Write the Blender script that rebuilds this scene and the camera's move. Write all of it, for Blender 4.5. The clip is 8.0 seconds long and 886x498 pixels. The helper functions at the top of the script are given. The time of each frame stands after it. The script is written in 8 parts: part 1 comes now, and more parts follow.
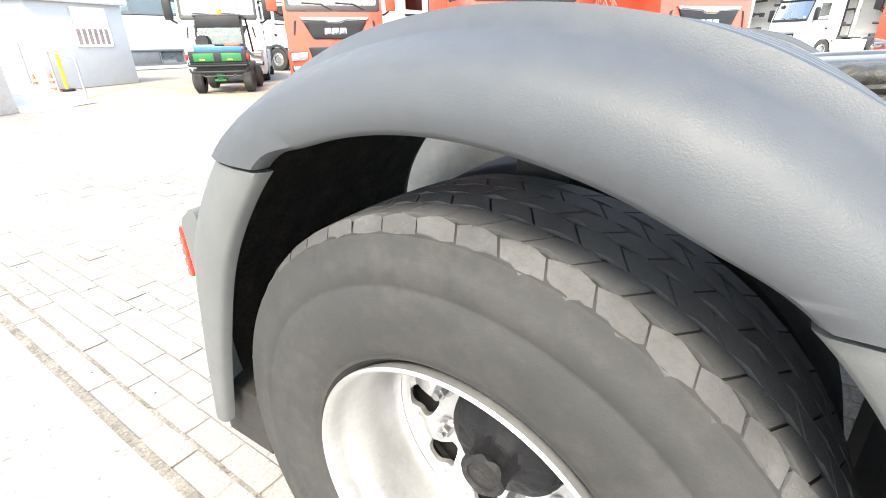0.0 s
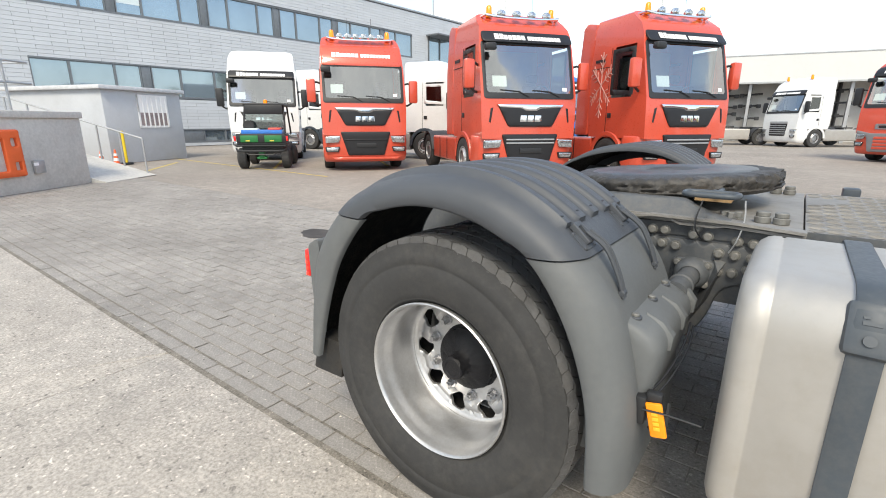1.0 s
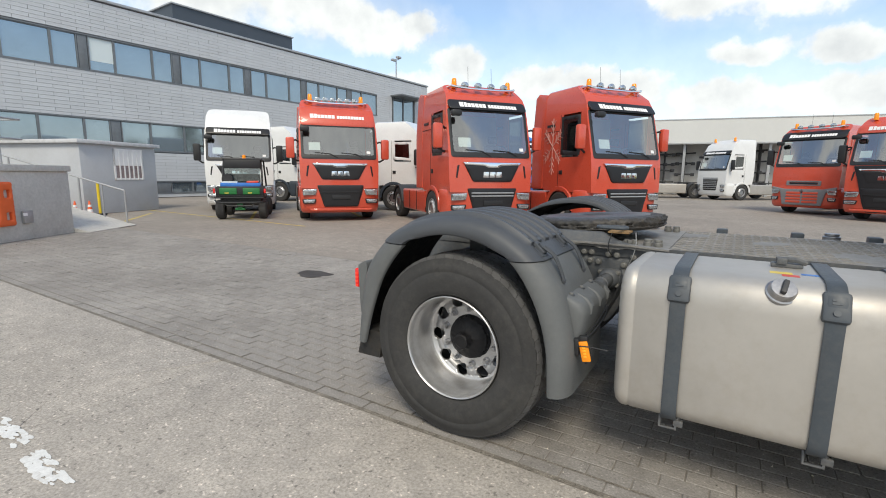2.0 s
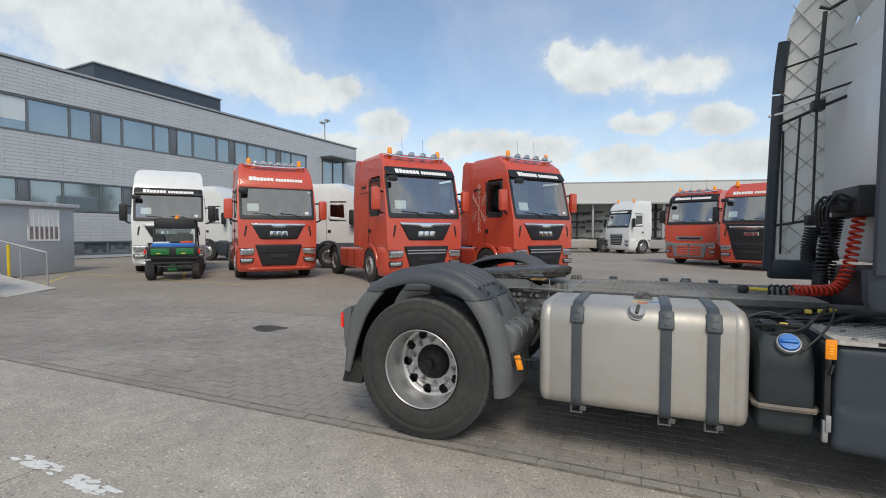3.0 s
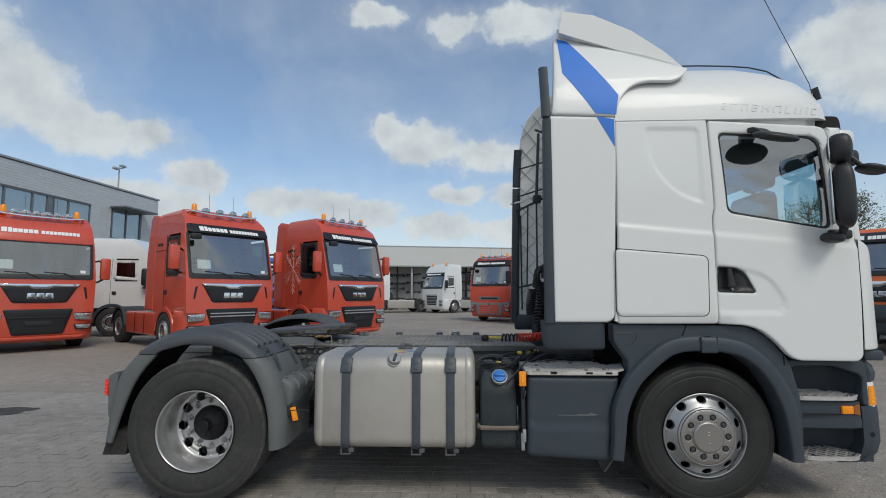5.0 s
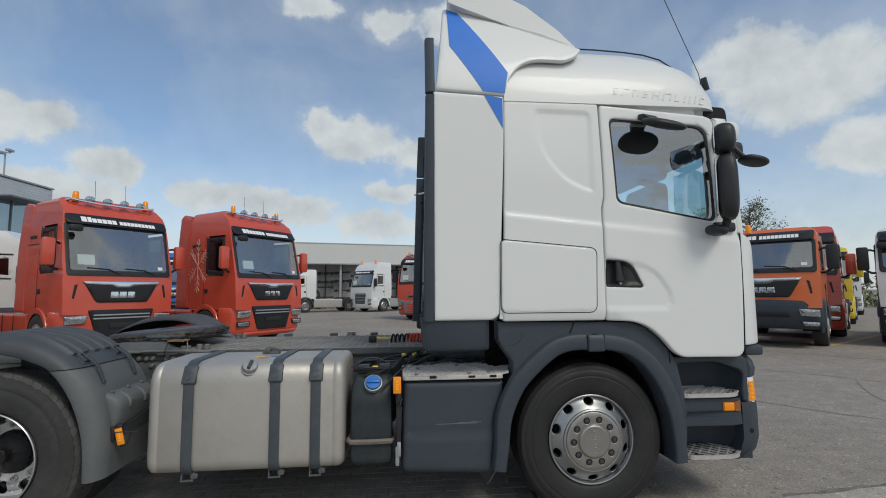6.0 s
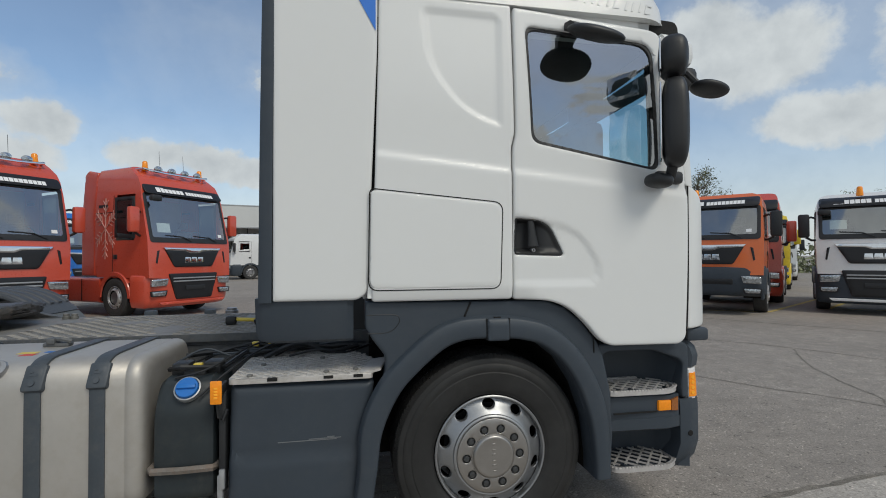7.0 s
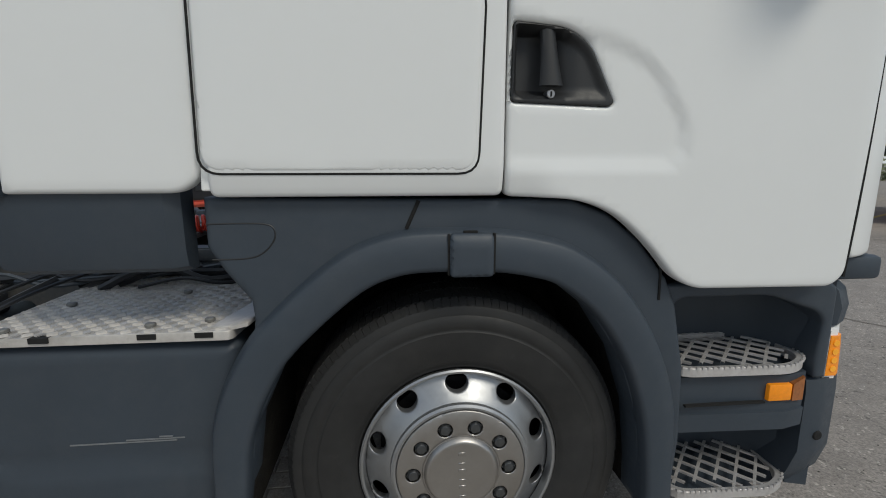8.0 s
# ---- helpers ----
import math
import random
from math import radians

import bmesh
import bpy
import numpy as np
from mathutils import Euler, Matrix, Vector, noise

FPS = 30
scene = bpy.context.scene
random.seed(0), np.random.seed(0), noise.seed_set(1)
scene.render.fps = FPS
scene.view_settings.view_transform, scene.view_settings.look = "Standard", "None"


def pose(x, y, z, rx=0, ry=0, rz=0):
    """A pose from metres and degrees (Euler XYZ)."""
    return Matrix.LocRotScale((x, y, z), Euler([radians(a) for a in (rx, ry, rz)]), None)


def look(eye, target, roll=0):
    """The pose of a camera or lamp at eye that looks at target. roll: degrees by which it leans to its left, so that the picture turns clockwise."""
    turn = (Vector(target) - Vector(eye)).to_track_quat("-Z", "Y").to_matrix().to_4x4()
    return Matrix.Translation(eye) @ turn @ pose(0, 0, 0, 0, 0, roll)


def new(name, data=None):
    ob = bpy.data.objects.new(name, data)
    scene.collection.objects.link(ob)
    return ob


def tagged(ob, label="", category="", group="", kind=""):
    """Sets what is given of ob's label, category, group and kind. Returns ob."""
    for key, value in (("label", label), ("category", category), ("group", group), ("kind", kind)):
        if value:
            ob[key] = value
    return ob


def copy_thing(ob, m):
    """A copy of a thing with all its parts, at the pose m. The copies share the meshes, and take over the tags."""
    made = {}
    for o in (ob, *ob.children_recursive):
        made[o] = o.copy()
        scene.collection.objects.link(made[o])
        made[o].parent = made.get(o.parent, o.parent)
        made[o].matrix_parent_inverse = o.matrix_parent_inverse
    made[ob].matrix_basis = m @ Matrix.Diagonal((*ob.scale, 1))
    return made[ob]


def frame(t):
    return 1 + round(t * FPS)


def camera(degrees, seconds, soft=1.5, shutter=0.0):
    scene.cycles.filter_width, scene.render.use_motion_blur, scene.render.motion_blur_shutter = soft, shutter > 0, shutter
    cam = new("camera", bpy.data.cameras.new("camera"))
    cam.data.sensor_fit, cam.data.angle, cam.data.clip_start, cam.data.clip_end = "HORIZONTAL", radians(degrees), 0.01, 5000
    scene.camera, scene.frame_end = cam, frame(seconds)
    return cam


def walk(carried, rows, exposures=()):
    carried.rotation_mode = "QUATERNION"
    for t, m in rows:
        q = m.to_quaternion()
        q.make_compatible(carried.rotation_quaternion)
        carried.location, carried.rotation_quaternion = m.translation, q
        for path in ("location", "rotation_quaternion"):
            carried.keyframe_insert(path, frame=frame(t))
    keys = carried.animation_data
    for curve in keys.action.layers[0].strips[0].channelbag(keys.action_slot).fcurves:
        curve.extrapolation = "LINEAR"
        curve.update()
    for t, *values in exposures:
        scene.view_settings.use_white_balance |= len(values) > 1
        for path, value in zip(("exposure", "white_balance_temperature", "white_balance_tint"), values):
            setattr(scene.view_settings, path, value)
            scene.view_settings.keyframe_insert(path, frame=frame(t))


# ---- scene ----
cam = camera(87.0, 8.0, soft=1.0)
PATH = [
    (0, (0.315, -0.482, 1.227), (-0.735, 1.013, 0.411), -0.8),
    (0.2, (0.424, -0.590, 1.293), (-0.661, 0.901, 0.518), -0.2),
    (0.5, (0.633, -0.789, 1.337), (-0.505, 0.712, 0.662), -0.2),
    (0.8, (0.830, -1.038, 1.373), (-0.322, 0.490, 0.792), 0.0),
    (1, (0.930, -1.218, 1.393), (-0.229, 0.326, 0.868), 0.1),
    (1.2, (1.006, -1.428, 1.402), (-0.154, 0.131, 0.924), 0.1),
    (2.3, (1.359, -2.455, 1.452), (0.383, -0.725, 1.216), 0.4),
    (2.5, (1.393, -2.671, 1.451), (0.472, -0.905, 1.271), 0.2),
    (3, (1.498, -3.083, 1.5), (0.709, -1.247, 1.431), 0.1),
    (3.5, (1.685, -3.413, 1.48), (1.045, -1.519, 1.518), 0.1),
    (4, (1.806, -3.566, 1.504), (1.355, -1.621, 1.631), 0.0),
    (4.5, (1.891, -3.584, 1.51), (1.636, -1.607, 1.679), -0.1),
    (4.7, (1.92, -3.569, 1.5), (1.738, -1.586, 1.685), -0.0),
    (5.8, (2.26, -3.188, 1.502), (2.417, -1.203, 1.697), -0.6),
    (6, (2.396, -3.105, 1.48), (2.596, -1.124, 1.664), -0.4),
    (6.5, (2.751, -2.767, 1.504), (3.074, -0.797, 1.627), -0.3),
    (7, (3.021, -2.32, 1.495), (3.389, -0.355, 1.532), -0.3),
    (7.5, (3.31, -1.81, 1.413), (3.651, 0.158, 1.313), -0.1),
    (7.7, (3.396, -1.573, 1.4), (3.719, 0.394, 1.24), 0.1),
    (8, (3.525, -1.222, 1.365), (3.732, 0.735, 1.003), 0.0),
]
EXPOSURES = [(0.0, 2.45, 6800, 6), (0.3, 1.88, 6750, 6), (0.6, 1.48, 6720, 6), (1.0, 1.10, 6700, 6), (1.5, 0.77, 6700, 6), (2.5, 0.30, 6600, 6), (3.5, 0.07, 6380, 6), (4.5, -0.11, 6180, 5), (6.5, -0.22, 6320, 5), (8.0, -0.21, 6300, 5)]
walk(cam, [(t, look(eye, target, roll)) for t, eye, target, roll in PATH], EXPOSURES)

# ---- sky and sun ----
SUN_AZ, SUN_EL = 150.0, 48.0          # azimuth clockwise from +y, elevation
world = bpy.data.worlds.new("sky")
scene.world = world
world.use_nodes = True
wn, wl = world.node_tree.nodes, world.node_tree.links
wn.clear()


def wnode(kind, **sets):
    n = wn.new(kind)
    for k, v in sets.items():
        if k == "op":
            n.operation = v
        elif k == "ins":
            for i, s in v.items():
                if isinstance(s, bpy.types.NodeSocket):
                    wl.new(s, n.inputs[i])
                else:
                    n.inputs[i].default_value = s
    return n


def wmath(op, a, b=0.0):
    return wnode("ShaderNodeMath", op=op, ins={0: a, 1: b}).outputs[0]


CLOUDS = [  # azimuth, elevation, half width, half height, in degrees
    (-72, 24, 14, 9), (-58, 20.5, 9, 7.5), (-51, 20, 6, 5.5), (-45.5, 18.5, 5.5, 4.2), (-40.5, 16.4, 5, 2.8), (-35.5, 15.8, 3.6, 1.9),
    (-31, 12.6, 3.4, 1.9), (-35, 9.6, 7, 2.4), (-21, 10.9, 5.6, 2.1), (-15.5, 10.4, 4, 1.9), (-10.5, 9.3, 5, 2.0), (-2, 8.3, 7, 2.0), (8, 8, 8, 2.6),
    (-9.7, 19.4, 2.8, 1.9), (-4.6, 17.9, 5.4, 2.7), (3.2, 16.6, 5.4, 2.4), (0.4, 12.2, 4.4, 1.5), (7, 11.8, 4, 1.8),
    (-10.5, 32, 4, 1.5), (-0.5, 30.6, 4, 2.0), (9, 31, 6, 2),
    (40.5, 22.5, 5, 3.8), (46, 20.0, 7.5, 5.4), (51, 13.0, 7, 2.8), (62, 20, 10, 7),
]
geo = wnode("ShaderNodeTexCoord").outputs["Generated"]
sep = wnode("ShaderNodeSeparateXYZ", ins={0: geo})
azim = wmath("MULTIPLY", wmath("ARCTAN2", sep.outputs[0], sep.outputs[1]), 57.2958)
elev = wmath("MULTIPLY", wmath("ARCSINE", sep.outputs[2]), 57.2958)
puff = wnode("ShaderNodeTexNoise", ins={"Vector": geo, "Scale": 9.0, "Detail": 9.0, "Roughness": 0.6})
puff2 = wnode("ShaderNodeTexNoise", ins={"Vector": geo, "Scale": 4.0, "Detail": 5.0, "Roughness": 0.55, "Distortion": 0.4})
here = wnode("ShaderNodeCombineXYZ", ins={0: azim, 1: elev}).outputs[0]
for big, amount in ((5.0, 5.0), (16.0, 4.0), (44.0, 2.2)):      # ragged outlines at three sizes
    warp = wnode("ShaderNodeTexNoise", ins={"Vector": geo, "Scale": big, "Detail": 4.0, "Roughness": 0.55}).outputs["Color"]
    push = wnode("ShaderNodeVectorMath", op="MULTIPLY_ADD", ins={0: warp, 1: (amount, amount * 0.6, 0), 2: (-amount / 2, -amount * 0.3, 0)}).outputs[0]
    here = wnode("ShaderNodeVectorMath", op="ADD", ins={0: here, 1: push}).outputs[0]
near = None
for a, e, w, h in CLOUDS:
    v = wnode("ShaderNodeVectorMath", op="MULTIPLY_ADD", ins={0: here, 1: (1 / w, 1 / h, 0), 2: (-a / w, -e / h, 0)})
    d = wnode("ShaderNodeVectorMath", op="LENGTH", ins={0: v.outputs[0]}).outputs["Value"]
    near = d if near is None else wmath("SMOOTH_MIN", near, d)
    if near.node.type == "MATH":
        near.node.inputs[2].default_value = 0.25
# broken cloud over the rest of the sky
rest = wnode("ShaderNodeMapRange", ins={0: puff2.outputs[0], 1: 0.34, 2: 0.54, 3: 1.6, 4: 0.2}).outputs[0]
rest = wmath("ADD", rest, wnode("ShaderNodeMapRange", ins={0: wmath("ABSOLUTE", azim), 1: 80.0, 2: 110.0, 3: 2.0, 4: 0.0}).outputs[0])
near = wmath("MINIMUM", near, rest)
ragged = wmath("ADD", near, wmath("MULTIPLY", wmath("SUBTRACT", puff.outputs[0], 0.5), 1.15))
cover = wnode("ShaderNodeMapRange", ins={0: ragged, 1: 1.22, 2: 0.62, 3: 0.0, 4: 1.0})
cover.interpolation_type = "SMOOTHSTEP"
haze = wnode("ShaderNodeMapRange", ins={0: elev, 1: 19.0, 2: 0.0, 3: 0.0, 4: 0.92}).outputs[0]
veil = wnode("ShaderNodeMapRange", ins={0: puff2.outputs[0], 1: 0.40, 2: 0.75, 3: 0.10, 4: 0.36}).outputs[0]
halo = wnode("ShaderNodeMapRange", ins={0: near, 1: 2.0, 2: 0.8, 3: 0.0, 4: 0.42}).outputs[0]
cover = wmath("MAXIMUM", wmath("MAXIMUM", wmath("MAXIMUM", cover.outputs[0], halo), haze), veil)
sky = wnode("ShaderNodeTexSky")
sky.sky_type, sky.sun_disc = "NISHITA", False
sky.sun_elevation, sky.sun_rotation = radians(SUN_EL), radians(SUN_AZ)
sky.air_density, sky.dust_density, sky.ozone_density = 1.0, 0.6, 2.5
above = wnode("ShaderNodeVectorMath", op="ADD", ins={0: geo, 1: (0.012, -0.006, 0.030)}).outputs[0]
puff_up = wnode("ShaderNodeTexNoise", ins={"Vector": above, "Scale": 9.0, "Detail": 6.0, "Roughness": 0.55})
relief = wmath("MULTIPLY", wmath("SUBTRACT", puff.outputs[0], puff_up.outputs[0]), 2.6)      # bright tops, grey undersides
grey = wmath("ADD", relief, wnode("ShaderNodeMapRange", ins={0: ragged, 1: 1.0, 2: -0.2, 3: 0.12, 4: 0.75}).outputs[0])
grey.node.use_clamp = True
tone = wnode("ShaderNodeMix", ins={"Factor": grey})
tone.data_type = "RGBA"
wl.new(grey, tone.inputs[0])
tone.inputs[6].default_value, tone.inputs[7].default_value = (5.0, 5.1, 5.2, 1), (3.65, 3.8, 4.0, 1)
mix = wnode("ShaderNodeMix")
mix.data_type = "RGBA"
wl.new(cover, mix.inputs[0]), wl.new(sky.outputs[0], mix.inputs[6]), wl.new(tone.outputs[2], mix.inputs[7])
back = wnode("ShaderNodeBackground", ins={0: mix.outputs[2], 1: 0.15})
wl.new(back.outputs[0], wnode("ShaderNodeOutputWorld").inputs[0])

sun = new("sun", bpy.data.lights.new("sun", "SUN"))
sun.data.energy, sun.data.angle, sun.data.color = 1.7, radians(20), (1.0, 0.90, 0.77)
sa, se = radians(SUN_AZ), radians(SUN_EL)
sun.matrix_world = look((40 * math.sin(sa) * math.cos(se), 40 * math.cos(sa) * math.cos(se), 40 * math.sin(se)), (0, 0, 0))


# ---- materials ----
def mat(name, color, rough=0.5, metal=0.0, vary=0.12, scale=6.0, bump=0.0, bump_scale=60.0, coat=0.0, dirt=0.0,
        dirt_color=(0.12, 0.10, 0.08), emit=0.0, each=0.0, spec=0.5, grain=0.0, rough_vary=0.12, speck=0.0, speck_scale=90.0):
    m = bpy.data.materials.new(name)
    m.use_nodes = True
    n, l = m.node_tree.nodes, m.node_tree.links
    b = n["Principled BSDF"]
    tc = n.new("ShaderNodeTexCoord").outputs["Object"]

    def noise_tex(s, detail=5.0, r=0.6):
        t = n.new("ShaderNodeTexNoise")
        t.inputs["Scale"].default_value, t.inputs["Detail"].default_value, t.inputs["Roughness"].default_value = s, detail, r
        l.new(tc, t.inputs["Vector"])
        return t.outputs[0]

    def rng(src, a, c, lo, hi):
        r = n.new("ShaderNodeMapRange")
        for i, v in enumerate((a, c, lo, hi), 1):
            r.inputs[i].default_value = v
        l.new(src, r.inputs[0])
        return r.outputs[0]

    def times(a, c):
        t = n.new("ShaderNodeMath")
        t.operation = "MULTIPLY"
        l.new(a, t.inputs[0]), l.new(c, t.inputs[1])
        return t.outputs[0]

    big, fine = noise_tex(scale), noise_tex(scale * 14, 3.0)
    f = times(rng(big, 0.3, 0.7, 1 - vary, 1 + vary), rng(fine, 0.3, 0.7, 1 - vary * 0.5 - grain, 1 + vary * 0.5 + grain))
    if speck:      # grit and pits
        f = times(f, rng(noise_tex(speck_scale, 4.0, 0.75), 0.36, 0.64, 1 - speck, 1 + speck))
        f = times(f, rng(noise_tex(speck_scale * 0.45, 2.0, 0.5), 0.30, 0.36, 1 - speck * 1.6, 1.0))
        f = times(f, rng(noise_tex(speck_scale * 0.6, 1.0, 0.5), 0.66, 0.70, 1.0, 1 + speck * 2.0))
    if each:
        oi = n.new("ShaderNodeObjectInfo")
        f = times(f, rng(oi.outputs["Random"], 0, 1, 1 - each, 1 + each))
        ge = n.new("ShaderNodeNewGeometry")
        f = times(f, rng(ge.outputs["Random Per Island"], 0, 1, 1 - each, 1 + each))
    col = n.new("ShaderNodeMix")
    col.data_type, col.blend_type = "RGBA", "MULTIPLY"
    col.inputs[0].default_value = 1.0
    col.inputs[6].default_value = (*color, 1)
    comb = n.new("ShaderNodeCombineColor")
    for i in range(3):
        l.new(f, comb.inputs[i])
    l.new(comb.outputs[0], col.inputs[7])
    out = col.outputs[2]
    if dirt:
        dm = n.new("ShaderNodeMix")
        dm.data_type = "RGBA"
        l.new(rng(times(noise_tex(scale * 0.7, 8.0, 0.7), noise_tex(scale * 5, 6.0, 0.7)), 0.22, 0.40, 0.0, dirt), dm.inputs[0])
        l.new(out, dm.inputs[6])
        dm.inputs[7].default_value = (*dirt_color, 1)
        out = dm.outputs[2]
    l.new(out, b.inputs["Base Color"])
    l.new(rng(fine, 0.3, 0.7, max(rough - rough_vary * rough, 0.0), min(rough + rough_vary * rough, 1.0)), b.inputs["Roughness"])
    b.inputs["Metallic"].default_value = metal
    b.inputs["Specular IOR Level"].default_value = spec
    b.inputs["Coat Weight"].default_value, b.inputs["Coat Roughness"].default_value = coat, 0.04
    if emit:
        b.inputs["Emission Color"].default_value, b.inputs["Emission Strength"].default_value = (*color, 1), emit
    if bump:
        bp = n.new("ShaderNodeBump")
        bp.inputs["Strength"].default_value, bp.inputs["Distance"].default_value = min(bump, 1.0), 0.004 * max(1.0, bump)
        l.new(noise_tex(bump_scale, 6.0, 0.65), bp.inputs["Height"])
        l.new(bp.outputs[0], b.inputs["Normal"])
    return m


def glass(name, tint, rough=0.02, ior=2.1):
    """Clear tinted sheet: see-through body with a mirror-like sheen at grazing angles."""
    m = bpy.data.materials.new(name)
    m.use_nodes = True
    n, l = m.node_tree.nodes, m.node_tree.links
    n.remove(n["Principled BSDF"])
    tr, gl, mx, lw = n.new("ShaderNodeBsdfTransparent"), n.new("ShaderNodeBsdfGlossy"), n.new("ShaderNodeMixShader"), n.new("ShaderNodeLayerWeight")
    tr.inputs[0].default_value, gl.inputs["Roughness"].default_value, lw.inputs[0].default_value = (*tint, 1), rough, 0.5
    f0 = ((ior - 1) / (ior + 1)) ** 2
    pw, sheen = n.new("ShaderNodeMath"), n.new("ShaderNodeMapRange")
    pw.operation, pw.inputs[1].default_value = "POWER", 5.0
    sheen.inputs[3].default_value, sheen.inputs[4].default_value = f0, 1.0
    l.new(lw.outputs["Facing"], pw.inputs[0]), l.new(pw.outputs[0], sheen.inputs[0])
    l.new(sheen.outputs[0], mx.inputs[0]), l.new(tr.outputs[0], mx.inputs[1]), l.new(gl.outputs[0], mx.inputs[2])
    l.new(mx.outputs[0], n["Material Output"].inputs[0])
    return m


WHITE = mat("white_paint", (0.74, 0.75, 0.745), 0.42, coat=0.16, vary=0.008, scale=1.0, rough_vary=0.0)
BLUE = mat("blue_stripe", (0.035, 0.19, 0.68), 0.55, vary=0.03)
RED = mat("red_paint", (0.60, 0.080, 0.042), 0.3, coat=0.6, vary=0.05, scale=2.0, dirt=0.08)
FLAKE = mat("faded_decal", (0.60, 0.33, 0.29), 0.45, vary=0.25, scale=18)
ORANGE = mat("orange_paint", (0.72, 0.15, 0.03), 0.32, coat=0.5, vary=0.05, scale=2.0, dirt=0.08)
TRUCK_WHITE = mat("truck_white", (0.76, 0.77, 0.77), 0.3, coat=0.5, vary=0.03, scale=2.0, dirt=0.1, dirt_color=(0.4, 0.37, 0.33))
SILVER = mat("silver_paint", (0.62, 0.63, 0.66), 0.3, coat=0.5, vary=0.03)
YELLOW_PAINT = mat("yellow_paint", (0.75, 0.55, 0.03), 0.35, coat=0.4)
TRUCK_BLUE = mat("truck_blue", (0.02, 0.16, 0.55), 0.3, coat=0.5)
PLASTIC = mat("grey_plastic", (0.037, 0.049, 0.065), 0.52, vary=0.06, scale=3.0, bump=0.10, bump_scale=400, dirt=0.10, dirt_color=(0.12, 0.12, 0.12))
MUD_LIGHT = mat("mudguard_grey", (0.115, 0.122, 0.125), 0.6, vary=0.10, scale=3.0, bump=0.2, bump_scale=500, dirt=0.2, dirt_color=(0.19, 0.185, 0.175))
MUD_DARK = mat("mudguard_dark", (0.060, 0.066, 0.076), 0.5, vary=0.10, scale=3.0, bump=0.2, bump_scale=500, dirt=0.10, dirt_color=(0.11, 0.11, 0.11))
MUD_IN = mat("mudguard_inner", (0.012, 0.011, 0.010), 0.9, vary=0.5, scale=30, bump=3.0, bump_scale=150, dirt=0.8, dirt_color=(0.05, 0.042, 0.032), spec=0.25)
FLUID_TANK = mat("dusty_black_plastic", (0.021, 0.029, 0.034), 0.55, vary=0.2, scale=4.0, bump=0.15, bump_scale=250, dirt=0.45, dirt_color=(0.055, 0.056, 0.05))
BLACK = mat("black_plastic", (0.018, 0.019, 0.021), 0.5, vary=0.15, scale=5.0, bump=0.1, bump_scale=300)
# near-black that stands in for the shade in gaps, slots and holes
GAP_SHADE = mat("gap_shade", (0.008, 0.008, 0.008), 0.9)
RUBBER = mat("tyre_rubber", (0.034, 0.034, 0.0345), 0.78, vary=0.18, scale=5.0, bump=0.25, bump_scale=250, dirt=0.35, dirt_color=(0.085, 0.08, 0.072))
TREAD = mat("tyre_tread", (0.080, 0.080, 0.082), 0.75, vary=0.3, scale=9.0, bump=0.5, bump_scale=220, dirt=0.5, dirt_color=(0.085, 0.08, 0.074), each=0.08)
STEER_RUBBER = mat("steer_tyre_rubber", (0.0155, 0.0158, 0.0162), 0.6, vary=0.35, scale=4.0, bump=0.15, bump_scale=250, dirt=0.15, dirt_color=(0.06, 0.055, 0.05))
STEER_TREAD = mat("steer_tread_rubber", (0.024, 0.024, 0.0245), 0.75, vary=0.2, scale=9.0, bump=0.3, bump_scale=220)
CAP_NUT = mat("dark_nut", (0.10, 0.105, 0.11), 0.35, metal=0.8, vary=0.15)
STEEL_RIM = mat("silver_rim", (0.54, 0.54, 0.545), 0.38, metal=0.75, vary=0.10, scale=8.0, dirt=0.18, dirt_color=(0.25, 0.22, 0.18))
CHROME = mat("chrome", (0.75, 0.76, 0.78), 0.12, metal=1.0, vary=0.04)
SATIN = mat("satin_alloy", (0.36, 0.37, 0.385), 0.40, metal=0.85, vary=0.06, dirt=0.12)
BRUSHED = mat("brushed_steel", (0.40, 0.385, 0.37), 0.40, metal=1.0, vary=0.06)
NUT = mat("nut_steel", (0.38, 0.38, 0.39), 0.35, metal=0.9, vary=0.15)
HUB = mat("greasy_hub", (0.012, 0.012, 0.014), 0.55, spec=0.3, vary=0.4, scale=20, bump=0.6, bump_scale=90)
ALU = mat("tank_aluminium", (0.485, 0.465, 0.435), 0.52, metal=0.55, vary=0.06, scale=2.5, bump=0.05, bump_scale=200, dirt=0.3, dirt_color=(0.36, 0.31, 0.25))
STRAP = mat("strap_grey", (0.056, 0.068, 0.082), 0.5, vary=0.1, dirt=0.2, dirt_color=(0.16, 0.15, 0.14))
STRAP_LIGHT = mat("scuffed_plastic", (0.16, 0.17, 0.18), 0.6)
CHECKER = mat("checker_plate", (0.56, 0.535, 0.505), 0.5, metal=0.35, vary=0.12, scale=5.0, dirt=0.5, dirt_color=(0.25, 0.23, 0.2), bump=0.1)
DECK = mat("deck_plate", (0.27, 0.26, 0.245), 0.6, metal=0.4, vary=0.16, scale=4.0, dirt=0.5, dirt_color=(0.16, 0.15, 0.135), bump=0.15)
FRAME = mat("frame_paint", (0.085, 0.092, 0.10), 0.55, vary=0.2, scale=6.0, dirt=0.6, dirt_color=(0.16, 0.15, 0.135), bump=0.15)
BOLT = mat("dusty_bolt", (0.20, 0.20, 0.19), 0.55, metal=0.3, vary=0.2, scale=20, dirt=0.4)
GREASE = mat("black_grease", (0.040, 0.038, 0.036), 0.55, vary=0.4, scale=10, bump=1.5, bump_scale=28, dirt=0.5, dirt_color=(0.12, 0.105, 0.09))
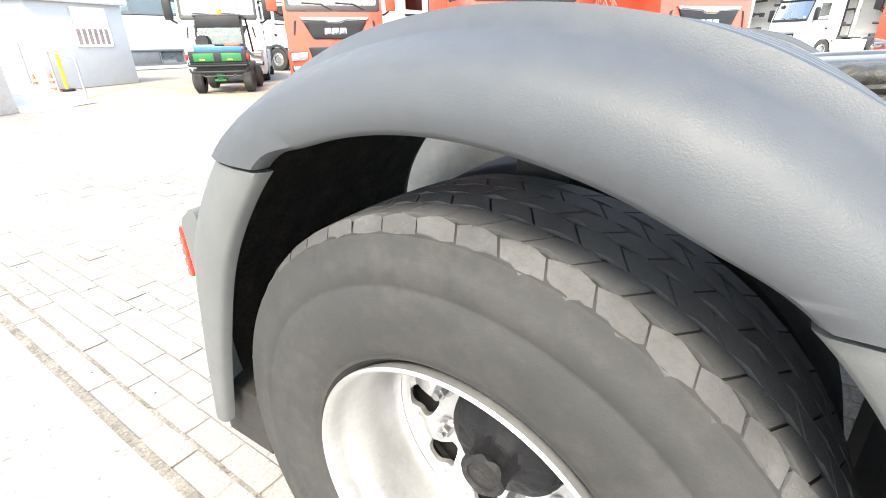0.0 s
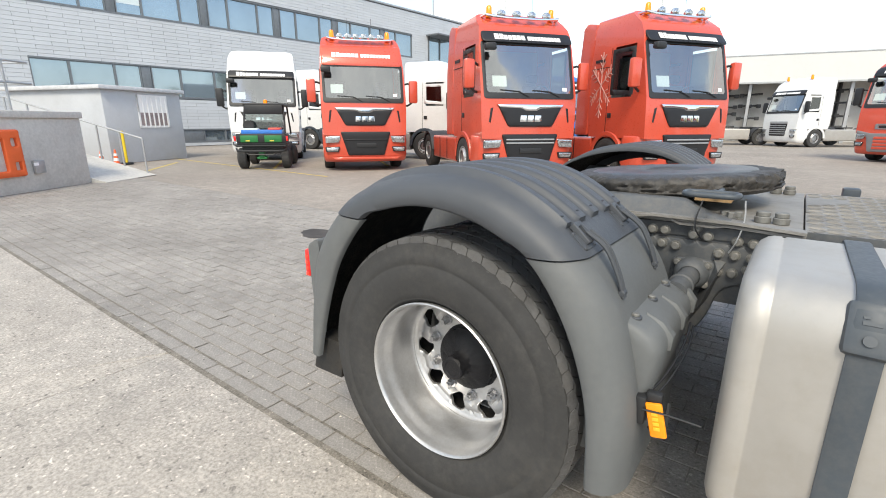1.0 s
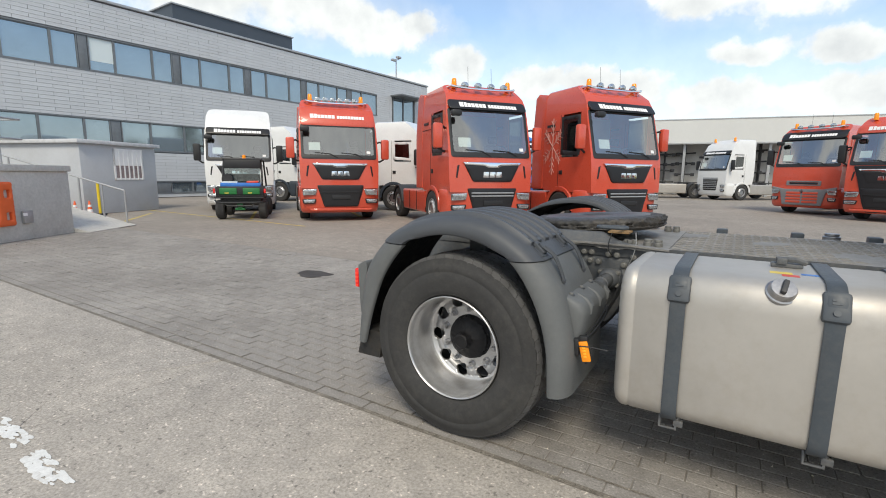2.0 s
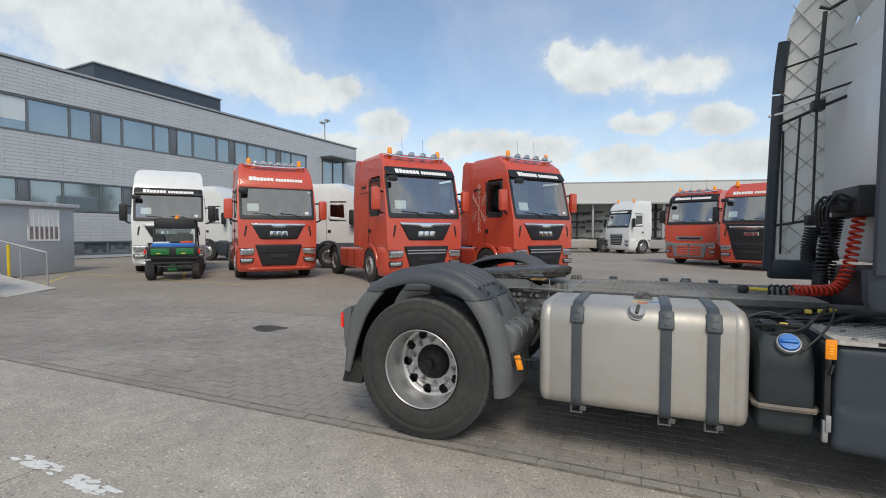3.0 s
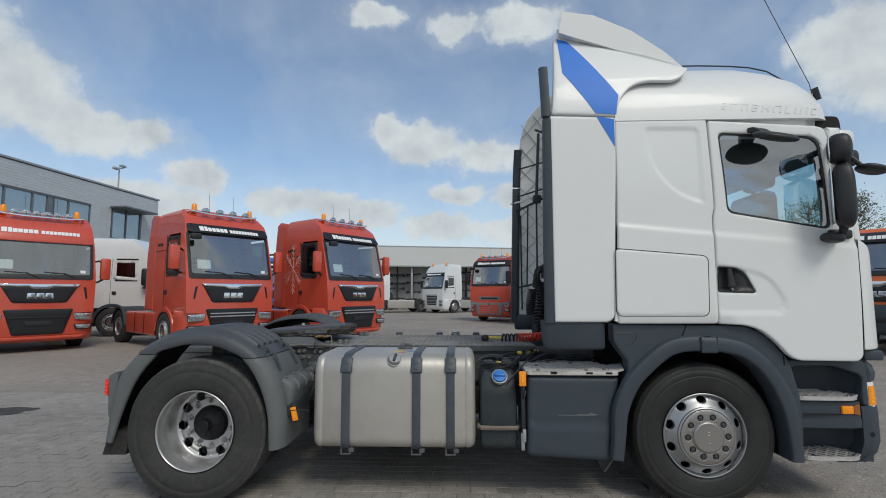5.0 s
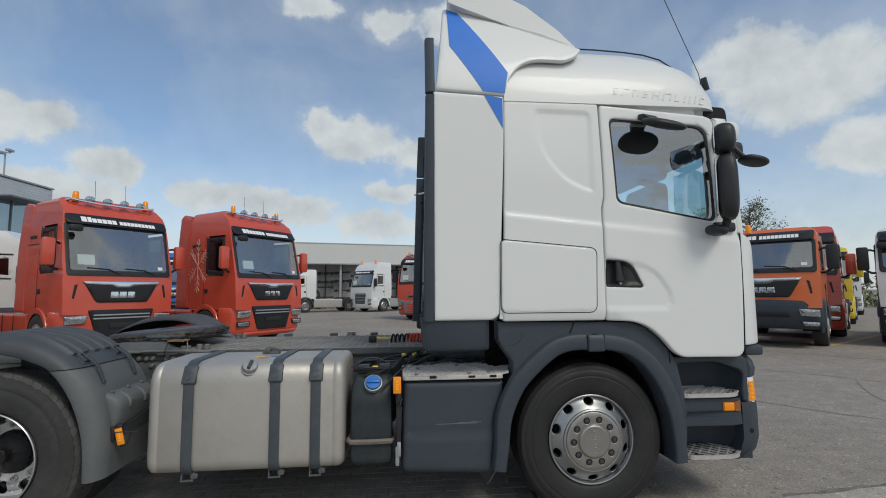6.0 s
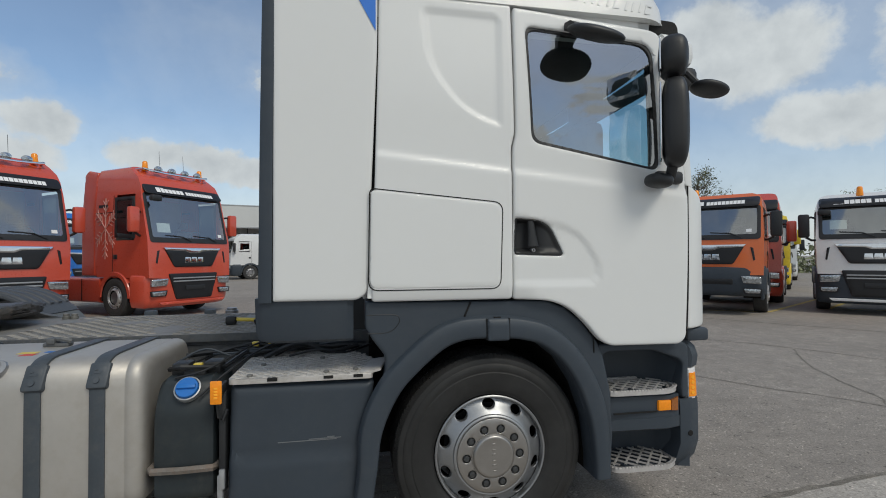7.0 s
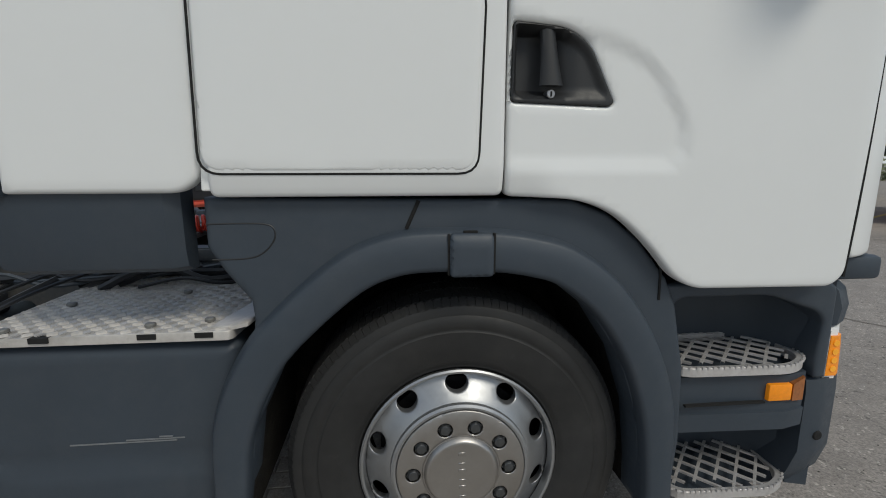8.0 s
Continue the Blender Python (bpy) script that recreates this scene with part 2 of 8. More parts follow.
WORN = mat("worn_steel", (0.10, 0.095, 0.09), 0.38, metal=0.6, vary=0.4, scale=8, bump=0.3, bump_scale=40, dirt=0.5, dirt_color=(0.02, 0.018, 0.015))
AMBER = mat("amber_lens", (0.85, 0.27, 0.01), 0.22, vary=0.08, scale=60, emit=0.12)
REDLENS = mat("red_lens", (0.65, 0.02, 0.02), 0.22, vary=0.08, scale=60, emit=0.10)
BLUECAP = mat("blue_cap", (0.02, 0.16, 0.52), 0.4, vary=0.06)
REDHOSE = mat("red_hose", (0.62, 0.05, 0.025), 0.4, vary=0.1)
YELLOWP = mat("yellow_plastic", (0.72, 0.55, 0.08), 0.45)
STEP = mat("step_alu", (0.62, 0.60, 0.59), 0.45, metal=0.5, vary=0.08, dirt=0.25)
GLASS = glass("truck_glass", (0.84, 0.95, 0.95), 0.02, 2.3)
SCREEN_TINT = glass("cyan_windscreen", (0.60, 0.84, 0.90), 0.02, 1.6)
DOORGLASS = glass("door_glass", (0.84, 0.95, 0.95), 0.01, 4.5)
SCREEN = glass("coated_glass", (0.80, 0.86, 0.82), 0.02, 4.1)
DARKGLASS = glass("dark_glass", (0.28, 0.33, 0.34))
INTERIOR = mat("cab_interior", (0.06, 0.062, 0.066), 0.75, vary=0.15)
INT_LIGHT = mat("cab_lining", (0.34, 0.35, 0.35), 0.8, vary=0.05)
LAMP = mat("lamp_clear", (0.46, 0.48, 0.50), 0.10, metal=0.8, vary=0.6, scale=26)
SIGNWHITE = mat("sign_white", (0.85, 0.85, 0.85), 0.5, vary=0.03)
PAPER = mat("paper", (0.62, 0.70, 0.72), 0.7, vary=0.08, scale=30)
DEFLECT_IN = mat("fairing_lining", (0.84, 0.85, 0.83), 0.6, vary=0.03)
CLADDING = mat("cladding_panel", (0.53, 0.55, 0.575), 0.5, metal=0.1, vary=0.04, scale=0.6, each=0.03)
CLAD_GAP = mat("cladding_joint", (0.20, 0.205, 0.21), 0.8)
# greyer than the white lining: the shading of the raised seams as colour
QUILT = mat("quilt_seam", (0.46, 0.46, 0.45), 0.7)
WINFRAME = mat("window_frame", (0.165, 0.18, 0.195), 0.5, metal=0.3)
PENTHOUSE = mat("penthouse_cladding", (0.052, 0.068, 0.090), 0.6, vary=0.06, scale=0.8)
BOOTHPAINT = mat("booth_paint", (0.47, 0.49, 0.52), 0.6, vary=0.05, scale=1.5, dirt=0.12, dirt_color=(0.28, 0.27, 0.25))
DOCK = mat("dock_concrete", (0.56, 0.54, 0.50), 0.9, vary=0.08, scale=1.2, bump=0.3, bump_scale=40, dirt=0.3, dirt_color=(0.27, 0.25, 0.22), grain=0.05)
GALV = mat("galvanised", (0.42, 0.43, 0.44), 0.5, metal=0.6, vary=0.1)
SAFETY = mat("orange_plastic", (0.78, 0.13, 0.03), 0.5, vary=0.05)
HALLWALL = mat("hall_panel", (0.62, 0.63, 0.62), 0.6, vary=0.03, scale=0.3)
HALLIN = mat("hall_back", (0.58, 0.575, 0.56), 0.8, vary=0.08, scale=0.5)
CHASSIS = mat("chassis_black", (0.035, 0.037, 0.042), 0.6, vary=0.2, scale=5, dirt=0.4, dirt_color=(0.10, 0.09, 0.08))
GREEN = mat("green_plastic", (0.02, 0.17, 0.045), 0.4, vary=0.06)
CURTAIN = mat("curtain", (0.33, 0.27, 0.27), 0.9, vary=0.2, scale=8)
ROAD_YELLOW = mat("line_paint", (0.55, 0.42, 0.10), 0.8, vary=0.25, scale=5, dirt=0.6, dirt_color=(0.28, 0.26, 0.23))
ROAD_WHITE = mat("white_line_paint", (0.74, 0.74, 0.72), 0.8, vary=0.10, scale=9, dirt=0.5, dirt_color=(0.42, 0.39, 0.35))
LEAF = mat("leaf", (0.20, 0.215, 0.12), 0.7, vary=0.3, scale=3, each=0.25)
BARK = mat("bark", (0.14, 0.115, 0.09), 0.9, vary=0.3, bump=0.6, bump_scale=20)
WOOD = mat("old_wood", (0.30, 0.19, 0.09), 0.8, vary=0.3, scale=10)


# ---- mesh helpers ----
def part(name, bm, material, parent=None, label="", sharp=38):
    if isinstance(bm, bmesh.types.BMesh):
        me = bpy.data.meshes.new(name)
        bm.to_mesh(me)
        bm.free()
        me.materials.append(material)
        me.polygons.foreach_set("use_smooth", [True] * len(me.polygons))
        me.set_sharp_from_angle(angle=radians(sharp))
    else:
        me = bm
    ob = new(name, me)
    ob.parent = parent
    if label:
        ob["label"] = label
    return ob


def thing(name, label, category, m=None, group="", kind=""):
    ob = tagged(new(name), label, category, group, kind)
    ob.empty_display_size = 0.2
    if m is not None:
        ob.matrix_basis = m
    return ob


def box(bm, x0, x1, y0, y1, z0, z1, bevel=0.0, seg=2):
    r = bmesh.ops.create_cube(bm, size=1)
    for v in r["verts"]:
        v.co = ((x0 + x1) / 2 + v.co.x * (x1 - x0), (y0 + y1) / 2 + v.co.y * (y1 - y0), (z0 + z1) / 2 + v.co.z * (z1 - z0))
    if bevel:
        es = list({e for v in r["verts"] for e in v.link_edges})
        bmesh.ops.bevel(bm, geom=es, offset=bevel, segments=seg, affect="EDGES", profile=0.5)
    return bm


def boxes(*args, bevel=0.0):
    bm = bmesh.new()
    for a in args:
        box(bm, *a, bevel=bevel)
    return bm


def loft(bm, rings, caps=(True, True), closed=True, skip=None):
    vs = [[bm.verts.new(p) for p in r] for r in rings]
    n = len(rings[0])
    for i in range(len(vs) - 1):
        for j in range(n if closed else n - 1):
            q = (vs[i][j], vs[i][(j + 1) % n], vs[i + 1][(j + 1) % n], vs[i + 1][j])
            if skip and skip(sum((v.co for v in q), Vector()) / 4):
                continue
            bm.faces.new(q)
    if caps[0]:
        bm.faces.new(vs[0][::-1])
    if caps[1]:
        bm.faces.new(vs[-1])
    bmesh.ops.recalc_face_normals(bm, faces=bm.faces)
    return bm


def lathe(bm, prof, n=48, at=(0, 0, 0), axis="y"):
    """Rings of (radius, place along the axis)."""
    rings = []
    for r, a in prof:
        ring = []
        for k in range(n):
            c, s = r * math.cos(2 * math.pi * k / n), r * math.sin(2 * math.pi * k / n)
            p = (c, a, s) if axis == "y" else (a, c, s) if axis == "x" else (c, s, a)
            ring.append((p[0] + at[0], p[1] + at[1], p[2] + at[2]))
        rings.append(ring)
    return loft(bm, rings, caps=(prof[0][0] < 0.02, prof[-1][0] < 0.02))


def disc(bm, r, a0, a1, n=24, at=(0, 0, 0), axis="y", bevel=0.0):
    b = bevel
    prof = [(0.0001, a0), (r - b, a0), (r, a0 + (b if a1 > a0 else -b)), (r, a1 - (b if a1 > a0 else -b)), (r - b, a1), (0.0001, a1)] if b else [(0.0001, a0), (r, a0), (r, a1), (0.0001, a1)]
    return lathe(bm, prof, n, at, axis)


def tube(bm, pts, r, n=8, closed=False):
    pts = [Vector(p) for p in pts]
    m = len(pts)
    rings, side = [], None
    for i, p in enumerate(pts):
        a = pts[(i - 1) % m] if closed or i else p
        b = pts[(i + 1) % m] if closed or i < m - 1 else p
        d = (b - a).normalized()
        if side is None:
            side = d.orthogonal().normalized()
        side = (side - d * side.dot(d)).normalized()
        up = d.cross(side)
        rr = r(i / max(m - 1, 1)) if callable(r) else r
        rings.append([p + rr * (math.cos(2 * math.pi * k / n) * side + math.sin(2 * math.pi * k / n) * up) for k in range(n)])
    if closed:
        rings.append(rings[0])
    return loft(bm, rings, caps=(not closed, not closed))


def smooth_path(ctrl, n):
    """Catmull-Rom through the control points."""
    c = [Vector(p) for p in ctrl]
    c = [2 * c[0] - c[1]] + c + [2 * c[-1] - c[-2]]
    out = []
    for i in range(1, len(c) - 2):
        for k in range(n):
            t = k / n
            p0, p1, p2, p3 = c[i - 1:i + 3]
            out.append(0.5 * (2 * p1 + (p2 - p0) * t + (2 * p0 - 5 * p1 + 4 * p2 - p3) * t * t + (3 * p1 - p0 - 3 * p2 + p3) * t ** 3))
    return out + [c[-2]]


def round_poly(pts, r, n=5):
    """A polygon with its corners rounded. r: one radius, or one for each corner."""
    out = []
    m = len(pts)
    for i in range(m):
        p, a, b = Vector(pts[i]), Vector(pts[i - 1]), Vector(pts[(i + 1) % m])
        rr = r[i] if isinstance(r, (list, tuple)) else r
        d1, d2 = (a - p), (b - p)
        k = min(rr, d1.length * 0.48, d2.length * 0.48)
        if k < 1e-4:
            out.append((p.x, p.y))
            continue
        s, e = p + d1.normalized() * k, p + d2.normalized() * k
        for j in range(n + 1):
            t = j / n
            q = s * (1 - t) ** 2 + p * 2 * t * (1 - t) + e * t * t
            out.append((q.x, q.y))
    return out


def densify(poly, step):
    out = []
    for i, p in enumerate(poly):
        q = poly[(i + 1) % len(poly)]
        k = max(1, int(math.hypot(q[0] - p[0], q[1] - p[1]) / step))
        out += [(p[0] + (q[0] - p[0]) * j / k, p[1] + (q[1] - p[1]) * j / k) for j in range(k)]
    return out


def inside(P, poly):
    x, y = P[:, 0], P[:, 1]
    r = np.zeros(len(P), bool)
    for (x0, y0), (x1, y1) in zip(poly, poly[1:] + poly[:1]):
        if y0 != y1:
            r ^= ((y0 > y) != (y1 > y)) & (x < (x1 - x0) * (y - y0) / (y1 - y0) + x0)
    return r


def edge_dist(P, polys):
    best = np.full(len(P), 1e9)
    for poly in polys:
        A = np.array(poly)
        B = np.roll(A, -1, 0)
        for a, b in zip(A, B):
            d = b - a
            t = np.clip(((P - a) @ d) / max(d @ d, 1e-12), 0, 1)
            best = np.minimum(best, np.hypot(*(P - a - t[:, None] * d).T))
    return best


def skin(bm, outline, place, holes=(), step=0.05, roll=0.015, thick=0.03, relief=None):
    """A pressed panel: a flat outline with holes, its rim rolled over, bent into space by place(u, v, depth). relief(u, v): how far it stands out."""
    from mathutils import geometry
    loops = [densify([tuple(p) for p in outline], step)] + [densify([tuple(p) for p in h], step) for h in holes]
    pts, edges = [], []
    for lp in loops:
        k = len(pts)
        pts += lp
        edges += [(k + i, k + (i + 1) % len(lp)) for i in range(len(lp))]
    rim = np.array(pts)
    extra = []
    for lp in loops:
        A = np.array(lp)
        T = np.roll(A, -1, 0) - np.roll(A, 1, 0)
        N = np.stack([-T[:, 1], T[:, 0]], 1) / np.maximum(np.hypot(*T.T), 1e-9)[:, None]
        for f in ((0.12, 0.45, 1.0) if roll > 0.001 else ()):
            for s in (1, -1):
                Q = A + N * s * roll * f
                ok = inside(Q, loops[0]) & (edge_dist(Q, loops) > roll * f * 0.85)
                for h in loops[1:]:
                    ok &= ~inside(Q, h)
                extra += [tuple(q) for q in Q[ok]]
    lo, hi = rim.min(0), rim.max(0)
    G = np.stack(np.meshgrid(np.arange(lo[0] + step / 2, hi[0], step), np.arange(lo[1] + step / 2, hi[1], step)), -1).reshape(-1, 2)
    if len(G):
        ok = inside(G, loops[0]) & (edge_dist(G, loops) > max(roll * 1.2, step * 0.35))
        for h in loops[1:]:
            ok &= ~inside(G, h)
        extra += [tuple(q) for q in G[ok]]
    V, _, F, _, _, _ = geometry.delaunay_2d_cdt([Vector(p) for p in pts + extra], edges, [], 0, 1e-6)
    P = np.array([tuple(v) for v in V])
    C = np.array([P[list(f)].mean(0) for f in F])
    keep = inside(C, loops[0])
    for h in loops[1:]:
        keep &= ~inside(C, h)
    D = edge_dist(P, loops)
    dep = np.where(D < roll, roll * (1 - np.sqrt(np.clip(1 - (1 - D / max(roll, 1e-6)) ** 2, 0, 1))), 0.0)
    if relief:
        dep = dep - np.array([relief(u, v) for u, v in P])
    u, v = P.mean(0)
    a = [Vector(place(*q, 0)) for q in ((u, v), (u + 0.01, v), (u, v + 0.01))]
    flip = (a[1] - a[0]).cross(a[2] - a[0]).dot(a[0] - Vector(place(u, v, 0.01))) < 0
    vs = [bm.verts.new(place(p[0], p[1], d)) for p, d in zip(P, dep)]
    count = {}
    faces = []
    for f, k in zip(F, keep):
        if k:
            f = f[::-1] if flip else f
            faces.append(f)
            for i in range(3):
                e = (f[i], f[(i + 1) % 3])
                count[e] = count.get(e, 0) + 1
    for f in faces:
        bm.faces.new([vs[i] for i in f])
    if thick:
        back = {}
        for (i, j) in count:
            if (j, i) not in count:
                for k in (i, j):
                    if k not in back:
                        back[k] = bm.verts.new(place(P[k][0], P[k][1], dep[k] + thick))
                bm.faces.new([vs[j], vs[i], back[i], back[j]])
    loose = [v for v in vs if not v.link_faces]
    for v in loose:
        bm.verts.remove(v)
    return bm


def panel(name, outline, place, material, parent, label="", **kw):
    return part(name, skin(bmesh.new(), outline, place, **kw), material, parent, label)


def rect(u0, u1, v0, v1, r=0.0, n=4):
    return round_poly([(u0, v0), (u1, v0), (u1, v1), (u0, v1)], r, n)


def circle(u, v, r, n=20):
    return [(u + r * math.cos(2 * math.pi * k / n), v + r * math.sin(2 * math.pi * k / n)) for k in range(n)]


def step_fn(t):
    t = min(max(t, 0.0), 1.0)
    return t * t * (3 - 2 * t)


# ---- wheels ----
MESHES = {}


def shared(key, build, material, sharp=38):
    """A mesh made once and used by all alike parts."""
    if key not in MESHES:
        bm = build()
        me = bpy.data.meshes.new(key)
        bm.to_mesh(me)
        bm.free()
        me.materials.append(material)
        me.polygons.foreach_set("use_smooth", [True] * len(me.polygons))
        me.set_sharp_from_angle(angle=radians(sharp))
        MESHES[key] = me
    return MESHES[key]


def put(name, me, parent, at=(0, 0, 0), turn=0.0, flip=False, label=""):
    ob = part(name, me, None, parent, label)
    ob.location = at
    ob.rotation_euler = (0, turn, math.pi if flip else 0)
    return ob


def shoulder(r, y, w):
    """The crown's radius at y across a tyre of width w: flat in the middle, falling away at the shoulders."""
    ed = min(y, w - y)
    return r - 0.006 * (1 - min(ed / (w / 2), 1)) - 0.020 * max(0.0, (0.034 - ed) / 0.034) ** 1.7


def tyre_mesh(r, w):
    rr, k = 0.288, (r - 0.024 - 0.288) / 0.176
    pr = [(rr - 0.01, 0.04), (rr + 0.003, 0.022), (rr + 0.012, 0.010), (rr + 0.020, 0.0085), (rr + 0.026, 0.003), (rr + 0.034, 0.0015), (rr + 0.040, -0.001), (rr + 0.075 * k, -0.006), (rr + 0.110 * k, -0.008), (rr + 0.113 * k, -0.0055), (rr + 0.119 * k, -0.0055),
          (rr + 0.122 * k, -0.0075), (rr + 0.150 * k, -0.004), (rr + 0.153 * k, -0.001), (rr + 0.170 * k, 0.0), (rr + 0.176 * k, 0.003)]
    pr += [(shoulder(r, y, w) - 0.0058, y) for y in (0.012, 0.025, 0.04, 0.06, 0.10, w / 2)]
    pr = pr + [(q, w - a) for q, a in reversed(pr[:-1])]
    return lathe(bmesh.new(), pr, 96)


def tread_mesh(r, w, rows, n, skew, worn=0.0):
    """Blocks round the tyre, row by row, with narrow worn grooves between them; worn: how ragged the shoulder is."""
    bm = bmesh.new()
    edges = [0.002] + list(np.linspace(0.028, w - 0.028, rows - 1)) + [w - 0.002]
    for k in range(rows):
        for i in range(n):
            g = 0.0024
            a0, a1 = edges[k] + g, edges[k + 1] - g
            edge_row = k in (0, rows - 1)
            off, zig = 0.5 * (k % 2), 0.009
            jit = [random.uniform(-1, 1) * worn for _ in range(8)]
            vs = []
            for lift in (0.0, 1.0):
                for q, (fa, fy) in enumerate(((0.03, 0), (0.28, 0), (0.5, 0), (0.72, 0), (0.97, 0), (0.97, 1), (0.72, 1), (0.5, 1), (0.28, 1), (0.03, 1))):
                    s = skew * (0.5 - fy) * (1 if k % 2 else -1) * (0.4 if edge_row else 1)
                    ang = 2 * math.pi * (i + off + fa + s + (jit[q % 8] * 0.03 if edge_row else 0)) / n
                    inner = (k > 0 and fy == 0) or (k < rows - 1 and fy == 1)
                    bend = max(0.0, 1 - abs(fa - 0.5) / 0.47)
                    y = a0 + (a1 - a0) * fy + (zig * bend if inner else 0)
                    if not inner:
                        y += (0.0035 * jit[q % 8] + 0.004 * (1 - bend) * worn) * (1 if fy == 0 else -1)
                    rad = shoulder(r, y, w) - (0.0 if lift else 0.0068)
                    if edge_row and not inner and lift:
                        rad -= 0.003 * (1 - bend)
                    rad += random.uniform(-0.0006, 0.0006) * lift - (0.0022 * abs(jit[(q + 3) % 8]) if not inner else 0)
                    vs.append(bm.verts.new((rad * math.cos(ang), y, rad * math.sin(ang))))
            lo, hi = vs[:10], vs[10:]
            bm.faces.new(hi)
            for j in range(10):
                bm.faces.new((lo[j], lo[(j + 1) % 10], hi[(j + 1) % 10], hi[j]))
    bmesh.ops.recalc_face_normals(bm, faces=bm.faces)
    return bm


def deep_rim():
    """Deep dish of a twin wheel's outer rim: lip, stepped barrel, a raised weld bead and the disc far inside."""
    bm = bmesh.new()
    lathe(bm, [(0.284, 0.026), (0.289, 0.010), (0.290, 0.002), (0.286, -0.002), (0.281, 0.002), (0.278, 0.012), (0.277, 0.034), (0.275, 0.050), (0.268, 0.066), (0.266, 0.085), (0.266, 0.128), (0.269, 0.142), (0.269, 0.178), (0.265, 0.196),
               (0.260, 0.203), (0.264, 0.210), (0.260, 0.217), (0.254, 0.221), (0.250, 0.223)], 96)

    def face(u, v, d):
        r = math.hypot(u, v)
        return (u, 0.222 + 0.010 * step_fn((0.256 - r) / 0.015) - 0.012 * step_fn((0.242 - r) / 0.03) + 0.020 * step_fn((0.196 - r) / 0.012) + d, v)
    holes = [circle(0.221 * math.cos(a), 0.221 * math.sin(a), 0.0365, 24) for a in np.arange(10) * math.pi / 5] + [circle(0, 0, 0.12, 32)]
    skin(bm, circle(0, 0, 0.258, 96), face, holes, step=0.014, roll=0.004, thick=0.012)
    return bm


def wide_rim():
    """Polished steer wheel rim: a lip, a cone that bulges outward with ten oval hand holes, and a flat seat for the cover."""
    bm = bmesh.new()
    lathe(bm, [(0.288, 0.026), (0.293, 0.010), (0.294, 0.001), (0.289, -0.003), (0.283, -0.001), (0.280, 0.004), (0.278, 0.014), (0.277, 0.026)], 96)

    def face(u, v, d):
        r = math.hypot(u, v)
        return (u, 0.030 - 0.060 * step_fn((0.284 - r) / 0.105) + d, v)
    holes = []
    for a in (np.arange(10) + 0.5) * math.pi / 5:
        c, s = math.cos(a), math.sin(a)
        holes.append([(0.249 * c + 0.0235 * math.cos(q) * c - 0.033 * math.sin(q) * s, 0.249 * s + 0.0235 * math.cos(q) * s + 0.033 * math.sin(q) * c) for q in np.arange(18) * math.pi / 9])
    holes.append(circle(0, 0, 0.185, 48))
    skin(bm, circle(0, 0, 0.279, 96), face, holes, step=0.016, roll=0.004, thick=0.02)
    lathe(bm, [(0.205, -0.020), (0.203, -0.031), (0.196, -0.035), (0.190, -0.034), (0.186, -0.028)], 72)
    return bm


def wheel_cover():
    """A flat ring with holes for the nuts round a raised hub dish."""
    bm = bmesh.new()
    holes = [circle(0.1395 * math.cos(a), 0.1395 * math.sin(a), 0.0215, 18) for a in np.arange(10) * math.pi / 5] + [circle(0, 0, 0.112, 60)]
    skin(bm, circle(0, 0, 0.187, 72), lambda u, v, d: (u, -0.042 + 0.004 * step_fn((math.hypot(u, v) - 0.165) / 0.02) + d, v), holes, step=0.016, roll=0.003, thick=0.02)
    lathe(bm, [(0.114, -0.036), (0.112, -0.042), (0.109, -0.0425), (0.103, -0.054), (0.098, -0.0565), (0.090, -0.0555), (0.05, -0.0558), (0.0001, -0.056)], 72)
    return bm


def nut_mesh():
    bm = bmesh.new()
    disc(bm, 0.024, 0.0, -0.006, 16)
    lathe(bm, [(0.0175, -0.006), (0.0175, -0.026), (0.015, -0.03), (0.0001, -0.031)], 6)
    lathe(bm, [(0.011, -0.03), (0.011, -0.042), (0.0001, -0.043)], 12)
    return bm


def tiny_nut():
    bm = bmesh.new()
    lathe(bm, [(0.0195, 0.02), (0.0195, -0.014)], 6)
    lathe(bm, [(0.0165, -0.012), (0.0165, -0.016), (0.013, -0.021), (0.0001, -0.0225)], 14)
    return bm


def hub_mesh():
    """Greasy hub: a lumpy flange and a smooth protruding cap."""
    bm = bmesh.new()
    lathe(bm, [(0.135, 0.250), (0.130, 0.232), (0.118, 0.222), (0.122, 0.206), (0.108, 0.196), (0.094, 0.184), (0.064, 0.174), (0.050, 0.164), (0.0445, 0.150), (0.0435, 0.128), (0.0455, 0.126), (0.0455, 0.116), (0.041, 0.111), (0.030, 0.1105), (0.028, 0.113), (0.0001, 0.113)], 64)
    for v in bm.verts:
        r = math.hypot(v.co.x, v.co.z)
        if 0.045 < r:
            v.co *= 1 + 0.07 * noise.noise((v.co.x * 55, v.co.y * 55, v.co.z * 55))
    return bm


